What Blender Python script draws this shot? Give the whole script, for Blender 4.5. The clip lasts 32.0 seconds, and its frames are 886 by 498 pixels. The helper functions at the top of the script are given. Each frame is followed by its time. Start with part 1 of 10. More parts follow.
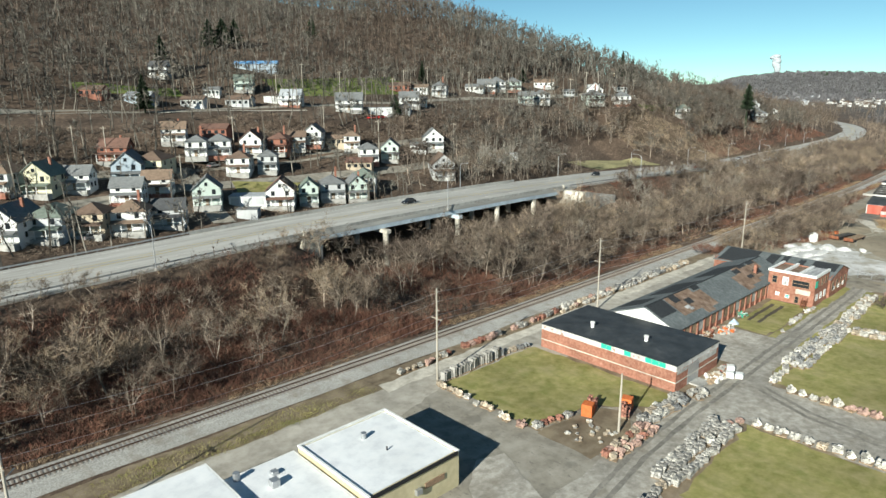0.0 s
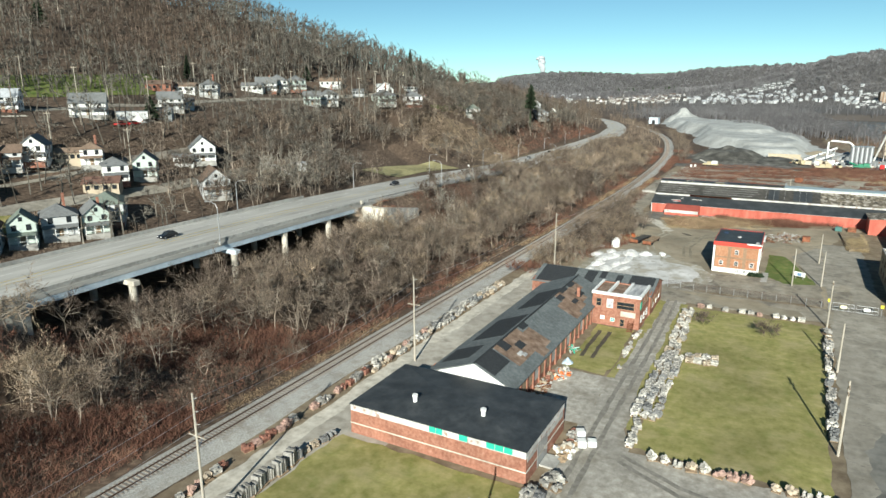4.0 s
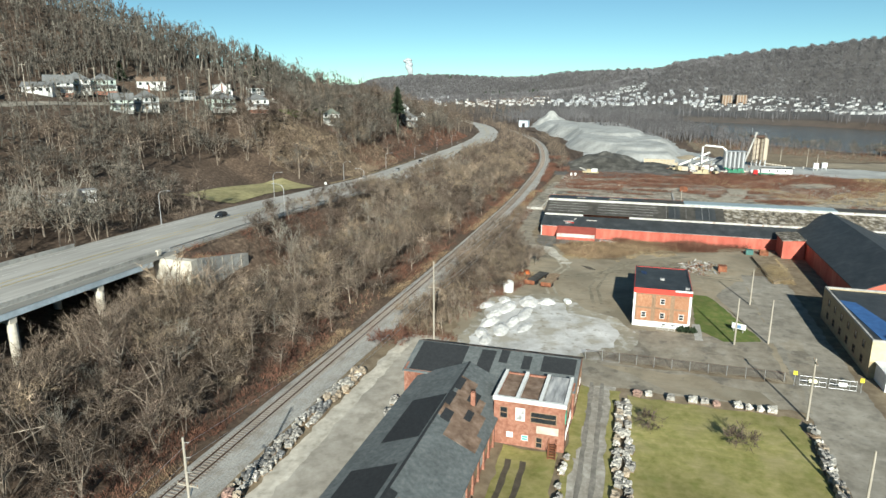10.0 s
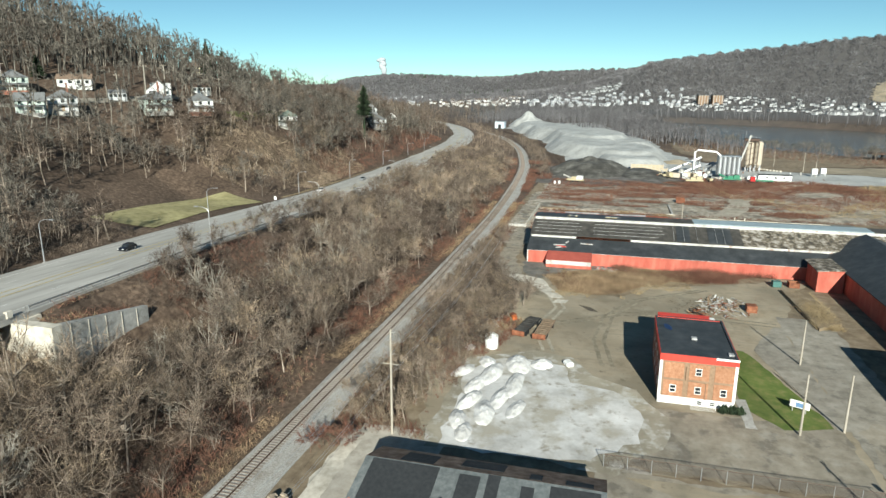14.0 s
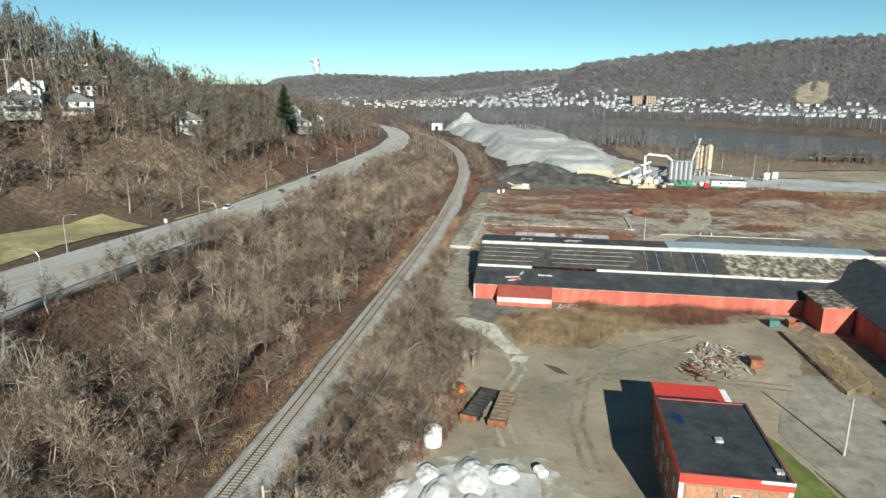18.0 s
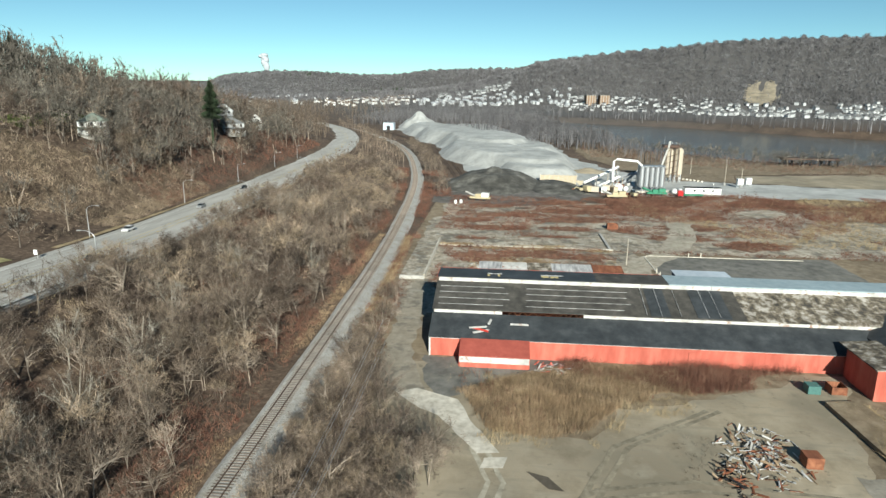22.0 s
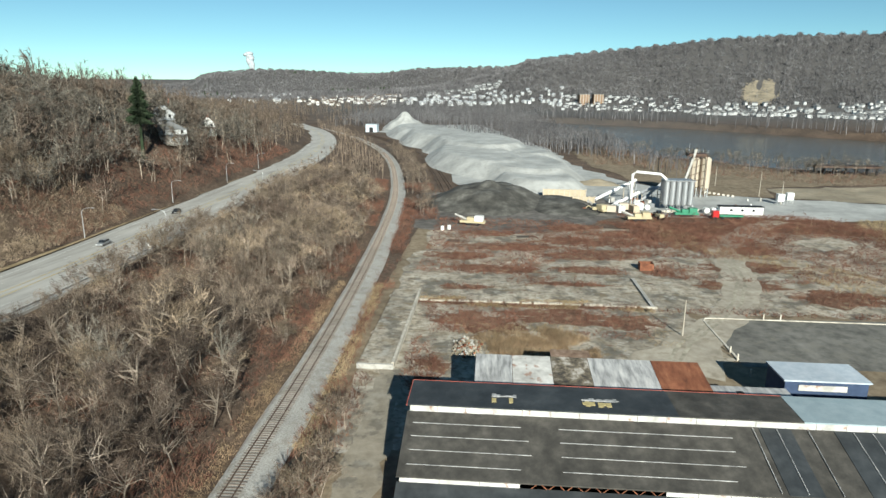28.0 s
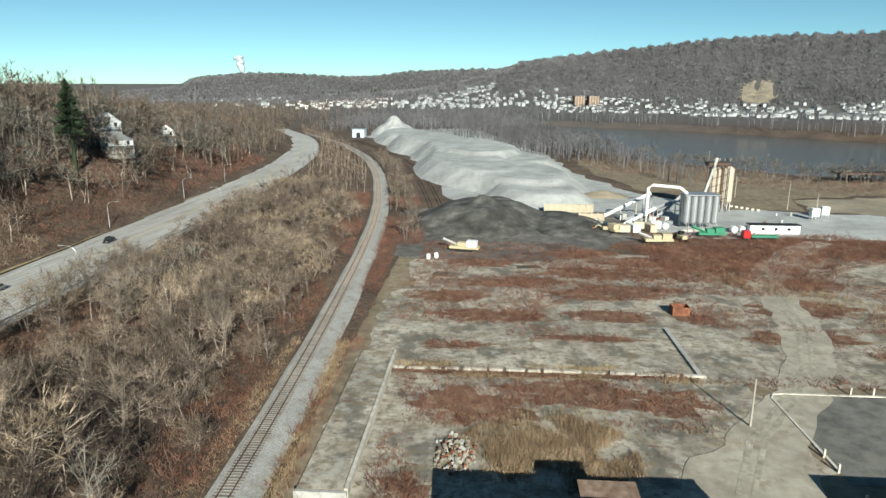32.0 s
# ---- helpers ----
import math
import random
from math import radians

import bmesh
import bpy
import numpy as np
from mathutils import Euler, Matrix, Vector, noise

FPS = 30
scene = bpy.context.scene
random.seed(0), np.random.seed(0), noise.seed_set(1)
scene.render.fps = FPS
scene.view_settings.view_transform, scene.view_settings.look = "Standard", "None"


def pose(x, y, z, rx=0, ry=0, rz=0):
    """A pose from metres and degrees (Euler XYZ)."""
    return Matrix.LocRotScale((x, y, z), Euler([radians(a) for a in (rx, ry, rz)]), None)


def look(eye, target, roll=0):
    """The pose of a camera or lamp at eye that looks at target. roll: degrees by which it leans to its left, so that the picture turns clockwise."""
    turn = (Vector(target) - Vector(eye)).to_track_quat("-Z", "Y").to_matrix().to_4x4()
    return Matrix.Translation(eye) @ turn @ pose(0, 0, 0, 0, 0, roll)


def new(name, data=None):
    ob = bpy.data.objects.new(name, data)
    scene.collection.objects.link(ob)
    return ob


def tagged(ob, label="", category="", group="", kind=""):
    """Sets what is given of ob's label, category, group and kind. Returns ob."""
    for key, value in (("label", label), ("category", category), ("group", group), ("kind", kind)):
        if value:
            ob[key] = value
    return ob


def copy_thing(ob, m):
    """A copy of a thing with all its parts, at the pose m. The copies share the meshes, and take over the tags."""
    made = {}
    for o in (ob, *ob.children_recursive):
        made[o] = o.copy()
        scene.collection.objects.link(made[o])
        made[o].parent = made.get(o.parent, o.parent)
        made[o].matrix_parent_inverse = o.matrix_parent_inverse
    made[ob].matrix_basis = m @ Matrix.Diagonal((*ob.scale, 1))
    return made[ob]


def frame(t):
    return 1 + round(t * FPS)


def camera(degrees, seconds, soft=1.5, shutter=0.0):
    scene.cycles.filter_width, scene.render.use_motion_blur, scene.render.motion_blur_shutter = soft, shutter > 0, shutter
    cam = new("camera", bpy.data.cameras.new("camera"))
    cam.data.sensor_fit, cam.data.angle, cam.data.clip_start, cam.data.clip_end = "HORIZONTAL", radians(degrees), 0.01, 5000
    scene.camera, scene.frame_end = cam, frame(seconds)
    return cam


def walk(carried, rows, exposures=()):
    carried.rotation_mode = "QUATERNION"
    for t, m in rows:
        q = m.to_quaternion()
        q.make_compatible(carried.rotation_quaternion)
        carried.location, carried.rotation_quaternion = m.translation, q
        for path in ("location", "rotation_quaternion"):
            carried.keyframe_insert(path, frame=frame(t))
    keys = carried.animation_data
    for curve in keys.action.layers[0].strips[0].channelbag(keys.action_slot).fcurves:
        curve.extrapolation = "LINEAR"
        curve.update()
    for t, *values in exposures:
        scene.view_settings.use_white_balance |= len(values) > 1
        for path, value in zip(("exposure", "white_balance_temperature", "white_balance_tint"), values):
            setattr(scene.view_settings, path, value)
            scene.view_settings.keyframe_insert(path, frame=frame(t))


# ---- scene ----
cam = camera(69.3, 32.0)
PATH = [
    (0, pose(-80.07, -86.34, 47.01, 76.14, 0, -43.04) @ pose(0, 0, 0, 0, 0, -0.48)),
    (0.5, pose(-77.79, -83.68, 47.19, 76.12, 0, -45.22) @ pose(0, 0, 0, 0, 0, -0.45)),
    (1, pose(-75.32, -81.09, 47.39, 76.10, 0, -47.72) @ pose(0, 0, 0, 0, 0, -0.41)),
    (1.5, pose(-72.61, -78.58, 47.59, 76.07, 0, -49.88) @ pose(0, 0, 0, 0, 0, -0.37)),
    (2, pose(-69.69, -76.15, 47.79, 76.03, 0, -52.30) @ pose(0, 0, 0, 0, 0, -0.33)),
    (2.5, pose(-66.58, -73.82, 47.99, 75.98, 0, -54.44) @ pose(0, 0, 0, 0, 0, -0.29)),
    (3, pose(-63.29, -71.63, 48.17, 75.93, 0, -56.88) @ pose(0, 0, 0, 0, 0, -0.26)),
    (3.5, pose(-59.83, -69.60, 48.28, 75.87, 0, -58.98) @ pose(0, 0, 0, 0, 0, -0.22)),
    (4, pose(-56.20, -67.80, 48.32, 75.80, 0, -61.39) @ pose(0, 0, 0, 0, 0, -0.19)),
    (4.5, pose(-52.48, -66.17, 48.33, 75.75, 0, -63.34) @ pose(0, 0, 0, 0, 0, -0.16)),
    (6.5, pose(-37.22, -61.03, 48.30, 75.95, 0, -67.86) @ pose(0, 0, 0, 0, 0, -0.06)),
    (7, pose(-33.32, -59.58, 48.26, 75.96, 0, -67.79) @ pose(0, 0, 0, 0, 0, -0.04)),
    (7.5, pose(-29.39, -58.09, 48.22, 75.96, 0, -67.85) @ pose(0, 0, 0, 0, 0, -0.02)),
    (8, pose(-25.36, -56.64, 48.20, 75.96, 0, -68.31) @ pose(0, 0, 0, 0, 0, -0.01)),
    (8.5, pose(-21.26, -55.22, 48.20, 75.97, 0, -68.86) @ pose(0, 0, 0, 0, 0, 0.01)),
    (9, pose(-17.11, -53.86, 48.21, 75.97, 0, -69.87) @ pose(0, 0, 0, 0, 0, 0.03)),
    (9.5, pose(-12.97, -52.59, 48.22, 75.97, 0, -71.30) @ pose(0, 0, 0, 0, 0, 0.04)),
    (10, pose(-8.86, -51.40, 48.21, 75.97, 0, -72.78) @ pose(0, 0, 0, 0, 0, 0.06)),
    (10.5, pose(-4.75, -50.26, 48.21, 75.96, 0, -74.12) @ pose(0, 0, 0, 0, 0, 0.08)),
    (11, pose(-0.59, -49.17, 48.20, 75.96, 0, -74.90) @ pose(0, 0, 0, 0, 0, 0.10)),
    (11.5, pose(3.65, -48.13, 48.19, 75.97, 0, -74.99) @ pose(0, 0, 0, 0, 0, 0.11)),
    (12, pose(8.02, -47.09, 48.17, 75.98, 0, -74.99) @ pose(0, 0, 0, 0, 0, 0.12)),
    (12.5, pose(12.45, -46.05, 48.16, 75.98, 0, -74.95) @ pose(0, 0, 0, 0, 0, 0.13)),
    (13, pose(16.92, -45.01, 48.15, 75.98, 0, -74.94) @ pose(0, 0, 0, 0, 0, 0.14)),
    (13.5, pose(21.42, -43.97, 48.13, 75.97, 0, -74.92) @ pose(0, 0, 0, 0, 0, 0.14)),
    (14, pose(25.94, -42.94, 48.09, 75.96, 0, -75.01) @ pose(0, 0, 0, 0, 0, 0.15)),
    (14.5, pose(30.42, -41.96, 48.05, 75.97, 0, -75.29) @ pose(0, 0, 0, 0, 0, 0.16)),
    (16.5, pose(47.84, -38.36, 47.84, 75.98, 0, -77.75) @ pose(0, 0, 0, 0, 0, 0.20)),
    (17, pose(52.18, -37.71, 47.77, 76.00, 0, -78.71) @ pose(0, 0, 0, 0, 0, 0.22)),
    (17.5, pose(56.52, -37.17, 47.71, 76.02, 0, -79.78) @ pose(0, 0, 0, 0, 0, 0.24)),
    (18, pose(60.82, -36.65, 47.66, 76.03, 0, -80.56) @ pose(0, 0, 0, 0, 0, 0.27)),
    (18.5, pose(65.06, -36.08, 47.63, 76.04, 0, -80.65) @ pose(0, 0, 0, 0, 0, 0.30)),
    (19, pose(69.24, -35.47, 47.61, 76.04, 0, -80.68) @ pose(0, 0, 0, 0, 0, 0.34)),
    (19.5, pose(73.39, -34.83, 47.60, 76.03, 0, -80.78) @ pose(0, 0, 0, 0, 0, 0.39)),
    (20, pose(77.58, -34.24, 47.60, 76.01, 0, -82.07) @ pose(0, 0, 0, 0, 0, 0.44)),
    (20.5, pose(81.84, -33.75, 47.60, 75.98, 0, -83.78) @ pose(0, 0, 0, 0, 0, 0.49)),
    (21, pose(86.24, -33.34, 47.60, 75.95, 0, -84.60) @ pose(0, 0, 0, 0, 0, 0.55)),
    (21.5, pose(90.75, -33.00, 47.61, 75.92, 0, -84.68) @ pose(0, 0, 0, 0, 0, 0.60)),
    (22, pose(95.33, -32.68, 47.61, 75.89, 0, -84.71) @ pose(0, 0, 0, 0, 0, 0.65)),
    (22.5, pose(99.90, -32.37, 47.61, 75.87, 0, -84.67) @ pose(0, 0, 0, 0, 0, 0.69)),
    (23, pose(104.46, -32.06, 47.61, 75.85, 0, -84.61) @ pose(0, 0, 0, 0, 0, 0.73)),
    (23.5, pose(108.97, -31.74, 47.61, 75.83, 0, -84.64) @ pose(0, 0, 0, 0, 0, 0.75)),
    (24, pose(113.47, -31.44, 47.60, 75.83, 0, -84.62) @ pose(0, 0, 0, 0, 0, 0.77)),
    (24.5, pose(117.99, -31.16, 47.59, 75.84, 0, -84.58) @ pose(0, 0, 0, 0, 0, 0.77)),
    (25, pose(122.55, -30.97, 47.58, 75.86, 0, -84.54) @ pose(0, 0, 0, 0, 0, 0.77)),
    (25.5, pose(127.14, -30.79, 47.55, 75.90, 0, -84.45) @ pose(0, 0, 0, 0, 0, 0.76)),
    (27.5, pose(145.91, -29.67, 47.41, 75.82, 0, -85.22) @ pose(0, 0, 0, 0, 0, 0.65)),
    (28, pose(150.45, -29.49, 47.37, 75.81, 0, -85.65) @ pose(0, 0, 0, 0, 0, 0.61)),
    (28.5, pose(154.86, -29.37, 47.33, 75.84, 0, -85.95) @ pose(0, 0, 0, 0, 0, 0.57)),
    (29, pose(159.02, -29.40, 47.29, 75.88, 0, -86.25) @ pose(0, 0, 0, 0, 0, 0.49)),
    (29.5, pose(163.09, -29.52, 47.26, 75.93, 0, -86.32) @ pose(0, 0, 0, 0, 0, 0.41)),
    (30, pose(167.19, -29.67, 47.22, 75.98, 0, -86.15) @ pose(0, 0, 0, 0, 0, 0.33)),
    (30.5, pose(171.49, -29.74, 47.20, 76.02, 0, -86.07) @ pose(0, 0, 0, 0, 0, 0.26)),
    (31, pose(176.08, -29.68, 47.18, 76.05, 0, -86.12) @ pose(0, 0, 0, 0, 0, 0.21)),
    (31.5, pose(180.96, -29.44, 47.17, 76.05, 0, -86.15) @ pose(0, 0, 0, 0, 0, 0.20)),
    (32, pose(186.07, -29.08, 47.16, 76.04, 0, -86.17) @ pose(0, 0, 0, 0, 0, 0.24)),
]
walk(cam, PATH)

# ---- daylight ----
world = bpy.data.worlds.new("world")
scene.world = world
world.use_nodes = True
wn = world.node_tree.nodes
sky = wn.new("ShaderNodeTexSky")
sky.sky_type, sky.sun_disc = "NISHITA", False
SUN_TO = Vector((0.966, 0.26, -0.44)).normalized()          # the way the sunlight travels
sky.sun_elevation = math.asin(-SUN_TO.z)
sky.sun_rotation = math.atan2(-SUN_TO.x, -SUN_TO.y)
sky.altitude = 2000
sky.air_density, sky.dust_density, sky.ozone_density = 0.75, 0.0, 2.0
tint = wn.new("ShaderNodeVectorMath")
tint.operation, tint.inputs[1].default_value = "MULTIPLY", (0.80, 1.11, 0.96)
world.node_tree.links.new(sky.outputs[0], tint.inputs[0])
world.node_tree.links.new(tint.outputs[0], wn["Background"].inputs[0])
wn["Background"].inputs[1].default_value = 0.061
sun = new("sun", bpy.data.lights.new("sun", "SUN"))
sun.data.energy, sun.data.angle, sun.data.color = 5.2, radians(0.53), (0.965, 0.975, 0.87)
sun.matrix_world = look((0, 0, 200), Vector((0, 0, 200)) + SUN_TO)
scene.view_settings.exposure = 0.7


# ---- materials ----
def material(name, colors, scale=1.0, rough=0.85, bump=0.0, bump_scale=None, metal=0.0, detail=6, big=0.15, big_scale=0.08, stretch=(1, 1, 1), per_object=0.0, spread=(0.3, 0.7), spec=0.3, per_island=0.0):
    """Noise between base colours at a fine scale, with a broad stain over it."""
    m = bpy.data.materials.new(name)
    m.use_nodes = True
    n, l = m.node_tree.nodes, m.node_tree.links
    b = n["Principled BSDF"]
    b.inputs["Roughness"].default_value, b.inputs["Metallic"].default_value = rough, metal
    b.inputs["Specular IOR Level"].default_value = spec
    tc = n.new("ShaderNodeTexCoord")
    mp = n.new("ShaderNodeMapping")
    mp.inputs["Scale"].default_value = stretch
    geo = n.new("ShaderNodeNewGeometry")
    l.new(geo.outputs["Position"], mp.inputs["Vector"])
    nz = n.new("ShaderNodeTexNoise")
    nz.inputs["Scale"].default_value, nz.inputs["Detail"].default_value, nz.inputs["Roughness"].default_value = scale, detail, 0.65
    l.new(mp.outputs[0], nz.inputs["Vector"])
    ramp = n.new("ShaderNodeValToRGB")
    e = ramp.color_ramp.elements
    e[0].position, e[1].position = spread
    for i in range(len(colors) - 2):
        e.new(spread[0] + (spread[1] - spread[0]) * (i + 1) / (len(colors) - 1))
    for s, c in zip(e, colors):
        s.color = (*c, 1)
    l.new(nz.outputs["Fac"], ramp.inputs["Fac"])
    last = ramp.outputs["Color"]
    if big:
        n2 = n.new("ShaderNodeTexNoise")
        n2.inputs["Scale"].default_value, n2.inputs["Detail"].default_value = big_scale, 3
        l.new(geo.outputs["Position"], n2.inputs["Vector"])
        mr = n.new("ShaderNodeMapRange")
        mr.inputs["From Min"].default_value, mr.inputs["From Max"].default_value = 0.3, 0.7
        mr.inputs["To Min"].default_value, mr.inputs["To Max"].default_value = 1 - big, 1 + big
        l.new(n2.outputs["Fac"], mr.inputs["Value"])
        mx = n.new("ShaderNodeVectorMath")
        mx.operation = "SCALE"
        l.new(last, mx.inputs[0])
        l.new(mr.outputs[0], mx.inputs["Scale"])
        last = mx.outputs[0]
    if per_object:
        oi = n.new("ShaderNodeObjectInfo")
        mr = n.new("ShaderNodeMapRange")
        mr.inputs["To Min"].default_value, mr.inputs["To Max"].default_value = 1 - per_object, 1 + per_object
        l.new(oi.outputs["Random"], mr.inputs["Value"])
        mx = n.new("ShaderNodeVectorMath")
        mx.operation = "SCALE"
        l.new(last, mx.inputs[0])
        l.new(mr.outputs[0], mx.inputs["Scale"])
        last = mx.outputs[0]
    if per_island:
        mr = n.new("ShaderNodeMapRange")
        mr.inputs["To Min"].default_value, mr.inputs["To Max"].default_value = 1 - per_island, 1 + per_island
        l.new(geo.outputs["Random Per Island"], mr.inputs["Value"])
        mx = n.new("ShaderNodeVectorMath")
        mx.operation = "SCALE"
        l.new(last, mx.inputs[0])
        l.new(mr.outputs[0], mx.inputs["Scale"])
        last = mx.outputs[0]
    l.new(last, b.inputs["Base Color"])
    if bump:
        bp = n.new("ShaderNodeBump")
        bp.inputs["Strength"].default_value, bp.inputs["Distance"].default_value = bump, 0.1
        if bump_scale:
            nb = n.new("ShaderNodeTexNoise")
            nb.inputs["Scale"].default_value, nb.inputs["Detail"].default_value = bump_scale, 4
            l.new(geo.outputs["Position"], nb.inputs["Vector"])
            l.new(nb.outputs["Fac"], bp.inputs["Height"])
        else:
            l.new(nz.outputs["Fac"], bp.inputs["Height"])
        l.new(bp.outputs[0], b.inputs["Normal"])
    return m


def g3(v, t=(1, 1, 1)):
    return tuple(v * c for c in t)


def layer(m, color, scale, lo, hi, amount=1.0, stretch=(1, 1, 1), detail=6, turn=0.0):
    """Stains of another colour over a material, where a noise runs from lo to hi."""
    n, l = m.node_tree.nodes, m.node_tree.links
    into = n["Principled BSDF"].inputs["Base Color"]
    mp = n.new("ShaderNodeMapping")
    mp.inputs["Scale"].default_value, mp.inputs["Rotation"].default_value = stretch, (0, 0, radians(turn))
    l.new(n["Geometry"].outputs["Position"], mp.inputs["Vector"])
    nz = n.new("ShaderNodeTexNoise")
    nz.inputs["Scale"].default_value, nz.inputs["Detail"].default_value, nz.inputs["Roughness"].default_value = scale, detail, 0.6
    l.new(mp.outputs[0], nz.inputs["Vector"])
    mr = n.new("ShaderNodeMapRange")
    mr.inputs["From Min"].default_value, mr.inputs["From Max"].default_value, mr.inputs["To Max"].default_value = lo, hi, amount
    l.new(nz.outputs["Fac"], mr.inputs["Value"])
    mx = n.new("ShaderNodeMix")
    mx.data_type = "RGBA"
    l.new(mr.outputs[0], mx.inputs["Factor"])
    l.new(into.links[0].from_socket, mx.inputs["A"])
    mx.inputs["B"].default_value = (*color, 1)
    l.new(mx.outputs["Result"], into)
    return m


# ---- the lie of the land: x runs along the railway, y to the hill ----
def line(table, x):
    return np.interp(x, [p[0] for p in table], [p[1] for p in table])


ROAD_Y = [(-400, 20), (-85, 33), (-2, 39.5), (95, 42), (155, 46), (213, 50), (271, 53.5), (331, 58), (404, 63), (480, 68), (560, 76), (640, 90), (720, 112), (790, 138), (900, 195)]
ROAD_Z = [(-400, 9), (-85, 14), (-2, 15.4), (60, 15.4), (97, 15), (155, 13), (213, 9.8), (271, 7.2), (331, 6), (404, 5.2), (560, 4.4), (900, 4)]
ROAD_W = 22.5
RAIL_Y = [(-400, 6), (-71, 1.4), (0, 0.3), (60, 0.2), (156, -0.2), (263, 1.2), (324, 4.2), (387, 8.7), (430, 13), (466, 18.5), (525, 28.5), (583, 41), (640, 57), (720, 86), (800, 122), (900, 178)]


def smooth_line(table, x, k=14.0):
    return sum(line(table, x + d * k) for d in (-1, -0.5, 0, 0.5, 1)) / 5


def road_y(x):
    return smooth_line(ROAD_Y, np.asarray(x, float), 25)


def road_z(x):
    return smooth_line(ROAD_Z, np.asarray(x, float), 20)


def rail_y(x):
    return smooth_line(RAIL_Y, np.asarray(x, float), 25)


# heights above the road's far side: distance from it, for five cuts along the valley
UP_D = [0, 10, 25, 40, 55, 65, 80, 112, 165, 260, 380, 560, 900]
UP_X = [-200, 30, 140, 215, 270, 330, 400, 480, 620, 900]
UP_Z = [
    [13, 13.5, 17, 21, 24, 29, 37, 41, 62, 96, 124, 132, 150],
    [12, 12, 15, 20, 23.5, 29, 37, 41, 60, 92, 122, 130, 150],
    [13, 14, 17, 23, 30, 36, 39.5, 46, 66, 100, 124, 128, 130],
    [9.8, 10.5, 11, 19, 28, 36, 41, 50, 68, 100, 124, 124, 124],
    [7.3, 9, 22, 33, 39, 42, 46, 58, 75, 106, 122, 112, 110],
    [6, 11, 28, 34, 38, 44, 52, 62, 78, 106, 112, 100, 90],
    [5.5, 17, 33, 36, 39, 41, 42, 45, 49, 58, 66, 60, 50],
    [5.5, 12, 22, 27, 30, 31, 32, 33, 34, 36, 40, 40, 40],
    [6, 8, 12, 15, 17, 19, 20, 22, 23, 24, 26, 28, 30],
    [7, 8, 9, 10, 12, 13, 14, 16, 18, 20, 22, 22, 22],
]
FAR_BANK = [(-900, 560), (-600, 745), (-442, 893), (-399, 937), (-355, 993), (-284, 1072), (-182, 1138), (-87, 1186), (100, 1360), (500, 1800), (900, 2600)]
RIVER_BANK = [(530, -900), (552, -420), (568, -260), (582, -205), (612, -185), (640, -152), (725, -131), (800, -102), (1160, -82), (1600, 60), (2600, 500)]


def bilinear(xs, ds, table, x, d):
    t = np.array(table, float)
    i = np.clip(np.searchsorted(xs, x) - 1, 0, len(xs) - 2)
    j = np.clip(np.searchsorted(ds, d) - 1, 0, len(ds) - 2)
    xs, ds = np.array(xs, float), np.array(ds, float)
    a = np.clip((x - xs[i]) / (xs[i + 1] - xs[i]), 0, 1)
    b = np.clip((d - ds[j]) / (ds[j + 1] - ds[j]), 0, 1)
    return t[i, j] * (1 - a) * (1 - b) + t[i + 1, j] * a * (1 - b) + t[i, j + 1] * (1 - a) * b + t[i + 1, j + 1] * a * b


def step(a, b, x):
    t = np.clip((x - a) / (b - a), 0, 1)
    return t * t * (3 - 2 * t)


def wave(x, y, k, s):
    """A smooth field between about -1 and 1."""
    return (np.sin(x * k + 1.3 * s + 1.7 * np.sin(y * k * 0.7 + s)) + np.sin(y * k * 1.1 + 2.1 * s + 1.5 * np.sin(x * k * 0.6 + 3 * s)) + np.sin((x + y) * k * 0.53 + s * s)) / 3


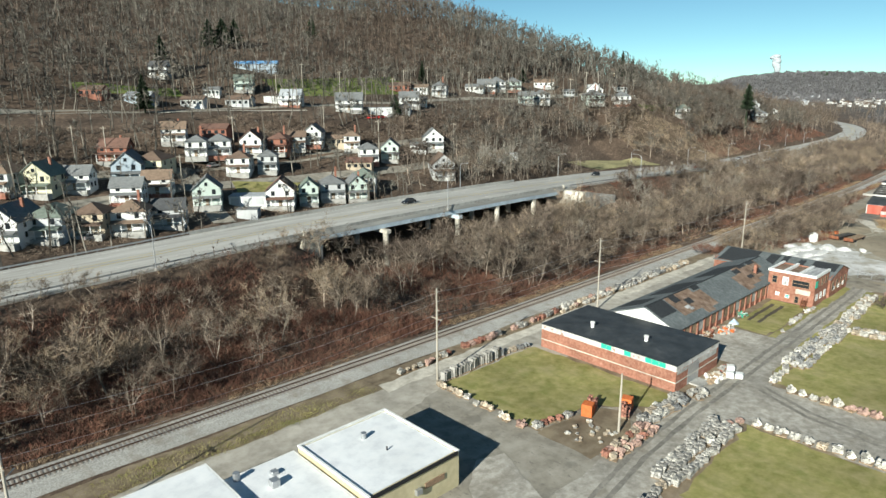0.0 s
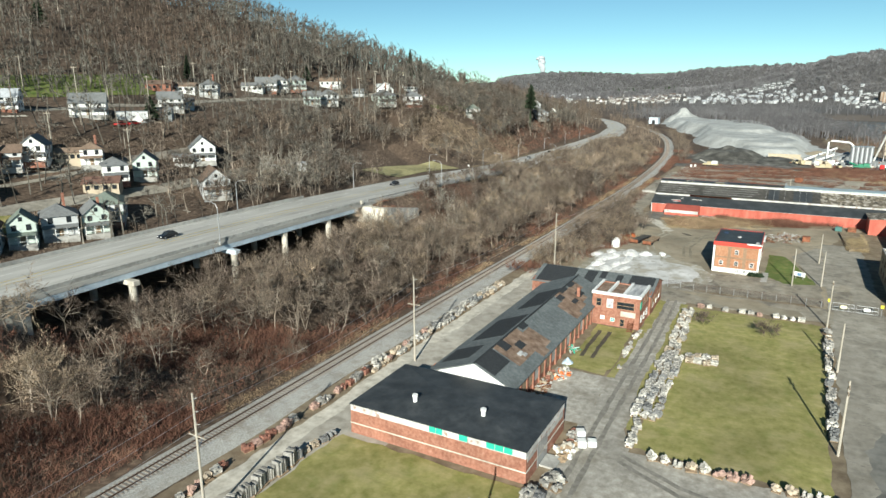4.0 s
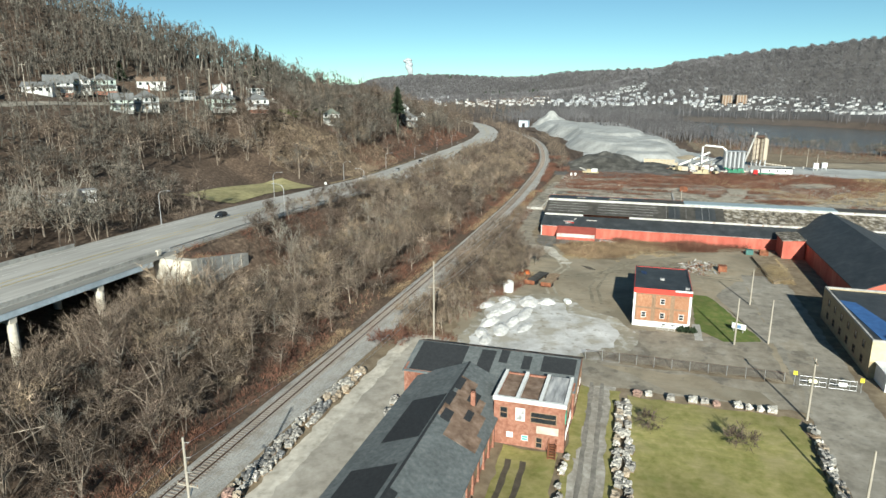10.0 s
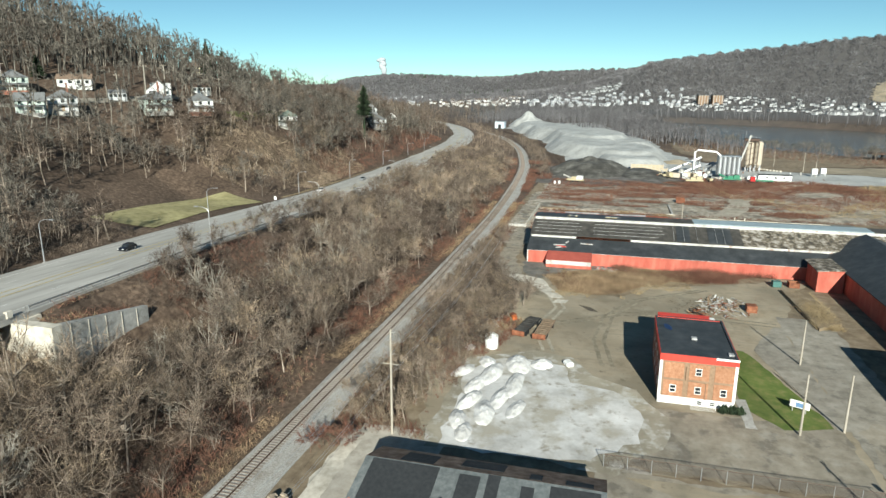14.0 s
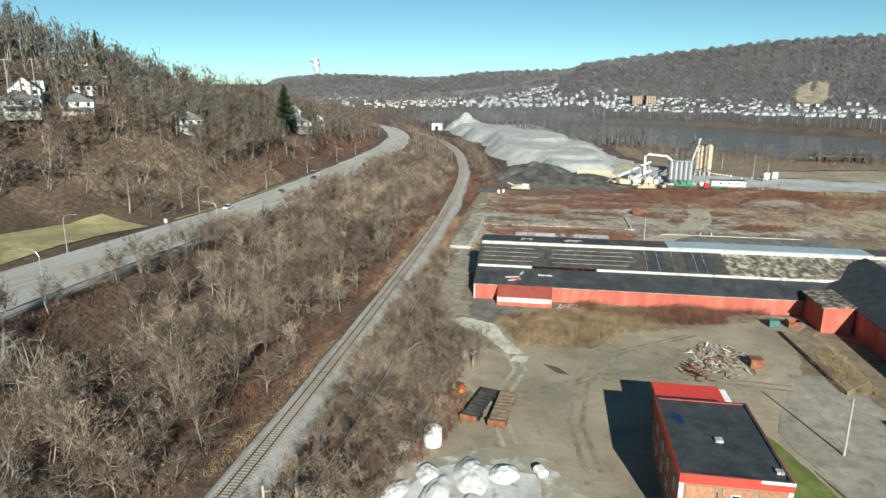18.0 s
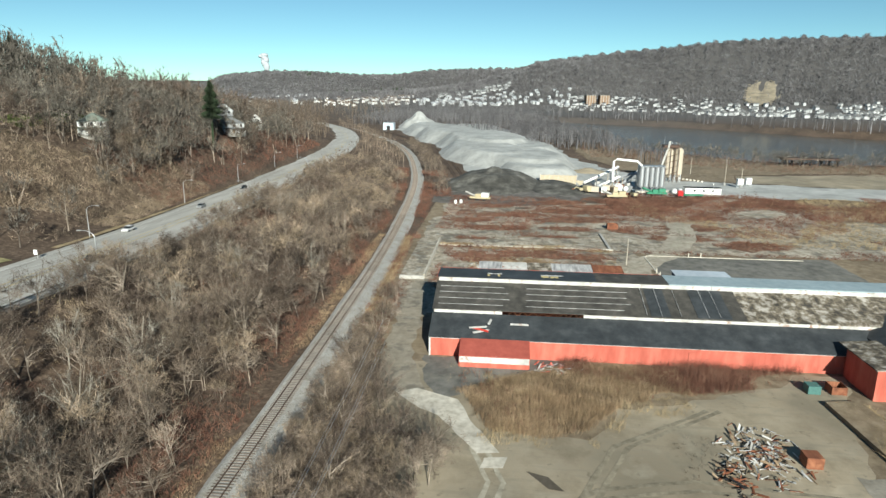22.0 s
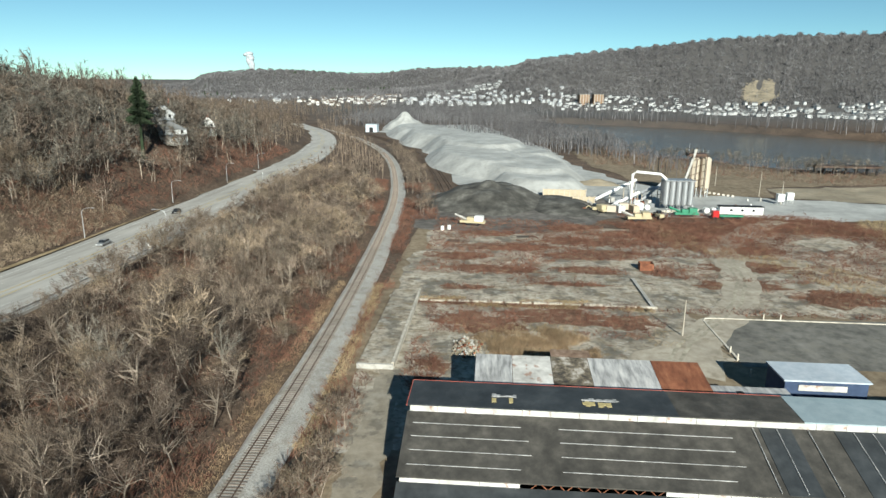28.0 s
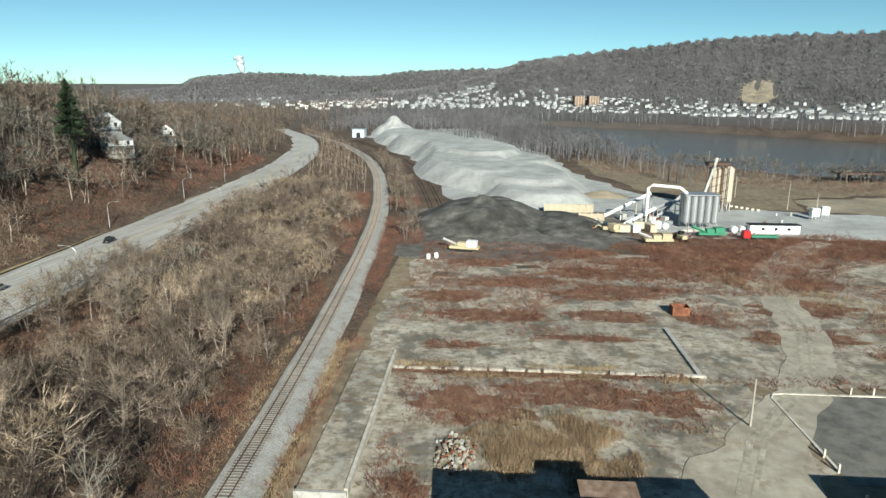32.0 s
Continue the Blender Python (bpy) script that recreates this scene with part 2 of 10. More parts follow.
def land(x, y):
    """The ground's height."""
    x, y = np.asarray(x, float), np.asarray(y, float)
    ry, rz, ra = road_y(x), road_z(x), rail_y(x)
    # up the hill beyond the road
    d = y - (ry + ROAD_W)
    up = bilinear(UP_X, UP_D, UP_Z, x, np.maximum(d, 0))
    rough = step(20, 90, d)
    up = up + rough * (1.4 * wave(x, y, 0.045, 1) + 0.5 * wave(x, y, 0.16, 2)) + step(120, 260, d) * (5 * wave(x, y, 0.013, 3) + 2.5 * wave(x, y, 0.035, 5))
    # the wooded strip between railway and road
    w = np.clip((y - (ra + 5)) / np.maximum(ry - ra - 7, 4), 0, 1)
    gully = step(-14, 8, x) * (1 - step(88, 104, x))
    bank = rz - 0.5
    low = 2.5 + 1.2 * wave(x, y, 0.09, 4)
    strip = bank * step(0.55, 1.0, w) + (1 - step(0.55, 1.0, w)) * low * step(0.0, 0.3, w)
    strip_g = 4.0 * step(0.0, 1.0, w) + 0.8 * wave(x, y, 0.12, 7) * step(0.1, 0.4, w)
    yw = 34.9 - 0.03 * (x - 96.2)
    dug = np.maximum(gully, step(86, 92, x) * (1 - step(112, 122, x)) * (1 - step(yw - 0.7, yw + 0.2, y)))
    strip = strip * (1 - dug) + strip_g * dug
    fill = step(96.5, 98.5, x) * (1 - step(112, 122, x)) * step(yw + 0.3, yw + 1.3, y)
    strip = strip * (1 - fill) + (rz - 0.8 - 0.17 * np.maximum(x - 98, 0)) * fill
    under = 4.0 + (11.5 - 4.0) * np.clip((y - ry) / ROAD_W, 0, 1)
    on_road = (rz - 0.5) * (1 - gully) + under * gully
    z = np.where(y < ra + 5, 0.0, np.where(y < ry - 2, strip, np.where(d < 0, on_road, up)))
    # down to the river
    bank_x = line([(p[1], p[0]) for p in RIVER_BANK], y)
    far_x = line(FAR_BANK, y)
    wet = step(-14, 6, x - bank_x) * (1 - step(-10, 14, x - far_x)) * (y < ra - 20)
    z = z - 9.0 * wet
    # the plain and the ridges beyond the river
    bx, by = x - 186.0, y + 29.0
    az, dist = np.degrees(np.arctan2(by, bx)), np.hypot(bx, by)
    crest = line([(-90, 150), (-60, 235), (-45, 215), (-29, 208), (-23, 205), (-18, 192), (-10, 168), (-3, 142), (-0.8, 112), (3, 70), (8, 48), (20, 30), (40, 20)], az)
    hump = 1 + 0.05 * wave(az * 9, dist * 0.01, 1.0, 2)
    ridge = (crest - 14) * hump * step(1230, 2050, dist + 90 * wave(x, y, 0.004, 3)) * (1 + 0.10 * wave(x, y, 0.008, 6))
    crest2 = line([(-40, 150), (-0.8, 146), (3.9, 141), (7, 132), (9.9, 112), (12.8, 109), (16.5, 120), (20.2, 122), (23.7, 106), (24.8, 92), (25.5, 62), (30, 40), (45, 30)], az)
    ridge2 = (crest2 - 12) * (1 + 0.06 * wave(az * 14, dist * 0.01, 1.0, 5)) * step(2000, 3100, dist + 120 * wave(x, y, 0.003, 8))
    crest3 = line([(8, 60), (24, 74), (33, 70), (60, 60), (90, 60)], az)
    ridge3 = crest3 * step(3300, 4000, dist)
    far = np.maximum(np.maximum(ridge, ridge2), ridge3) * step(700, 1200, dist)
    return np.maximum(z, 0.0) * (1 - step(900, 1500, dist)) + np.minimum(z, 0) + far + 3.0 * step(-5, 30, x - far_x) * (1 - step(1500, 2000, dist))


def ground_axis(spans):
    out = []
    for a, b, s in spans:
        out.append(np.arange(a, b, s))
    return np.unique(np.concatenate(out).round(3))


def grid_mesh(name, xs, ys, mat_fn=None):
    gx, gy = np.meshgrid(xs, ys, indexing="ij")
    gz = land(gx, gy)
    nx, ny = len(xs), len(ys)
    co = np.stack([gx, gy, gz], -1).reshape(-1, 3)
    idx = np.arange(nx * ny).reshape(nx, ny)
    quads = np.stack([idx[:-1, :-1], idx[1:, :-1], idx[1:, 1:], idx[:-1, 1:]], -1).reshape(-1, 4)
    return raw_mesh(name, co, quads)


def raw_mesh(name, co, faces, smooth=True):
    """A mesh from arrays of corners and of faces with equal sides."""
    me = bpy.data.meshes.new(name)
    co, faces = np.asarray(co, np.float32), np.asarray(faces, np.int32)
    k = faces.shape[1]
    me.vertices.add(len(co))
    me.vertices.foreach_set("co", co.ravel())
    me.loops.add(faces.size)
    me.loops.foreach_set("vertex_index", faces.ravel())
    me.polygons.add(len(faces))
    me.polygons.foreach_set("loop_start", np.arange(len(faces), dtype=np.int32) * k)
    me.polygons.foreach_set("use_smooth", np.full(len(faces), smooth))
    me.update(calc_edges=True)
    return me


GROUND = material("leaf litter and soil", [(0.046, 0.031, 0.022), (0.096, 0.066, 0.047), (0.18, 0.130, 0.092)], 0.9, 0.95, 0.6, 2.0, big=0.35, big_scale=0.05)
gx = ground_axis([(-420, -140, 14), (-140, 420, 2.5), (420, 760, 7), (760, 1400, 20), (1400, 4600, 55)])
gy = ground_axis([(-3200, -900, 70), (-900, -320, 25), (-320, -112, 10), (-112, -8, 8), (-8, 110, 2.5), (110, 240, 5), (240, 640, 11), (640, 3600, 75)])
ground = tagged(new("ground", grid_mesh("ground", gx, gy)), "brown winter ground rising from flats to wooded hill", "ground", kind="structure")
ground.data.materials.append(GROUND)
gn, gl = GROUND.node_tree.nodes, GROUND.node_tree.links
# haze painted into the ground colour: brown turns grey from x 900 to 1300
haze_mask = gn.new("ShaderNodeMapRange")
haze_mask.inputs["From Min"].default_value, haze_mask.inputs["From Max"].default_value = 900, 1300
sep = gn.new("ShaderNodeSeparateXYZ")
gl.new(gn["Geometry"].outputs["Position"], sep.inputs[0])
gl.new(sep.outputs["X"], haze_mask.inputs["Value"])
haze_mix = gn.new("ShaderNodeMix")
haze_mix.data_type = "RGBA"
gl.new(haze_mask.outputs[0], haze_mix.inputs["Factor"])
gl.new(gn["Principled BSDF"].inputs["Base Color"].links[0].from_socket, haze_mix.inputs["A"])
haze_mix.inputs["B"].default_value = (0.10, 0.094, 0.09, 1)
gl.new(haze_mix.outputs["Result"], gn["Principled BSDF"].inputs["Base Color"])
ground.location.z = -0.03


# ---- small builders ----
def part(name, bm, mat, parent=None, label=""):
    me = bpy.data.meshes.new(name)
    bm.to_mesh(me)
    bm.free()
    for m in mat if isinstance(mat, (list, tuple)) else [mat]:
        me.materials.append(m)
    ob = new(name, me)
    if parent is not None:
        ob.parent = parent
    if label:
        ob["label"] = label
    return ob


def empty(name, m, label, category, group="", kind=""):
    e = new(name)
    e.empty_display_size = 0.5
    e.matrix_world = m
    return tagged(e, label, category, group, kind)


def box(x0, y0, z0, x1, y1, z1, bm=None, bevel=0.0, mi=0):
    own = bm is None
    bm = bmesh.new() if own else bm
    v = [bm.verts.new(p) for p in ((x0, y0, z0), (x1, y0, z0), (x1, y1, z0), (x0, y1, z0), (x0, y0, z1), (x1, y0, z1), (x1, y1, z1), (x0, y1, z1))]
    fs = [bm.faces.new([v[i] for i in f]) for f in ((3, 2, 1, 0), (4, 5, 6, 7), (0, 1, 5, 4), (1, 2, 6, 5), (2, 3, 7, 6), (3, 0, 4, 7))]
    for f in fs:
        f.material_index = mi
    if bevel:
        bmesh.ops.bevel(bm, geom=list({e for f in fs for e in f.edges}), offset=bevel, segments=1, affect="EDGES")
    return bm


def prism(outline, z0, z1, bm=None):
    """An upright block on an outline, corners anticlockwise."""
    bm = bm or bmesh.new()
    a = [bm.verts.new((x, y, z0)) for x, y in outline]
    b = [bm.verts.new((x, y, z1)) for x, y in outline]
    bm.faces.new(a[::-1])
    bm.faces.new(b)
    for i in range(len(a)):
        j = (i + 1) % len(a)
        bm.faces.new([a[i], a[j], b[j], b[i]])
    return bm


def extrude_profile(profile, axis, a, b, bm=None):
    """A section (list of two coordinates) drawn out along x ('x': section is y, z) or y ('y': section is x, z)."""
    bm = bm or bmesh.new()
    put = (lambda t, p: (t, p[0], p[1])) if axis == "x" else (lambda t, p: (p[0], t, p[1]))
    va = [bm.verts.new(put(a, p)) for p in profile]
    vb = [bm.verts.new(put(b, p)) for p in profile]
    bm.faces.new(va)
    bm.faces.new(vb[::-1])
    for i in range(len(va)):
        j = (i + 1) % len(va)
        bm.faces.new([va[j], va[i], vb[i], vb[j]])
    bmesh.ops.recalc_face_normals(bm, faces=bm.faces[:])
    return bm


def tube(points, radii, sides=8, bm=None, cap=True):
    bm = bm or bmesh.new()
    rings = []
    pts = [Vector(p) for p in points]
    if not isinstance(radii, (list, tuple)):
        radii = [radii] * len(pts)
    for i, p in enumerate(pts):
        way = (pts[min(i + 1, len(pts) - 1)] - pts[max(i - 1, 0)]).normalized()
        side = way.orthogonal().normalized() if abs(way.z) > 0.9 else way.cross(Vector((0, 0, 1))).normalized()
        up = side.cross(way)
        rings.append([bm.verts.new(p + radii[i] * (math.cos(2 * math.pi * k / sides) * side + math.sin(2 * math.pi * k / sides) * up)) for k in range(sides)])
    for r0, r1 in zip(rings, rings[1:]):
        for k in range(sides):
            bm.faces.new([r0[k], r0[(k + 1) % sides], r1[(k + 1) % sides], r1[k]])
    if cap:
        bm.faces.new(rings[0][::-1])
        bm.faces.new(rings[-1])
    bmesh.ops.recalc_face_normals(bm, faces=bm.faces[:])
    return bm


def ribbon(x0, x1, stepx, side_a, side_b, height, thick=0.0, cols=2, mat=None):
    """A strip along x between two lines of y, at a height; rows of quads, with an underside if thick."""
    xs = np.arange(x0, x1 + 0.01, stepx)
    ya, yb, z = side_a(xs), side_b(xs), height(xs)
    co, q = [], []
    f = np.linspace(0, 1, cols)
    for k in range(cols):
        co.append(np.stack([xs, ya + (yb - ya) * f[k], z], -1))
    if thick:
        for k in (cols - 1, 0):
            co.append(np.stack([xs, ya + (yb - ya) * f[k], z - thick], -1))
    n, rows = len(xs), len(co)
    co = np.concatenate(co)
    for r in range(rows if thick else rows - 1):
        a, b = r * n, ((r + 1) % rows) * n
        i = np.arange(n - 1)
        q.append(np.stack([a + i, a + i + 1, b + i + 1, b + i], -1))
    return raw_mesh("strip", co, np.concatenate(q), smooth=False)


# ---- highway ----
ASPHALT = material("worn concrete road", [(0.33, 0.318, 0.292), (0.41, 0.396, 0.366), (0.48, 0.466, 0.435)], 0.35, 0.9, 0.1, 6, stretch=(0.12, 1, 1), big=0.12, big_scale=0.03)
CONC = material("grey concrete", [(0.26, 0.25, 0.23), (0.36, 0.35, 0.325), (0.46, 0.45, 0.42)], 1.1, 0.9, 0.2, 4, big=0.2, big_scale=0.15)
CONC_PALE = material("pale weathered concrete", [(0.36, 0.33, 0.27), (0.50, 0.46, 0.39), (0.58, 0.55, 0.48)], 0.8, 0.9, 0.2, 4, big=0.22, big_scale=0.2)
PAINT_W = material("road paint", [(0.55, 0.55, 0.53), (0.75, 0.75, 0.72)], 3, 0.7, big=0.1)
PAINT_Y = material("yellow road paint", [(0.5, 0.36, 0.08), (0.62, 0.46, 0.12)], 3, 0.7, big=0.1)
STEEL = material("galvanised steel", [(0.38, 0.39, 0.40), (0.52, 0.53, 0.54)], 2.5, 0.45, metal=0.7, big=0.1)
STEEL_BLUE = material("pale blue painted girder", [(0.42, 0.50, 0.56), (0.56, 0.64, 0.70)], 1.5, 0.6, big=0.15, big_scale=0.3)

layer(ASPHALT, (0.17, 0.16, 0.145), 0.9, 0.52, 0.72, 0.6, (0.05, 1, 1))
layer(ASPHALT, (0.5, 0.485, 0.45), 0.5, 0.55, 0.75, 0.5, (0.03, 1, 1))
road = tagged(new("road", ribbon(-300, 900, 5, road_y, lambda x: road_y(x) + ROAD_W, road_z, 0.9, 5)), "pale worn four-lane concrete highway", "road", kind="structure")
road.data.materials.append(ASPHALT)


def lane_line(f, w, mat, label, dash=0, x0=-250, x1=800):
    co, q = [], []
    x = float(x0)
    while x < x1:
        ln = 3.0 if dash else 12.0
        xs = np.linspace(x, x + ln, 2 if dash else 4)
        y, z = road_y(xs) + f * ROAD_W, road_z(xs) + 0.045
        b = len(co)
        for i in range(len(xs)):
            co += [(xs[i], y[i] - w / 2, z[i]), (xs[i], y[i] + w / 2, z[i])]
        for i in range(len(xs) - 1):
            q.append((b + 2 * i, b + 2 * i + 2, b + 2 * i + 3, b + 2 * i + 1))
        x += 12.0
    ob = new("lane_marking", raw_mesh("lane_marking", co, q, False))
    ob.data.materials.append(mat)
    ob.parent = road
    ob["label"] = label


for f, w, mt, lb, da in ((0.10, 0.18, PAINT_W, "white edge line", 0), (0.27, 0.16, PAINT_W, "white dashed line", 1), (0.455, 0.18, PAINT_Y, "yellow centre line", 0), (0.545, 0.18, PAINT_Y, "yellow centre line", 0), (0.73, 0.16, PAINT_W, "white dashed line", 1), (0.90, 0.18, PAINT_W, "white edge line", 0)):
    lane_line(f, w, mt, lb, da)

# ---- railway ----
BALLAST = material("grey ballast", [(0.225, 0.216, 0.196), (0.36, 0.348, 0.322), (0.50, 0.488, 0.455)], 4.5, 0.95, 0.9, 7, big=0.12, big_scale=0.1)
RUST = material("rusty rail steel", [(0.07, 0.045, 0.035), (0.12, 0.075, 0.055)], 4, 0.6, metal=0.4, big=0.15)
SLEEPER = material("old sleeper wood", [(0.13, 0.105, 0.088), (0.23, 0.195, 0.165)], 5, 0.9, big=0.1, per_object=0.3, stretch=(4, 1, 1))
layer(BALLAST, (0.20, 0.165, 0.12), 0.35, 0.5, 0.68, 0.55)
bed = tagged(new("track_bed", ribbon(-300, 880, 3, lambda x: rail_y(x) - 4.7 + 0.35 * wave(x, x * 0.3, 0.2, 2), lambda x: rail_y(x) + 2.5 + 0.35 * wave(x, x * 0.4, 0.16, 5), lambda x: 0 * x + 0.05, 0.0, 6)), "grey stone ballast bed of the railway", "railway bed", kind="structure")
co = np.empty(len(bed.data.vertices) * 3)
bed.data.vertices.foreach_get("co", co)
co = co.reshape(6, -1, 3)
for k, z in enumerate((0.0, 0.28, 0.40, 0.40, 0.30, 0.0)):
    co[k, :, 2] = z
for k, off in ((1, -2.2), (2, -1.75), (3, 1.75), (4, 2.2)):
    co[k, :, 1] = rail_y(co[k, :, 0]) + off
bed.data.vertices.foreach_set("co", co.ravel())
bed.data.materials.append(BALLAST)

track = empty("railway_track", pose(0, 0, 0), "single railway track with rusty rails on dark wooden sleepers", "railway track")
for off in (-0.75, 0.75):
    me = ribbon(-300, 880, 2.5, lambda x: rail_y(x) + off - 0.05, lambda x: rail_y(x) + off + 0.05, lambda x: 0 * x + 0.62, 0.17, 2)
    me.materials.append(RUST)
    new("rail", me).parent = track
# ---- the flats: ground covers ----
STRAW = material("dry straw-coloured grass", [(0.20, 0.148, 0.083), (0.32, 0.243, 0.14), (0.40, 0.32, 0.20)], 0.3, 0.95, big=0.2, big_scale=0.1, detail=3)
LAWN = material("short winter lawn", [(0.165, 0.165, 0.045), (0.26, 0.24, 0.085), (0.36, 0.31, 0.14)], 0.55, 0.95, 0.4, 9, big=0.25, big_scale=0.07)
LAWN_GREEN = material("greener winter lawn", [(0.07, 0.115, 0.022), (0.12, 0.155, 0.038), (0.20, 0.19, 0.07)], 0.5, 0.95, 0.4, 9, big=0.2, big_scale=0.1)
TAR = material("worn grey asphalt", [(0.195, 0.176, 0.142), (0.27, 0.246, 0.204), (0.345, 0.317, 0.27)], 0.4, 0.92, 0.15, 8, big=0.2, big_scale=0.06)
TAR_DARK = material("dark patched asphalt", [(0.085, 0.083, 0.075), (0.15, 0.145, 0.13), (0.21, 0.20, 0.18)], 0.35, 0.92, 0.15, 8, big=0.2, big_scale=0.08)
GRAVEL = material("pale grey gravel", [(0.225, 0.207, 0.175), (0.34, 0.315, 0.274), (0.465, 0.437, 0.39)], 0.9, 0.95, 0.5, 8, big=0.22, big_scale=0.09)
SAND = material("packed tan dirt", [(0.215, 0.178, 0.124), (0.30, 0.252, 0.182), (0.365, 0.313, 0.235)], 0.18, 0.95, 0.3, 5, big=0.22, big_scale=0.05)
SALT = material("white salt and lime dust", [(0.38, 0.37, 0.345), (0.54, 0.53, 0.51), (0.66, 0.655, 0.64)], 0.25, 0.9, 0.3, 3, big=0.15, big_scale=0.1)
SLAB = material("cracked old concrete slab", [(0.20, 0.172, 0.132), (0.36, 0.318, 0.256), (0.50, 0.455, 0.38)], 0.34, 0.92, 0.3, 5, big=0.32, big_scale=0.06)
CINDER = material("dark cinders and coal dust", [(0.065, 0.06, 0.055), (0.115, 0.105, 0.095), (0.18, 0.165, 0.15)], 0.3, 0.95, 0.4, 4, big=0.25, big_scale=0.05)
STONE_DUST = material("pale crushed limestone", [(0.30, 0.305, 0.295), (0.40, 0.405, 0.39), (0.48, 0.485, 0.47)], 0.10, 0.95, 0.5, 0.8, big=0.12, big_scale=0.03)
SOIL = material("brown weedy soil", [(0.135, 0.10, 0.065), (0.20, 0.155, 0.105), (0.28, 0.23, 0.165)], 0.4, 0.95, 0.5, 4, big=0.25, big_scale=0.06)

MUD_DRY = material("dark damp soil", [(0.07, 0.06, 0.045), (0.12, 0.10, 0.078)], 0.8, 0.85, 0.3, 5, big=0.2)
TAR_BROWN = material("old brown-grey asphalt", [(0.195, 0.17, 0.13), (0.27, 0.238, 0.188), (0.34, 0.305, 0.248)], 0.4, 0.92, 0.15, 8, big=0.2, big_scale=0.06)
layer(TAR_BROWN, (0.11, 0.10, 0.085), 0.25, 0.54, 0.62, 0.6)
layer(TAR_BROWN, (0.33, 0.31, 0.265), 0.2, 0.57, 0.68, 0.5)
TAR_PALE = material("pale worn asphalt drive", [(0.27, 0.245, 0.205), (0.375, 0.345, 0.295), (0.46, 0.43, 0.375)], 0.4, 0.92, 0.15, 8, big=0.2, big_scale=0.06)
layer(TAR_PALE, (0.21, 0.19, 0.155), 0.3, 0.54, 0.66, 0.6)
layer(SLAB, (0.13, 0.108, 0.078), 0.9, 0.52, 0.6, 0.55)
layer(SLAB, (0.10, 0.093, 0.078), 0.16, 0.50, 0.60, 0.75)
layer(SLAB, (0.42, 0.40, 0.355), 0.3, 0.56, 0.66, 0.7)
layer(SLAB, (0.20, 0.155, 0.095), 0.45, 0.54, 0.64, 0.7, (1, 0.5, 1))
layer(SLAB, (0.15, 0.075, 0.05), 0.7, 0.60, 0.68, 0.8, (1, 0.4, 1))
layer(SAND, (0.19, 0.165, 0.12), 0.09, 0.5, 0.62, 0.8)
layer(SAND, (0.35, 0.315, 0.245), 0.12, 0.55, 0.7, 0.6)
layer(SAND, (0.14, 0.12, 0.085), 0.5, 0.6, 0.7, 0.7)
layer(SAND, (0.23, 0.20, 0.15), 1.1, 0.52, 0.66, 0.5, (1, 0.12, 1), turn=25)
SALT_LUMP = material("lumpy white salt", [(0.46, 0.45, 0.42), (0.60, 0.59, 0.57), (0.72, 0.715, 0.70)], 0.9, 0.9, 0.6, 1.6, big=0.2, big_scale=0.4)
layer(SALT, (0.36, 0.33, 0.27), 0.13, 0.50, 0.62, 0.9)
layer(SALT, (0.22, 0.19, 0.14), 0.4, 0.56, 0.68, 0.75)
layer(GRAVEL, (0.19, 0.165, 0.125), 0.22, 0.52, 0.66, 0.6)
layer(TAR, (0.15, 0.138, 0.115), 0.25, 0.54, 0.64, 0.6)
layer(TAR, (0.12, 0.11, 0.095), 2.2, 0.60, 0.66, 0.6, (1, 0.35, 1))
layer(TAR, (0.37, 0.345, 0.295), 0.16, 0.56, 0.68, 0.55)
layer(TAR_DARK, (0.20, 0.19, 0.16), 0.3, 0.52, 0.66, 0.7)
layer(LAWN, (0.37, 0.31, 0.17), 0.16, 0.5, 0.68, 0.6)
layer(LAWN, (0.15, 0.175, 0.04), 0.3, 0.54, 0.68, 0.6)
layer(LAWN, (0.24, 0.215, 0.08), 1.2, 0.5, 0.62, 0.5, (1, 0.15, 1), turn=90)
layer(CINDER, (0.24, 0.22, 0.19), 0.12, 0.52, 0.64, 0.7)
layer(STONE_DUST, (0.27, 0.275, 0.265), 0.06, 0.5, 0.62, 0.7)
layer(STONE_DUST, (0.24, 0.235, 0.215), 0.5, 0.57, 0.68, 0.6, (1, 1, 0.25))
layer(SOIL, (0.25, 0.20, 0.13), 0.2, 0.5, 0.65, 0.6)


DIRT_ROAD = material("pale dusty dirt road", [(0.27, 0.236, 0.185), (0.36, 0.32, 0.258), (0.44, 0.40, 0.33)], 0.35, 0.95, 0.3, 6, big=0.18, big_scale=0.1)
layer(DIRT_ROAD, (0.22, 0.185, 0.135), 0.4, 0.54, 0.66, 0.6)


def patch(name, outline, z, mat, label, ragged=0.5, seed=1):
    """A ground cover with an uneven edge."""
    r = random.Random(seed)
    pts = []
    for (x0, y0), (x1, y1) in zip(outline, outline[1:] + outline[:1]):
        n = max(1, int(math.hypot(x1 - x0, y1 - y0) / max(1.6, 3.2 * ragged)))
        for i in range(n):
            t = i / n
            pts.append((x0 + (x1 - x0) * t + r.uniform(-ragged, ragged), y0 + (y1 - y0) * t + r.uniform(-ragged, ragged)))
    bm = bmesh.new()
    f = bm.faces.new([bm.verts.new((x, y, z)) for x, y in pts])
    f.normal_update()
    if f.normal.z < 0:
        f.normal_flip()
    bmesh.ops.triangulate(bm, faces=bm.faces[:])
    return tagged(part(name, bm, mat), label, "ground cover", kind="structure")


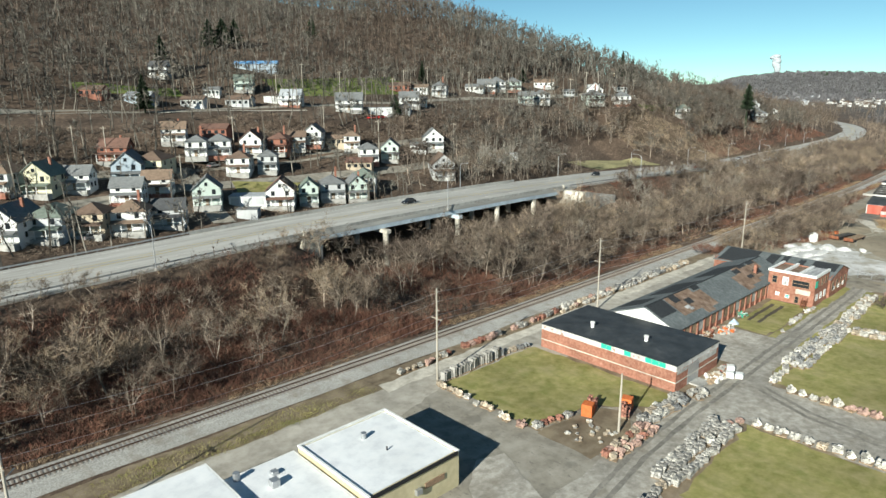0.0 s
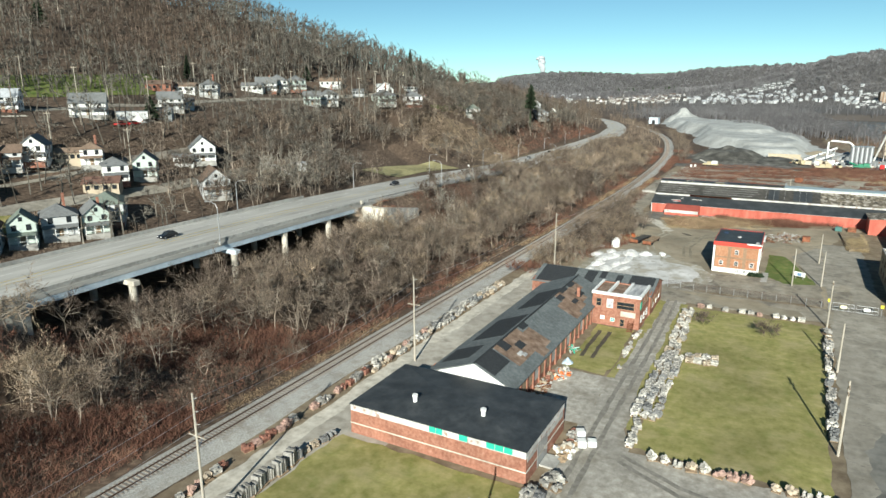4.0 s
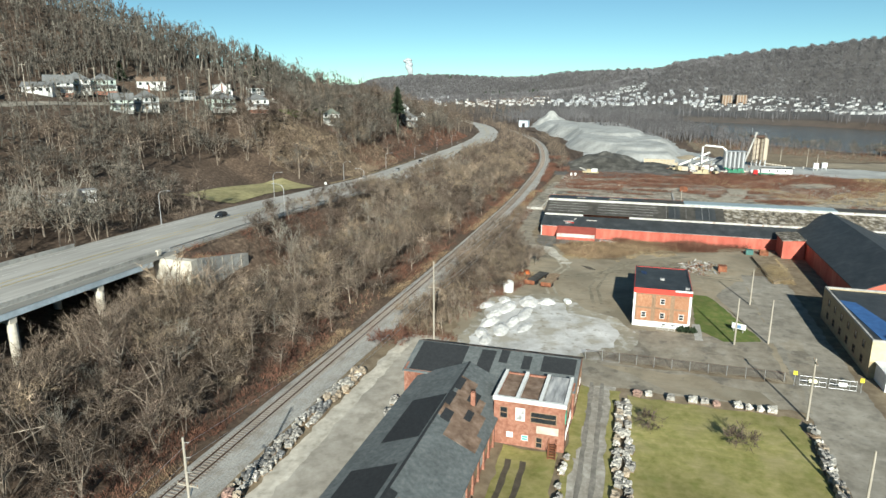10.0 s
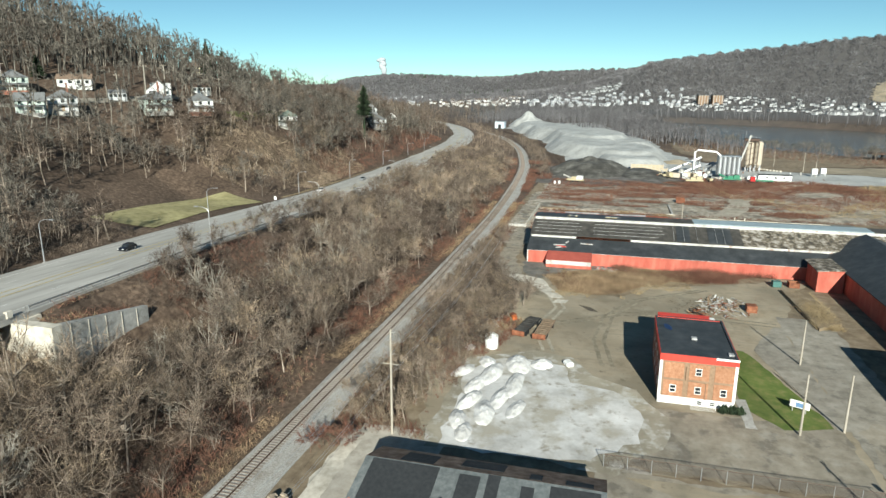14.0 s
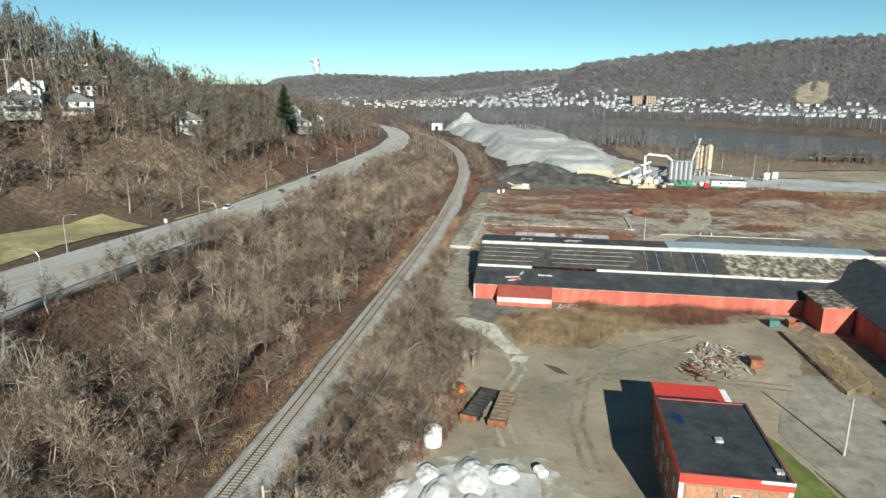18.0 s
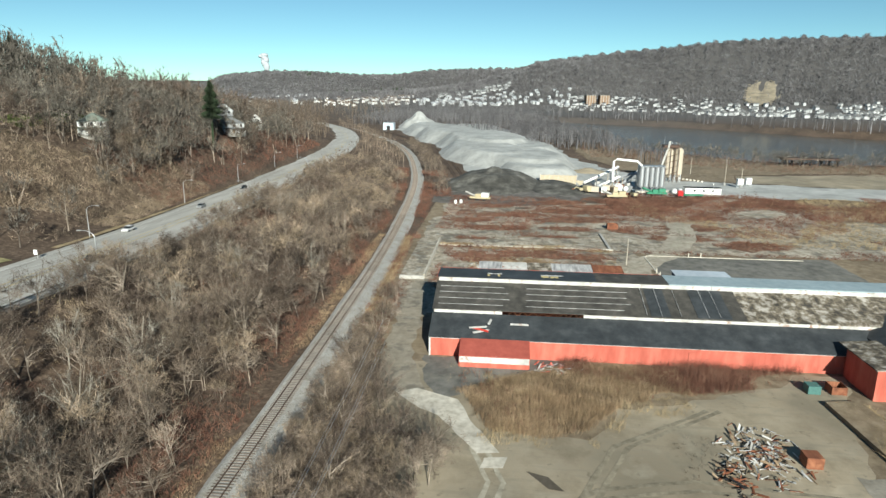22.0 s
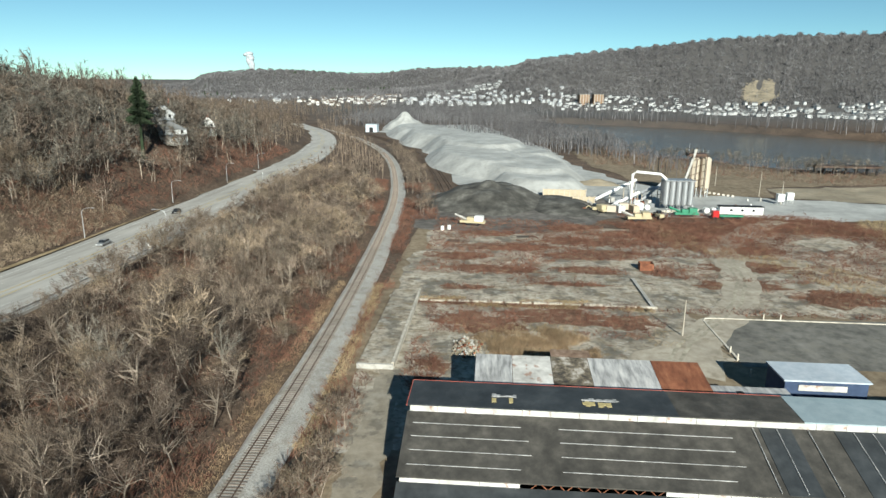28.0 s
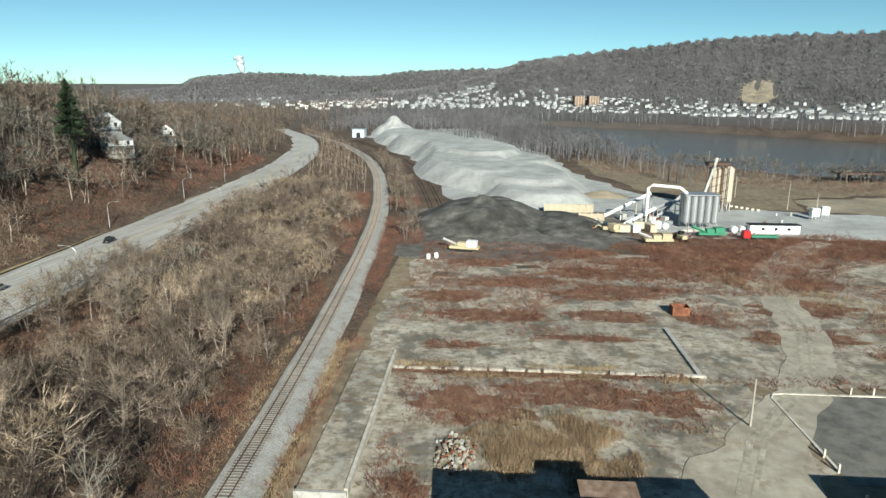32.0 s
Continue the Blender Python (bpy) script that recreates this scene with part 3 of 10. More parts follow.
def rect(x0, y0, x1, y1):
    return [(x0, y0), (x1, y0), (x1, y1), (x0, y1)]


patch("ground_flats", rect(-300, -200, 372, -4.2), 0.0, SOIL, "weedy brown soil of the old works", 0.3)
patch("pavement_yard", rect(-150, -22.5, 106, -9.6), 0.02, TAR_PALE, "worn grey asphalt drive beside the railway", 0.3, 2)
patch("pavement_apron", [(-64, -20), (-30, -20), (-13, -15), (-14.5, -34), (-13, -47), (-22, -62), (-60, -75), (-64, -40)], 0.035, TAR, "worn grey asphalt apron", 0.3, 3)
patch("concrete_strip", rect(-22, -11.0, 104, -8.2), 0.05, CONC_PALE, "pale concrete strip along the yard", 0.35, 4)
patch("verge_west", [(-140, -9.5), (-60, -8.6), (-18, -7.0), (-18, -5.2), (-140, -6.2)], 0.06, SOIL, "thin weedy verge beside the track", 0.5, 5)
patch("concrete_pad", [(-31, -38), (-26, -34.6), (-22, -36), (-27, -47), (-38, -48)], 0.06, GRAVEL, "pale concrete pad beside the white-roofed building", 0.2, 6)
patch("gravel_road", [(-40, -60), (-24, -46), (-14, -45.5), (10, -44.5), (30, -44.6), (104, -44.8), (104, -49.8), (30, -51), (24, -53), (24, -100), (9, -100), (9, -54.5), (0, -53), (-12, -52.8), (-30, -64)], 0.04, GRAVEL, "pale gravel road through the stone yard", 0.45, 7)
patch("gravel_court", rect(28.5, -44.8, 46, -35.2), 0.045, GRAVEL, "pale concrete court beside the long shed", 0.3, 8)
patch("lawn_1", [(-13.6, -15.0), (9.5, -15.2), (9.5, -43.2), (4, -43.5), (-2.5, -36.2), (-13.8, -34.2)], 0.06, LAWN, "square mown winter lawn", 0.35, 9)
patch("stone_court", [(-14, -34.3), (-2.6, -36.5), (2, -42), (-2, -46), (-13.5, -46)], 0.05, SLAB, "brown gravel court with stacked stone", 0.3, 10)
patch("lawn_2", [(25.5, -52.6), (40, -52.6), (90.5, -52), (90.5, -76.8), (25.0, -76.8)], 0.06, LAWN, "long mown winter lawn", 0.4, 11)
patch("lawn_3", [(-14, -56.5), (8.4, -55.4), (8.4, -79), (-14, -79)], 0.06, LAWN, "mown winter lawn", 0.4, 12)
patch("lawn_4", rect(46.5, -43.6, 70, -36.0), 0.06, LAWN, "worn dry lawn beside the long shed", 0.5, 13)
patch("lawn_5", rect(70, -46.0, 92, -44.3), 0.055, LAWN, "dry verge beside the brick office", 0.5, 14)
patch("pavement_street", rect(-120, -89, 172, -78.6), 0.045, TAR, "cracked grey asphalt street", 0.3, 15)
patch("pavement_lane", rect(93, -79.2, 102.8, -43), 0.05, TAR_BROWN, "grey asphalt lane beside the fence", 0.4, 16)
patch("dirt_lot", [(104, -18), (130, -13), (200, -14), (205, -30), (203, -92), (170, -80), (104, -79)], 0.025, SAND, "packed tan dirt lot", 0.9, 17)
patch("pavement_lot", [(104.5, -77.5), (122.3, -77.5), (122, -52), (116, -45.5), (104.5, -43)], 0.05, TAR_BROWN, "old brown-grey asphalt car park", 0.4, 18)
SALT_THIN = material("dirt dusted with salt", [(0.21, 0.185, 0.14), (0.29, 0.26, 0.20), (0.36, 0.325, 0.26)], 0.2, 0.95, 0.3, 5, big=0.2, big_scale=0.06)
layer(SALT_THIN, (0.52, 0.51, 0.48), 0.35, 0.50, 0.66, 0.85)
patch("salt_dust", [(102, -20), (112, -19), (128, -17.5), (136, -21), (139, -31), (137, -38), (131, -41), (128, -48), (119, -53), (109, -52), (102.5, -45)], 0.058, SALT_THIN, "dirt dusted thinly with salt", 1.2, 34)
patch("salt_spread", [(103, -22), (110, -21), (118, -21), (126, -20), (133, -23), (135.5, -30), (134, -36), (128, -38), (125, -47), (118, -49.5), (111, -48.5), (105, -42), (103, -34)], 0.065, SALT, "white salt dust spread over the lot", 0.6, 19)
patch("lawn_6", [(125.5, -64.6), (150, -64.8), (150, -68.5), (141, -71.6), (122, -76.5), (120, -69)], 0.07, LAWN_GREEN, "small green lawn beside the brick house", 0.25, 20)
patch("sidewalk", [(122, -76.8), (151, -70.5), (165, -77), (165, -78.5), (122, -78.5)], 0.065, TAR, "cracked sidewalk", 0.2, 21)
patch("house_path", rect(119, -65.4, 128.5, -63.9), 0.085, CONC, "concrete path beside the brick house", 0.1, 22)
patch("dirt_track", [(186, -18), (192, -13.5), (200, -11.5), (232, -11), (252, -11), (252, -16), (232, -16.4), (209, -16.8), (200, -18), (193, -20.5), (187, -23)], 0.045, TAR_BROWN, "grey dirt track beside the red mill", 0.7, 23)
patch("mill_apron", [(187, -24.5), (194, -20.8), (203.8, -19.4), (203.8, -46), (199.5, -39.5), (195, -31), (189.5, -27.8)], 0.06, TAR_DARK, "dark asphalt apron of the mill", 0.6, 24)
patch("slab_path", [(189, -16.5), (190.5, -20), (187.2, -26.8), (181, -29.2), (176, -31.8), (172.8, -33.6), (172.2, -30.6), (177, -27.4), (182, -24.2), (184, -21)], 0.072, CONC_PALE, "pale concrete slab path at the mill corner", 0.15, 41)
patch("slab_piece", [(171.8, -34.4), (171.4, -31.4), (168.8, -31.0), (169.0, -33.8)], 0.072, CONC_PALE, "pale broken concrete slab", 0.15, 42)
patch("mud_patch", [(169, -37), (168, -39.6), (165, -41.5), (165.5, -39.5)], 0.06, MUD_DRY, "dark damp patch in the lot", 0.2, 43)
patch("weed_ground", [(190, -27.6), (178.5, -32.5), (177.2, -39), (178, -46.5), (187, -51.8), (191, -64), (199, -82), (204, -84), (204, -46), (199, -40)], 0.045, SOIL, "weedy ground before the mill wall", 0.8, 44)
patch("old_slab_west", [(226, -8), (332, -6.5), (340, -14), (340, -72), (262, -74), (226, -30)], 0.03, SLAB, "cracked concrete floor slabs of a vanished works", 1.2, 25)
patch("old_slab_north", rect(287, -172, 372, -10), 0.035, SLAB, "cracked concrete slabs with brown weeds", 2.0, 26)
patch("parking_old", [(259, -74.6), (283.5, -75.5), (286, -128), (259, -128)], 0.07, TAR_DARK, "old dark asphalt parking lot", 0.15, 27)
patch("track_old", [(253, -52), (262, -55), (268, -62), (276, -69), (288, -78), (300, -84.5), (318, -90.5), (336, -94), (352, -97), (366, -106), (382, -118), (396, -134), (392, -140), (376, -124), (360, -112), (346, -104.5), (330, -101), (312, -98), (296, -92), (283, -84), (271, -75), (262, -72), (253, -70)], 0.105, DIRT_ROAD, "pale dirt track curving over the old slabs", 0.9, 28)
patch("cinder_yard", [(366, -2), (440, 4), (452, -30), (446, -80), (408, -92), (384, -70), (362, -40)], 0.05, CINDER, "dark cinder yard round the black heap", 2.0, 29)
patch("quarry_floor", [(400, -88), (396, -140), (404, -320), (436, -320), (436, -200), (448, -158), (458, -132), (492, -102), (545, -84), (640, -76), (760, -60), (1000, -10), (980, 100), (840, 92), (700, 36), (560, 6), (470, -12), (446, -40), (440, -80)], 0.06, STONE_DUST, "pale crushed stone floor of the depot", 3.0, 30)
patch("scrub_flat", [(452, -128), (500, -104), (560, -92), (640, -88), (690, -106), (624, -140), (590, -178), (558, -205), (548, -260), (532, -330), (505, -330), (500, -230), (480, -164), (449, -158)], 0.085, SOIL, "brown scrubby flat between depot and river", 2.0, 32)
patch("field_dry", [(449, -160), (478, -166), (500, -260), (470, -330), (438, -330), (438, -202)], 0.09, SAND, "dry tan field", 2.0, 31)

# wheel tracks, verges and bare spots of the stone yard
TRACK_SOIL = material("dark wheel-worn gravel", [(0.15, 0.14, 0.12), (0.21, 0.195, 0.17), (0.29, 0.27, 0.235)], 1.2, 0.95, 0.4, 8, big=0.2, big_scale=0.15)
TRACK_LOT = material("packed dark lot soil", [(0.165, 0.142, 0.102), (0.22, 0.192, 0.14), (0.28, 0.247, 0.187)], 0.8, 0.95, 0.4, 6, big=0.25, big_scale=0.2)
TRACK_PALE = material("packed pale lot soil", [(0.25, 0.222, 0.168), (0.33, 0.30, 0.236), (0.40, 0.365, 0.295)], 0.8, 0.95, 0.4, 6, big=0.25, big_scale=0.2)
MUD = material("dark wet mud", [(0.06, 0.05, 0.038), (0.10, 0.085, 0.062)], 1.0, 0.8, 0.3, 5, big=0.2)


def wheel_track(pts, w, mat, label, z=0.075):
    left, right = [], []
    for i, (x, y) in enumerate(pts):
        a, b = pts[max(i - 1, 0)], pts[min(i + 1, len(pts) - 1)]
        d = math.hypot(b[0] - a[0], b[1] - a[1])
        left.append((x - (b[1] - a[1]) / d * w / 2, y + (b[0] - a[0]) / d * w / 2))
        right.append((x + (b[1] - a[1]) / d * w / 2, y - (b[0] - a[0]) / d * w / 2))
    patch("wheel_track", left + right[::-1], z, mat, label, 0.12, len(pts))


for o in (-0.85, 0.85):
    wheel_track([(-24, -50.5 + o), (-10, -48.6 + o), (4, -47.8 + o), (26, -47.6 + o), (45, -47.5 + o), (70, -47.4 + o), (94, -46.8 + o)], 0.7, TRACK_SOIL, "wheel track in the gravel road")
    wheel_track([(22 + o, -52), (18 + o, -60), (16 + o, -72), (15.5 + o, -92)], 0.7, TRACK_SOIL, "wheel track in the gravel road", 0.078)
for y in (-37.4, -39.4):
    wheel_track([(52.5, y - 0.2), (58, y + 0.1), (66.8, y + 0.2)], 0.8, MUD, "dark muddy tyre rut in the lawn", 0.09)
for o in (-0.95, 0.95):
    wheel_track([(136, -44 + o), (148, -42 + o), (162, -43.5 + o), (176, -50 + o), (188, -66 + o)], 0.75, TRACK_LOT, "wheel track across the dirt lot", 0.052)
    wheel_track([(152 + o, -22), (156 + o, -34), (165 + o, -46), (168 + o, -58), (166 + o, -78)], 0.75, TRACK_LOT, "wheel track across the dirt lot", 0.055)
    wheel_track([(140, -33 + o), (152, -30 + o), (166, -33 + o), (174, -30.5 + o)], 0.7, TRACK_PALE, "pale wheel track across the dirt lot", 0.057)
    wheel_track([(256, -61 + o), (268, -67 + o), (280, -76 + o), (294, -86 + o), (312, -93.5 + o), (332, -97.5 + o), (350, -101 + o)], 0.8, TRACK_PALE, "pale wheel track over the old slabs", 0.125)
patch("puddle_slab", [(346, -15), (350, -16), (350, -20), (346, -19.5)], 0.09, MUD_DRY, "dark damp hollow in the slabs", 0.3, 48)
patch("puddle_slab_east", [(355, -38), (358, -38), (359, -44), (356, -45)], 0.09, MUD_DRY, "dark damp hollow in the slabs", 0.3, 49)
patch("verge_road_south", [(44, -49.9), (60, -49.6), (92, -49.2), (92, -50.6), (60, -51.2), (30, -52.4), (30, -51.0)], 0.07, LAWN, "grass verge beside the gravel road", 0.3, 35)
patch("verge_road_north", [(46, -44.2), (70, -44.4), (92, -43.9), (92, -44.9), (70, -45.4), (46, -45.2)], 0.066, LAWN, "grass verge beside the gravel road", 0.3, 36)
patch("bare_court", [(-15, -35.5), (-3, -37), (0, -41.5), (-5, -44.5), (-15, -44.5)], 0.062, SOIL, "brown bare ground in the stone court", 0.3, 37)
patch("lane_dust", [(93.5, -58), (99, -52), (102, -47), (102, -62), (98, -72), (94, -74)], 0.058, SAND, "tan dust on the asphalt lane", 0.7, 38)
patch("street_patch", [(20, -82), (40, -81), (46, -84), (30, -86)], 0.052, TAR_DARK, "dark patch on the street", 0.5, 39)
patch("street_patch_east", [(104, -80), (122, -79.6), (126, -83.5), (108, -84)], 0.052, TAR_BROWN, "brown patch on the street", 0.5, 40)

# long river
WATER = material("slow brown river water", [(0.055, 0.058, 0.054), (0.085, 0.085, 0.075)], 0.02, 0.16, 0.12, 0.5, big=0.1, spec=0.5)
patch("water_river", [(440, -1000), (2700, -1000), (2700, 700), (1500, 60), (1100, -60), (780, -85), (560, -140)], -5.0, WATER, "wide calm grey-brown river", 0.1, 33)


# ---- buildings of the works ----
BRICK = material("weathered red brick", [(0.215, 0.09, 0.06), (0.30, 0.135, 0.092), (0.38, 0.20, 0.145)], 2.2, 0.9, 0.35, 14, big=0.18, big_scale=0.3)
BRICK_OLD = material("stained old red brick", [(0.15, 0.06, 0.042), (0.27, 0.115, 0.078), (0.38, 0.22, 0.165)], 1.4, 0.9, 0.35, 14, big=0.22, big_scale=0.4)
BRICK_ORANGE = material("orange brick panel", [(0.27, 0.125, 0.07), (0.35, 0.175, 0.10), (0.41, 0.23, 0.145)], 2.0, 0.9, 0.3, 14, big=0.12, big_scale=0.3)
BRICK_BROWN = material("brown weathered brick pier", [(0.20, 0.13, 0.085), (0.30, 0.20, 0.13)], 2.0, 0.9, 0.3, 14, big=0.12)
WHITE = material("chalky white paint", [(0.60, 0.60, 0.58), (0.74, 0.74, 0.72), (0.82, 0.82, 0.80)], 1.5, 0.75, 0.1, 6, big=0.08, big_scale=0.3)
WHITE_ROOF = material("white coated membrane", [(0.62, 0.63, 0.65), (0.74, 0.75, 0.76), (0.80, 0.80, 0.80)], 0.5, 0.6, 0.08, 3, big=0.06, big_scale=0.2)
CREAM = material("cream painted block", [(0.46, 0.40, 0.25), (0.55, 0.48, 0.31)], 1.2, 0.8, 0.1, 5, big=0.1, big_scale=0.3)
MEMBRANE = material("black rubber roof", [(0.026, 0.030, 0.034), (0.041, 0.046, 0.050), (0.062, 0.067, 0.071)], 0.5, 0.62, 0.15, 2, big=0.18, big_scale=0.2)
SHINGLE = material("blue-grey shingle roof", [(0.085, 0.098, 0.100), (0.125, 0.140, 0.142), (0.175, 0.185, 0.185)], 1.6, 0.85, 0.3, 8, big=0.14, big_scale=0.3)
SHINGLE_DARK = material("dark replaced shingles", [(0.022, 0.025, 0.028), (0.04, 0.043, 0.046)], 2, 0.85, 0.3, 8, big=0.12)
BARE_ROOF = material("bare brown roof boards", [(0.13, 0.082, 0.055), (0.20, 0.135, 0.098), (0.27, 0.20, 0.155)], 0.8, 0.9, 0.4, 6, big=0.2, big_scale=0.4)
TEAL = material("teal green boarding", [(0.02, 0.36, 0.24), (0.03, 0.48, 0.33)], 2, 0.6, big=0.1)
RED_PAINT = material("faded red painted metal", [(0.36, 0.080, 0.055), (0.45, 0.112, 0.078), (0.51, 0.165, 0.118)], 0.5, 0.7, 0.12, 5, big=0.14, big_scale=0.15, stretch=(1, 1, 0.25))
RED_BRIGHT = material("bright red painted parapet", [(0.50, 0.045, 0.032), (0.60, 0.065, 0.045)], 0.8, 0.6, big=0.08)
RUSTED = material("rusted sheet metal", [(0.10, 0.038, 0.022), (0.20, 0.075, 0.040), (0.30, 0.13, 0.07)], 0.9, 0.8, 0.2, 5, big=0.25, big_scale=0.3, stretch=(0.3, 1, 1))
TIN = material("streaked grey sheet metal", [(0.16, 0.16, 0.16), (0.38, 0.38, 0.38), (0.58, 0.57, 0.55)], 0.9, 0.6, 0.15, 4, big=0.2, big_scale=0.25, stretch=(0.25, 1.6, 1))
GLASS = material("dark window glass", [(0.012, 0.015, 0.018), (0.03, 0.035, 0.04)], 2, 0.08, spec=0.6, big=0)
WOOD = material("weathered timber", [(0.16, 0.11, 0.07), (0.28, 0.20, 0.13), (0.38, 0.29, 0.20)], 2, 0.9, 0.3, 8, big=0.15, per_object=0.15)
TIN_WHITE = material("whitish clerestory panels", [(0.36, 0.35, 0.33), (0.50, 0.49, 0.465), (0.60, 0.59, 0.565)], 0.6, 0.7, 0.1, 4, big=0.15, big_scale=0.3)
BLACK = material("matt black", [(0.012, 0.012, 0.013), (0.025, 0.025, 0.027)], 2, 0.7, big=0)
ORANGE = material("orange terracotta blocks", [(0.46, 0.11, 0.03), (0.62, 0.17, 0.055)], 2.5, 0.8, big=0.15)


def window(parent, face, a, z, w, h, off, frame_mat=WHITE, pane_mat=GLASS, name="window"):
    """A framed pane on an outer wall. face: '-x', '+x', '-y', '+y', the way it looks; a: place along the wall; off: the wall's plane."""
    s = 1 if face[0] == "+" else -1
    def at(u0, u1, d0, d1, z0, z1):
        lo, hi = sorted((off + s * d0, off + s * d1))
        return box(lo, u0, z0, hi, u1, z1) if face[1] == "x" else box(u0, lo, z0, u1, hi, z1)
    t = 0.09
    bm = at(a - w / 2, a + w / 2, -0.05, 0.07, z, z + t)
    for u0, u1, z0, z1 in ((a - w / 2, a + w / 2, z + h - t, z + h), (a - w / 2, a - w / 2 + t, z + t, z + h - t), (a + w / 2 - t, a + w / 2, z + t, z + h - t), (a - w / 2 + t, a + w / 2 - t, z + h / 2 - t / 2, z + h / 2 + t / 2)):
        lo, hi = sorted((off - s * 0.05, off + s * 0.07))
        box(lo, u0, z0, hi, u1, z1, bm) if face[1] == "x" else box(u0, lo, z0, u1, hi, z1, bm)
    fr = part(name, bm, frame_mat, parent)
    pane = part("pane", at(a - w / 2 + t, a + w / 2 - t, -0.04, 0.03, z + t, z + h - t), pane_mat, fr)
    return fr


def walls(parent, x0, y0, x1, y1, z0, z1, mat, t=0.35, name="wall"):
    for n, (a, b, c, d) in enumerate(((x0, y0, x0 + t, y1), (x1 - t, y0, x1, y1), (x0 + t, y0, x1 - t, y0 + t), (x0 + t, y1 - t, x1 - t, y1))):
        part(name, box(a, b, z0, c, d, z1), mat, parent)


# white-roofed building
def white_building():
    e = empty("commercial_building", pose(0, 0, 0), "cream block building with a white flat roof", "building")
    walls(e, -45, -36.8, -31.5, -22.4, 0, 4.7, CREAM)
    part("roof", box(-44.6, -36.4, 4.5, -31.9, -22.8, 4.72), WHITE_ROOF, e, "white coated flat roof")
    for a in ((-45.05, -36.85, -44.75, -22.35), (-31.75, -36.85, -31.45, -22.35), (-44.75, -22.65, -31.75, -22.35)):
        part("parapet", box(a[0], a[1], 4.702, a[2], a[3], 4.95), WHITE, e)
    part("fascia", box(-44.7, -37.0, 4.45, -31.8, -36.81, 4.9), BLACK, e)
    part("roof_vent", tube([(-38, -26.4, 4.72), (-38, -26.4, 5.5)], 0.35, 10), STEEL, e)
    part("roof_pipe", tube([(-37.6, -30.6, 4.72), (-37.6, -30.6, 5.2)], 0.09, 8), BLACK, e)
    part("wall_sign", box(-37.0, -36.95, 2.2, -34.0, -36.82, 2.9), BRICK_BROWN, e, "faded brown wall sign")
    part("air_conditioner", box(-38.6, -37.3, 2.1, -37.7, -36.8, 2.8, bevel=0.04), STEEL, e)
    f = empty("commercial_building", pose(0, 0, 0), "white-walled flat building with a white roof", "building")
    walls(f, -54.6, -36.8, -45.3, -21.8, 0, 4.1, WHITE)
    part("roof", box(-54.3, -36.5, 3.9, -45.6, -22.1, 4.12), WHITE_ROOF, f)
    part("rooftop_unit", box(-51.2, -27.4, 4.1, -50.2, -26.4, 5.0, bevel=0.05), STEEL, f)
    part("rooftop_unit", box(-50, -25.2, 4.1, -49.2, -24.4, 4.6, bevel=0.05), STEEL, f)
    part("roof_vent", tube([(-53.3, -22.9, 4.1), (-53.3, -22.9, 5.1)], 0.4, 10), STEEL, f)
    g = empty("commercial_building", pose(0, 0, 0), "long low building with a white flat roof", "building")
    walls(g, -78, -36.8, -54.9, -18.5, 0, 5.0, WHITE)
    part("roof", box(-77.7, -36.5, 4.8, -55.2, -18.8, 5.02), WHITE_ROOF, g)


white_building()


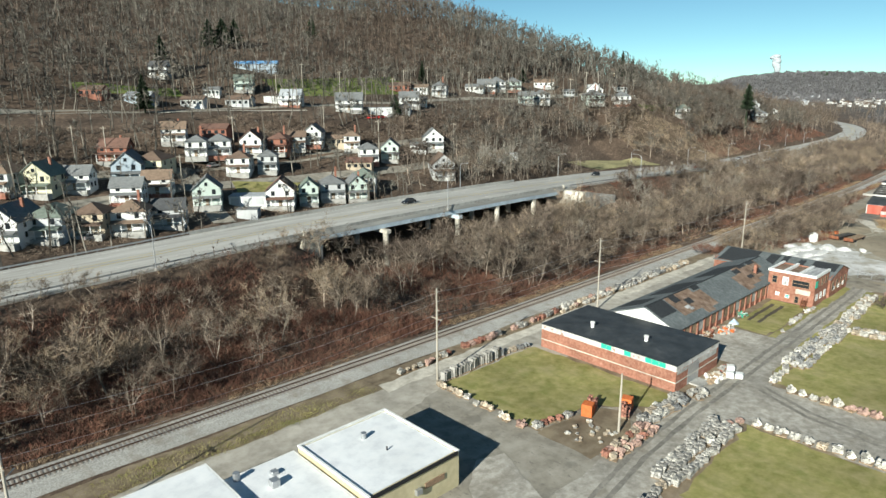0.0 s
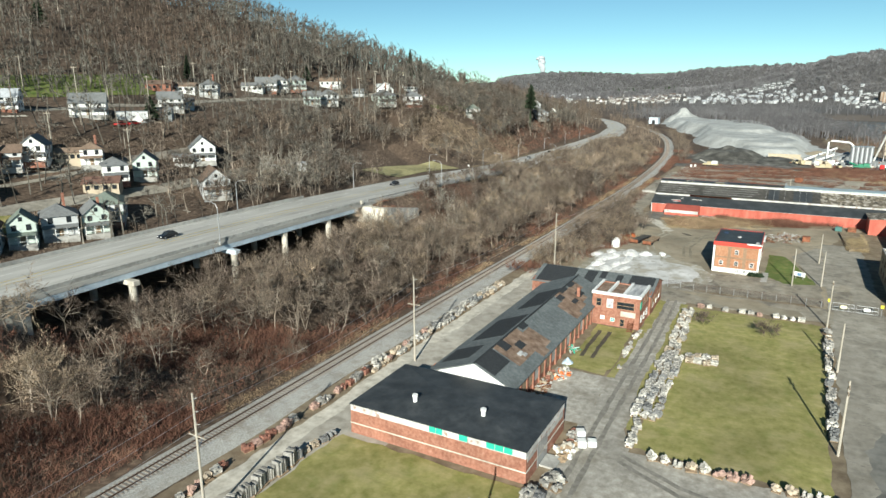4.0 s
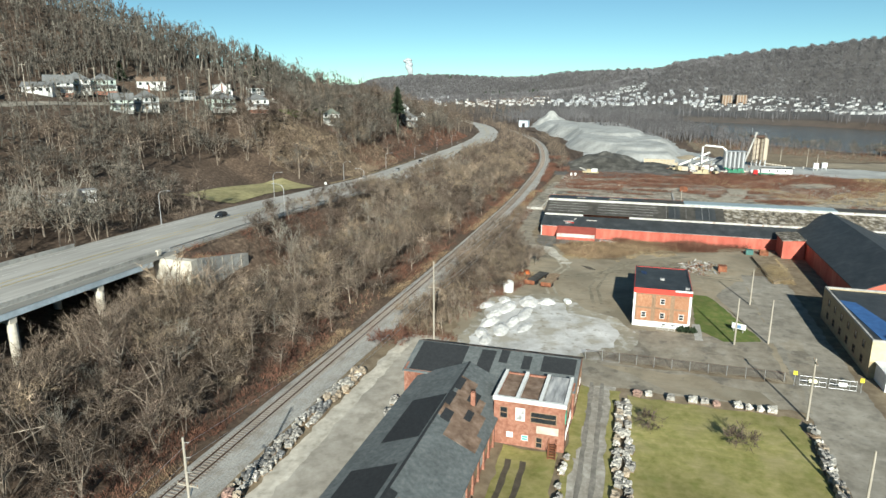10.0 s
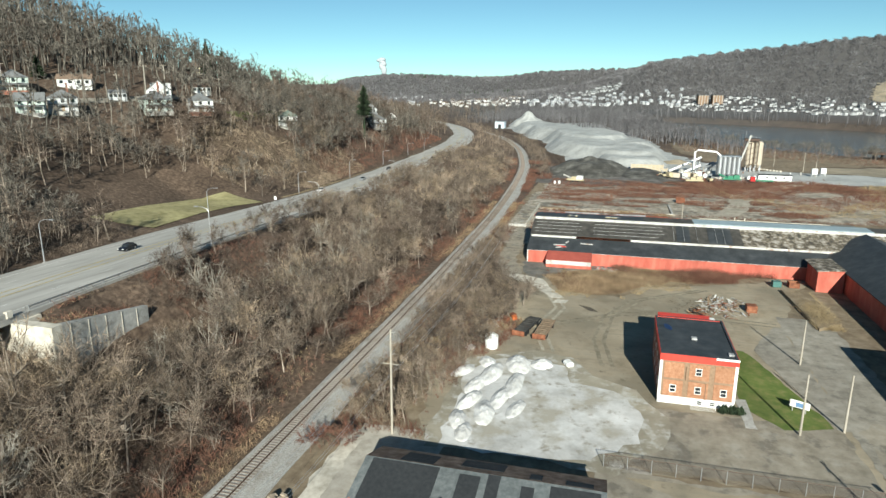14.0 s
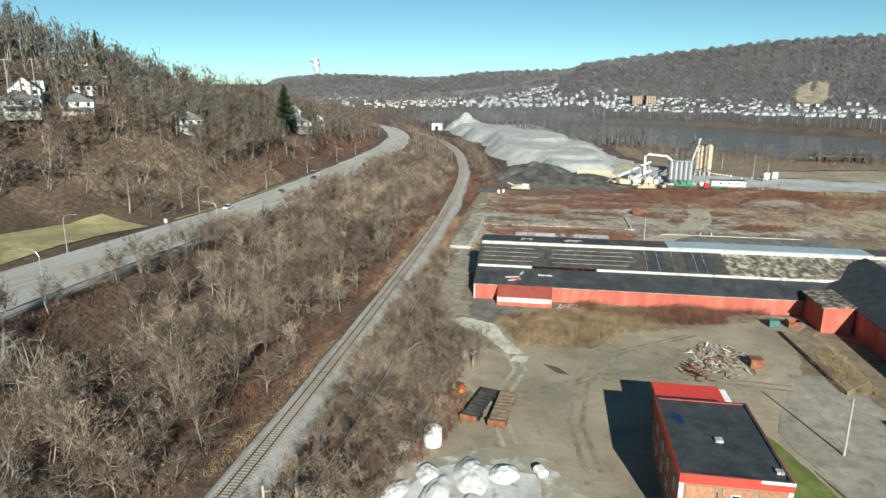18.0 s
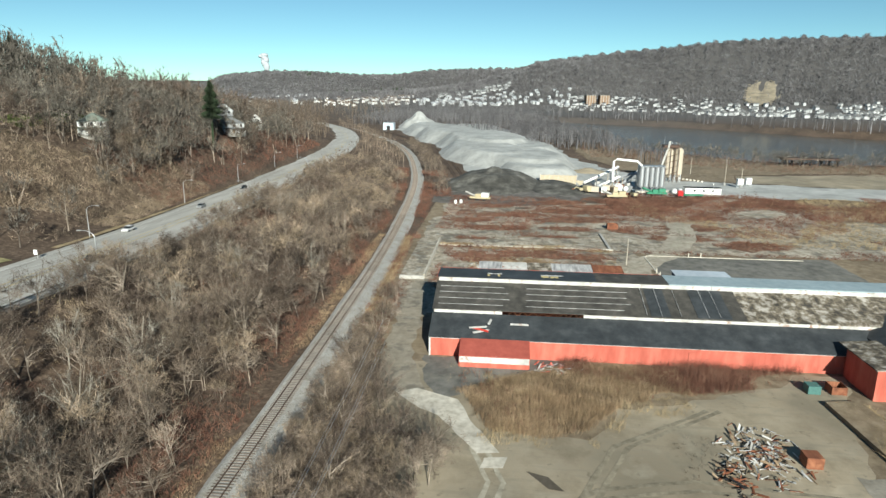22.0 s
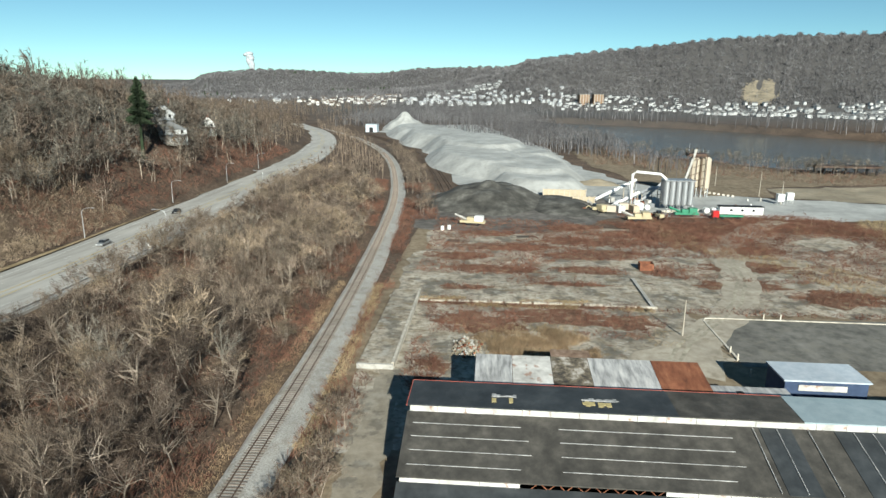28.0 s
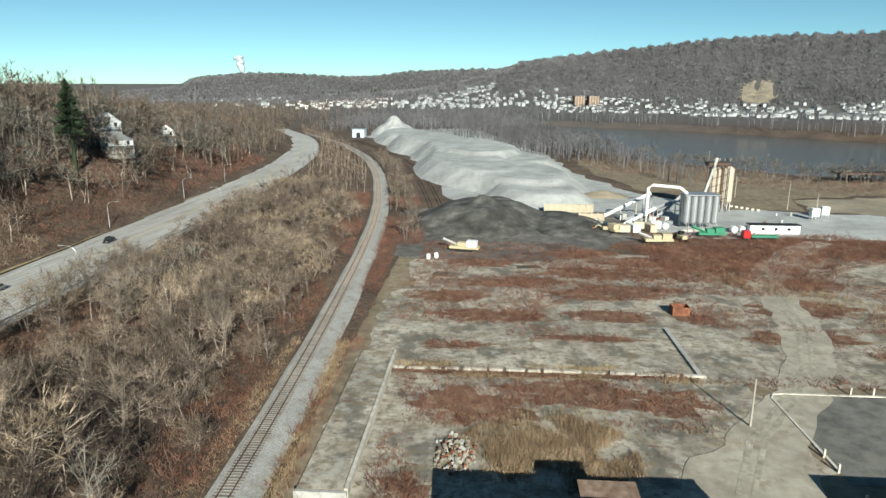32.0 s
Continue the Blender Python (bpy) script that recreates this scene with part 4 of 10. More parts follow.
# brick hall with the black roof
def brick_hall():
    e = empty("brick_hall", pose(0, 0, 0), "low red brick hall with a black roof and teal boarding", "building")
    x0, y0, x1, y1 = 10.6, -43.0, 25.6, -16.2
    walls(e, x0, y0, x1, y1, 0, 3.5, BRICK)
    part("base_course", box(x0 - 0.06, y0 - 0.06, 1.55, x1, y1 + 0.06, 1.72), CONC_PALE, e, "pale stone course")
    part("clerestory", box(x0 + 0.02, y0 + 0.02, 3.5, x1 - 0.02, y1 - 0.02, 4.5), TIN_WHITE, e, "white boarded window band")
    for a, b in ((-31.2, -29.1), (-34.9, -33.6), (-41.2, -37.5)):
        n = max(1, round((b - a) / 1.15))
        for i in range(n):
            w = (b - a) / n
            part("boarding", box(x0 - 0.03, a + i * w + 0.04, 3.62, x0 + 0.035, a + (i + 1) * w - 0.04, 4.42), TEAL, e, "teal green board")
    bm = bmesh.new()
    ov = 0.1
    pts = [(x0 - ov, y0 - ov, 4.5), (x1 + ov, y0 - ov, 4.5), (x1 + ov, y1 + ov, 4.5), (x0 - ov, y1 + ov, 4.5)]
    low = [bm.verts.new(p) for p in pts]
    mid = [bm.verts.new((p[0], p[1], 4.62)) for p in pts]
    top = [bm.verts.new(p) for p in ((x0 + 6, y0 + 9, 5.15), (x1 - 6, y0 + 9, 5.15), (x1 - 6, y1 - 9, 5.15), (x0 + 6, y1 - 9, 5.15))]
    bm.faces.new(low[::-1])
    for i in range(4):
        j = (i + 1) % 4
        bm.faces.new([low[i], low[j], mid[j], mid[i]])
        bm.faces.new([mid[i], mid[j], top[j], top[i]])
    bm.faces.new(top)
    part("roof", bm, MEMBRANE, e, "black rubber roof")
    for x, y in ((14.8, -24.5), (15.6, -34.8)):
        part("roof_vent", tube([(x, y, 4.9), (x, y, 5.75), (x, y, 5.78), (x, y, 6.05)], [0.32, 0.32, 0.42, 0.42], 12), WHITE, e, "white roof vent")
    part("loading_door", box(14.6, y0 - 0.05, 0.05, 18.4, y0 + 0.05, 3.48), STEEL, e, "pale grey tall door")
    part("side_panel", box(18.6, y0 - 0.04, 2.6, 24.8, y0 + 0.05, 3.48), CONC, e)
    part("side_panel", box(11.0, y0 - 0.04, 2.9, 14.4, y0 + 0.05, 3.48), CONC, e)
    tagged(part("loading_step", box(15.2, -45.2, 0.05, 18.2, -43.1, 0.32), CONC), "concrete slab at the hall's door", "step")


brick_hall()


# long shed with the patched shingle roof
def long_shed():
    e = empty("long_shed", pose(0, 0, 0), "long brick shed with a patched grey shingle roof", "building")
    x0, x1, ya, yb, yr = 27.0, 81.0, -34.3, -20.0, -28.0
    ez, rz = 3.9, 6.9
    for y in (ya, yb - 0.3):
        part("wall", box(x0, y, 0, x1, y + 0.3, ez), BRICK_OLD, e)
    n = 19
    for i in range(n + 1):
        x = x0 + 0.1 + i * (x1 - x0 - 0.8) / n
        part("pilaster", box(x, ya - 0.28, 0, x + 0.55, ya - 0.002, ez - 0.15), BRICK, e)
    for i in range(n):
        x = x0 + 0.9 + i * (x1 - x0 - 0.8) / n
        part("board_panel", box(x, ya - 0.10, 1.1, x + 1.9, ya - 0.002, 3.2), WOOD if i % 3 else CONC, e)
    part("gable", extrude_profile([(ya, ez), (yb, ez), (yr, rz - 0.1)], "x", x0 + 0.05, x0 + 0.35), WHITE, e, "white boarded gable")
    part("end_wall", box(x0 + 0.02, ya + 0.3, 0, x0 + 0.3, yb - 0.3, ez), BRICK_OLD, e)
    part("roof_slope", extrude_profile([(ya - 0.5, ez - 0.15), (yr, rz), (yr, rz - 0.2), (ya - 0.5, ez - 0.35)], "x", x0 - 0.4, x1), SHINGLE, e)
    part("roof_slope", extrude_profile([(yb + 0.5, ez - 0.15), (yr, rz + 0.002), (yr, rz - 0.2), (yb + 0.5, ez - 0.35)], "x", x0 - 0.4, x1), SHINGLE, e)

    def on_slope(xa, xb, t0, t1, mat, lift, side=-1, label=""):
        ye = ya - 0.5 if side < 0 else yb + 0.5
        za = ez - 0.15
        p = lambda t: (ye + (yr - ye) * t, za + (rz - za) * t + lift)
        (p0, q0), (p1, q1) = p(t0), p(t1)
        return part("roof_patch", extrude_profile([(p0, q0), (p1, q1), (p1, q1 - lift - 0.02), (p0, q0 - lift - 0.02)], "x", xa, xb), mat, e, label)

    r = random.Random(5)
    for xa, xb, t0, t1 in ((33.5, 40.5, 0.28, 0.98), (40.5, 43.5, 0.05, 0.98), (43.5, 46.5, 0.18, 0.8), (60.5, 64, 0.1, 0.72), (64, 69, 0.2, 0.98), (69, 72.5, 0.32, 0.9), (72.5, 76, 0.62, 0.98)):
        on_slope(xa, xb, t0, t1, BARE_ROOF, 0.03, label="bare brown roof boards")
    for xa, xb, t0, t1 in ((38.2, 40.6, 0.52, 0.72), (35, 37.4, 0.72, 0.98), (44.4, 47, 0.84, 0.985), (63.5, 66.2, 0.74, 0.92), (66, 68.6, 0.42, 0.55), (72, 75.5, 0.86, 0.985), (70.5, 73.6, 0.46, 0.66), (67.2, 70.8, 0.88, 0.985), (27, 33, 0.5, 0.99)):
        on_slope(xa, xb, t0, t1, SHINGLE_DARK, 0.06, label="dark replaced shingles")
    for xa, xb, t0, t1 in ((36.2, 37.8, 0.42, 0.52), (37.0, 38.2, 0.34, 0.42)):
        on_slope(xa, xb, t0, t1, TIN, 0.09, label="open skylight frame")
    for xa, xb, t0, t1 in ((40, 52, 0.2, 0.9), (58, 70, 0.35, 0.95), (30, 36, 0.1, 0.7)):
        on_slope(xa, xb, t0, t1, SHINGLE_DARK, 0.03, 1, "dark roof patch")
    part("ridge_cap", box(x0 - 0.4, yr - 0.16, rz - 0.05, x1, yr + 0.16, rz + 0.07), SHINGLE_DARK, e)
    for i in range(3):
        part("chimney", box(70.0 + i * 0.02, -31.6, 5.4, 70.6, -31.0, 7.4), BRICK, e) if i == 0 else None


long_shed()


# cross wing at the shed's end
def cross_wing():
    e = empty("cross_wing", pose(0, 0, 0), "brick cross wing with a half-stripped dark roof", "building")
    x0, x1, ya, yb, xr = 80.4, 93.4, -44.2, -17.2, 88.4
    ez, rz = 4.6, 6.4
    walls(e, x0, ya, x1, yb, 0, ez, BRICK_OLD)
    for y in (ya, yb - 0.3):
        part("gable", extrude_profile([(x0, ez), (x1, ez), (xr, rz - 0.1)], "y", y, y + 0.3), BRICK_OLD, e)
    part("roof_slope", extrude_profile([(x0 - 0.3, ez - 0.1), (xr, rz), (xr, rz - 0.2), (x0 - 0.3, ez - 0.3)], "y", ya - 0.2, yb + 0.2), SHINGLE, e)
    part("roof_slope", extrude_profile([(x1 + 0.3, ez - 0.1), (xr, rz + 0.002), (xr, rz - 0.2), (x1 + 0.3, ez - 0.3)], "y", ya - 0.2, yb + 0.2), BARE_ROOF, e, "stripped brown roof")
    k = (rz - ez + 0.1) / (xr - x0 + 0.3)
    z = lambda x: ez - 0.1 + (x - x0 + 0.3) * k
    for xa, xb, a, b, m in ((80.6, 88.2, -26, -18, SHINGLE_DARK), (84, 88, -43.8, -38.5, SHINGLE_DARK), (85, 88.3, -33, -31.6, SHINGLE_DARK), (84, 87.4, -36.8, -35.4, SHINGLE_DARK), (82, 87.8, -30.8, -28.4, SHINGLE_DARK)):
        part("roof_patch", extrude_profile([(xa, z(xa) + 0.05), (xb, z(xb) + 0.05), (xb, z(xb) - 0.02), (xa, z(xa) - 0.02)], "y", a, b), m, e)
    k2 = (rz - ez + 0.1) / (x1 + 0.3 - xr)
    for xa, xb, a, b in ((88.7, 92.6, -25, -21), (89, 91, -37.4, -36), (90, 93, -33, -28), (88.8, 90.5, -43, -40)):
        za, zb = rz - (xa - xr) * k2, rz - (xb - xr) * k2
        part("roof_patch", extrude_profile([(xa, za + 0.05), (xb, zb + 0.05), (xb, zb - 0.02), (xa, za - 0.02)], "y", a, b), SHINGLE_DARK, e)
    for i in range(4):
        window(e, "-y", 82.4 + i * 3.0, 1.4, 1.3, 2.2, ya, BRICK_BROWN)
    for i in range(3):
        window(e, "-y", 83.4 + i * 3.4, 1.2, 0.8, 1.0, ya, WHITE)


cross_wing()


# two-storey brick office
def office():
    e = empty("brick_office", pose(0, 0, 0), "derelict two-storey red brick office with broken windows", "building")
    x0, x1, ya, yb = 70.6, 79.6, -44.0, -34.2
    walls(e, x0, ya, x1, yb, 0, 6.8, BRICK)
    part("roof", box(x0 + 0.2, ya + 0.2, 6.4, x1 - 0.1, yb - 0.2, 6.6), BARE_ROOF, e, "rusty brown roof deck")
    for a in ((x0 - 0.15, ya - 0.15, x1, ya + 0.3), (x0 - 0.15, yb - 0.3, x1, yb + 0.15), (x0 - 0.15, ya + 0.3, x0 + 0.35, yb - 0.3), (x0 + 0.35, -37.6, x1, -37.1), (x0 + 0.35, -40.8, x1, -40.3)):
        part("parapet", box(a[0], a[1], 6.6, a[2], a[3], 7.15), WHITE, e, "white parapet")
    part("roof_patch", box(x0 + 0.5, -43.6, 6.62, x1, -40.9, 6.9), TIN, e, "pale sheet over the roof")
    for y, z, w, h, m in ((-35.6, 4.0, 1.1, 1.7, GLASS), (-37.9, 3.9, 1.3, 1.9, TIN), (-41.1, 3.9, 3.6, 1.6, GLASS), (-36.5, 1.2, 0.9, 0.8, WHITE), (-38.6, 1.0, 0.9, 0.8, TEAL), (-40.6, 0.2, 0.9, 1.6, GLASS)):
        window(e, "-x", y, z, w, h, x0, BRICK_BROWN if m is GLASS else WHITE, m)
    part("stain_panel", box(x0 - 0.05, -43.2, 2.4, x0 + 0.02, -40.2, 3.5), CONC_PALE, e, "whitewashed brick panel")
    for i in range(3):
        window(e, "-y", 72.4 + i * 2.6, 4.2, 1.2, 1.7, ya, BRICK_BROWN)
        window(e, "-y", 72.4 + i * 2.6, 1.2, 1.2, 1.5, ya, WHITE, TIN)
    part("corner_panel", box(x0 + 0.1, ya - 0.06, 4.3, x0 + 1.6, ya, 5.8), TEAL, e)
    st = empty("fire_stair", pose(69.8, -42.6, 0), "rusty red iron stair against the office wall", "stair")
    for i in range(6):
        part("tread", box(-0.2 - 0.25 * i, -0.5, 1.4 - 0.24 * i, 0.1 - 0.25 * i, 0.5, 1.45 - 0.24 * i), RUSTED, st)
    for y in (-0.5, 0.5):
        part("stringer", tube([(0.1, y, 1.4), (-1.5, y, 0.0)], 0.06, 4), RUSTED, st)
        part("handrail", tube([(0.1, y, 2.3), (-1.5, y, 0.9)], 0.04, 4), RUSTED, st)


office()


# brick house with the red parapet
def brick_house():
    e = empty("brick_house", pose(0, 0, 0), "three-level orange brick house with red parapet and black flat roof", "house")
    x0, x1, ya, yb, h = 124.5, 142.1, -63.0, -51.8, 8.3
    walls(e, x0, ya, x1, yb, 0, h - 1.1, BRICK_BROWN)
    part("plinth", box(x0 - 0.06, ya - 0.06, 0, x0 + 0.1, yb + 0.06, 1.25), WHITE, e, "white painted plinth")
    for i, y in enumerate((-61.3, -57.6, -53.9)):
        part("brick_panel", box(x0 - 0.07, y - 1.45, 1.35, x0 + 0.02, y + 1.45, 3.95), BRICK_ORANGE, e)
        part("brick_panel", box(x0 - 0.07, y - 1.45, 4.35, x0 + 0.02, y + 1.45, 6.95), BRICK_ORANGE, e)
        window(e, "-x", y, 2.0, 0.95, 1.25, x0 - 0.08)
    window(e, "-x", -57.5, 5.1, 0.95, 1.2, x0 - 0.08)
    for y in (-59.9, -58.0):
        window(e, "-x", y, 0.25, 0.9, 0.75, x0 - 0.07, WHITE)
    for y0 in (ya - 0.08, yb - 0.35):
        part("corner_post", box(x0 - 0.08, y0, 1.25, x0 + 0.3, y0 + 0.43, 7.2), WHITE, e)
    for i in range(4):
        window(e, "+y", 127 + i * 3.8, 2.0, 0.95, 1.25, yb)
        window(e, "+y", 127 + i * 3.8, 4.75, 0.95, 1.2, yb)
        window(e, "-y", 127 + i * 3.8, 2.0, 0.95, 1.25, ya)
        window(e, "-y", 127 + i * 3.8, 4.75, 0.95, 1.2, ya)
    part("side_wall_paint", box(x0 + 0.3, yb, 1.25, x1, yb + 0.05, 7.2), BRICK_OLD, e)
    for a in ((x0 - 0.12, ya - 0.12, x0 + 0.25, yb + 0.12), (x1 - 0.25, ya - 0.12, x1 + 0.12, yb + 0.12), (x0 + 0.25, ya - 0.12, x1 - 0.25, ya + 0.25), (x0 + 0.25, yb - 0.25, x1 - 0.25, yb + 0.12)):
        part("parapet", box(a[0], a[1], h - 1.1, a[2], a[3], h), RED_BRIGHT, e, "bright red parapet band")
    for a in ((x0 - 0.02, ya - 0.02, x0 + 0.3, yb + 0.02), (x1 - 0.3, ya - 0.02, x1 + 0.02, yb + 0.02), (x0 + 0.3, ya - 0.02, x1 - 0.3, ya + 0.3), (x0 + 0.3, yb - 0.3, x1 - 0.3, yb + 0.02)):
        part("coping", box(a[0], a[1], h, a[2], a[3], h + 0.05), MEMBRANE, e, "black rubber coping")
    part("roof", box(x0 + 0.252, ya + 0.252, h - 0.5, x1 - 0.252, yb - 0.252, h - 0.12), MEMBRANE, e, "black flat roof")
    part("white_fascia", box(x0 - 0.16, ya - 0.16, h - 0.3, x0 - 0.121, ya + 3.2, h + 0.05), WHITE, e)
    for x, y, s in ((131.6, -57.8, 0.45), (126.0, -62.6, 0.4)):
        part("roof_hatch", box(x, y, h - 0.12, x + 2 * s, y + 2 * s, h + 0.2, bevel=0.03), TIN, e)
    part("roof_puddle", prism([(137.0 + 1.5 * math.cos(a), -53.6 + 0.6 * math.sin(a) + 0.3 * math.cos(a)) for a in [i * 0.523 for i in range(12)]], h - 0.118, h - 0.114), material("blue tarp patch", [(0.01, 0.02, 0.06), (0.015, 0.03, 0.09)], 2, 0.4, big=0), e)
    part("downpipe", tube([(x0 - 0.15, -55.7, 6.4), (x0 - 0.15, -55.7, 4.2), (x0 - 0.15, -58.7, 3.95), (x0 - 0.15, -58.7, 1.2)], 0.07, 6), BRICK_BROWN, e)
    part("annex_wall", box(x1 + 0.13, -62.9, 0, 152.7, -53.4, 5.0), RED_PAINT, e)
    part("annex_roof", box(x1 + 0.125, -62.4, 5.0, 153.2, -53.0, 5.3), RED_BRIGHT, e, "bright red annex roof")
    part("annex_edge", box(144.5, -63.4, 4.9, 152.8, -62.45, 5.1), WHITE, e)
    rail = empty("porch_rail", pose(0, 0, 0), "white porch railing by the house", "railing")
    part("top_rail", box(122.9, -60.2, 0.95, 123.0, -56.6, 1.03), WHITE, rail)
    for i in range(13):
        part("baluster", box(122.92, -60.2 + i * 0.29, 0.06, 122.98, -60.14 + i * 0.29, 0.95), WHITE, rail)


brick_house()
# ---- the red mill ----
layer(TIN_WHITE, (0.26, 0.13, 0.08), 0.8, 0.58, 0.66, 0.8)
BLUE_ROOF = material("pale blue-grey sheet roof", [(0.24, 0.31, 0.34), (0.33, 0.40, 0.43)], 0.6, 0.6, 0.1, 3, big=0.1)
FELT = material("brown-black worn felt", [(0.035, 0.033, 0.03), (0.06, 0.056, 0.05), (0.10, 0.092, 0.08)], 0.5, 0.8, 0.2, 4, big=0.2, big_scale=0.2)
TATTERED = material("tattered roof remains", [(0.05, 0.045, 0.04), (0.15, 0.125, 0.09), (0.36, 0.335, 0.30)], 0.7, 0.85, 0.4, 4, big=0.3, big_scale=0.25, spread=(0.38, 0.62))


def mill():
    e = empty("red_mill", pose(0, 0, 0), "long red metal mill with stepped dark roofs", "factory")
    y0, y1 = -128.0, -20.4
    part("front_wall", box(204.3, y0, -0.3, 204.6, y1, 3.7), RED_PAINT, e, "faded red front wall")
    part("back_wall", box(226.0, y0, -0.3, 226.3, y1, 10.2), RED_PAINT, e)
    part("end_wall", extrude_profile([(204.6, -0.3), (226.0, -0.3), (226.0, 10.4), (220.2, 9.3), (211.0, 6.0), (204.6, 3.7)], "y", y1 - 0.3, y1), RED_PAINT, e)
    part("eave_trim", box(204.05, y0, 3.45, 204.29, y1 + 0.2, 3.75), TIN_WHITE, e)
    part("corner_trim", box(204.1, y1 - 0.1, -0.3, 204.28, y1 + 0.2, 3.4), TIN_WHITE, e)
    roof = lambda n, xa, za, xb, zb, a, b, m, lift=0.0, label="": part(n, extrude_profile([(xa, za + lift), (xb, zb + lift), (xb, zb - 0.16), (xa, za - 0.16)], "y", a, b), m, e, label)
    roof("roof_slope", 203.9, 3.75, 210.9, 6.0, y0, y1 + 0.3, MEMBRANE, label="black lower roof")
    # clerestory bands, with the stretch that has fallen out
    for a, b in ((-33.4, -20.4), (-128, -48.6)):
        n = int((b - a) / 3.3)
        for i in range(n):
            w = (b - a) / n
            part("clerestory_panel", box(210.9, a + i * w + 0.03, 5.9, 211.05, a + (i + 1) * w - 0.03, 6.85 if a > -40 else 6.75), TIN_WHITE, e)
    for i in range(8):
        part("roof_truss", tube([(211.0, -34.5 - i * 1.9, 5.85), (211.0, -35.4 - i * 1.9, 6.7), (211.0, -36.3 - i * 1.9, 5.85)], 0.06, 4), RUSTED, e)
    part("truss_chord", box(210.95, -48.6, 6.62, 211.05, -33.4, 6.74), RUSTED, e)
    roof("roof_slope", 210.6, 6.85, 220.1, 9.5, -60.2, y1 + 0.3, FELT, label="brown felt middle roof")
    roof("roof_slope", 210.6, 6.85, 220.1, 9.5, -78.2, -60.2, FELT)
    roof("roof_slope", 210.6, 6.85, 220.1, 9.5, y0, -78.2, TATTERED, label="tattered broken roof")
    for a, b in ((-64.6, -61.0), (-75.6, -69.4)):
        roof("roof_patch", 210.8, 6.91, 220.0, 9.48, a, b, MEMBRANE, 0.06, "black roof panel")
    for x in (212.2, 214.2, 216.2, 218.2):
        z = 6.85 + (x - 210.6) * 2.65 / 9.5
        for a, b in ((-36, -21.0), (-58.5, -38.0)):
            part("roof_seam", box(x, a + random.uniform(0, 3), z + 0.02, x + 0.06, b, z + 0.08), TIN, e)
    for y in (-63.0, -66.5, -71.5, -73.6, -60.3):
        part("roof_seam", extrude_profile([(211, 7.02), (219.8, 9.5), (219.8, 9.6), (211, 7.12)], "y", y, y + 0.06), TIN, e)
    n = 32
    for i in range(n):
        w = (y1 - y0) / n
        part("clerestory_panel", box(220.1, y0 + i * w + 0.03, 9.35, 220.25, y0 + (i + 1) * w - 0.03, 10.35), TIN_WHITE, e)
    roof("roof_slope", 219.9, 10.5, 226.4, 10.5, -52, y1 + 0.3, MEMBRANE, label="black upper roof")
    roof("roof_slope", 219.9, 10.5, 226.4, 10.5, -66, -52, FELT)
    roof("roof_slope", 219.9, 10.5, 226.4, 10.5, -112, -66, BLUE_ROOF, 0.04, "pale blue sheet roof")
    roof("roof_slope", 219.9, 10.5, 226.4, 10.5, y0, -112, FELT)
    part("roof_edge", box(226.4, -66, 10.32, 226.5, y1 + 0.3, 10.53), RED_PAINT, e, "red roof edge")
    part("roof_edge", box(219.8, y1 + 0.3, 10.3, 226.5, y1 + 0.38, 10.53), RED_PAINT, e)
    wool = material("yellow insulation", [(0.36, 0.29, 0.13), (0.52, 0.43, 0.22)], 2, 0.9, big=0.1)
    torn = random.Random(17)
    for a, b in ((-33.2, -30.2), (-45.6, -41.2)):
        y = a
        while y < b:
            w = torn.uniform(0.25, 0.6)
            top = torn.uniform(0.0, 0.03)
            if torn.random() < 0.72:
                part("torn_patch", box(221.2 + torn.uniform(0, 0.6), y, 10.51, 222.58 - torn.uniform(0, 0.35), y + w - 0.02, 10.55 + top), wool, e, "torn roof showing yellow insulation")
            part("loose_sheet", box(222.6 + torn.uniform(0, 0.2), y, 10.51, 223.0 + torn.uniform(-0.1, 0.4), y + w - 0.02, 10.57 + top), TIN, e, "grey sheet peeled off the roof")
            y += w
    part("wall_door", box(204.18, -69.4, -0.2, 204.302, -66.4, 2.8), RED_PAINT, e)
    # porch that bulges from the front wall
    p = empty("loading_porch", pose(0, 0, 0), "low red porch with a whitewashed roof edge", "porch")
    part("roof", extrude_profile([(204.0, 3.75), (199.4, 2.3), (199.4, 2.12), (204.0, 3.55)], "y", -38.4, -26.0), material("dull red sheet roof", [(0.26, 0.06, 0.045), (0.36, 0.09, 0.065)], 0.7, 0.6, 0.1, big=0.12), p)
    part("front", box(199.55, -38.2, -0.3, 199.75, -26.2, 2.15), RED_PAINT, p)
    part("white_edge", box(199.44, -38.3, 1.0, 199.548, -26.1, 2.1), TIN_WHITE, p, "whitewashed band under the roof edge")
    for y in (-38.4, -26.2):
        part("side", extrude_profile([(199.76, -0.3), (204.28, -0.3), (204.28, 3.5), (199.76, 2.1)], "y", y, y + 0.2), RED_PAINT, p)
    for i in range(22):
        part("rafter_end", box(199.3, -38.1 + i * 0.56, 2.02, 199.43, -37.96 + i * 0.56, 2.16), TIN_WHITE, p)
    # loose boards on the lower roof
    for x, y, a, m in ((206.5, -29.0, 20, TIN_WHITE), (205.9, -29.4, -25, RED_BRIGHT), (205.4, -29.6, 35, TIN_WHITE), (208.3, -31.2, 80, TIN_WHITE), (207.7, -36.6, 5, TIN_WHITE)):
        z = 3.75 + (x - 203.9) * 2.25 / 7 + 0.35
        ob = part("loose_board", box(-0.22, -1.7, -0.04, 0.22, 1.7, 0.04), m)
        ob.matrix_world = pose(x, y, z, 2, -18, a)
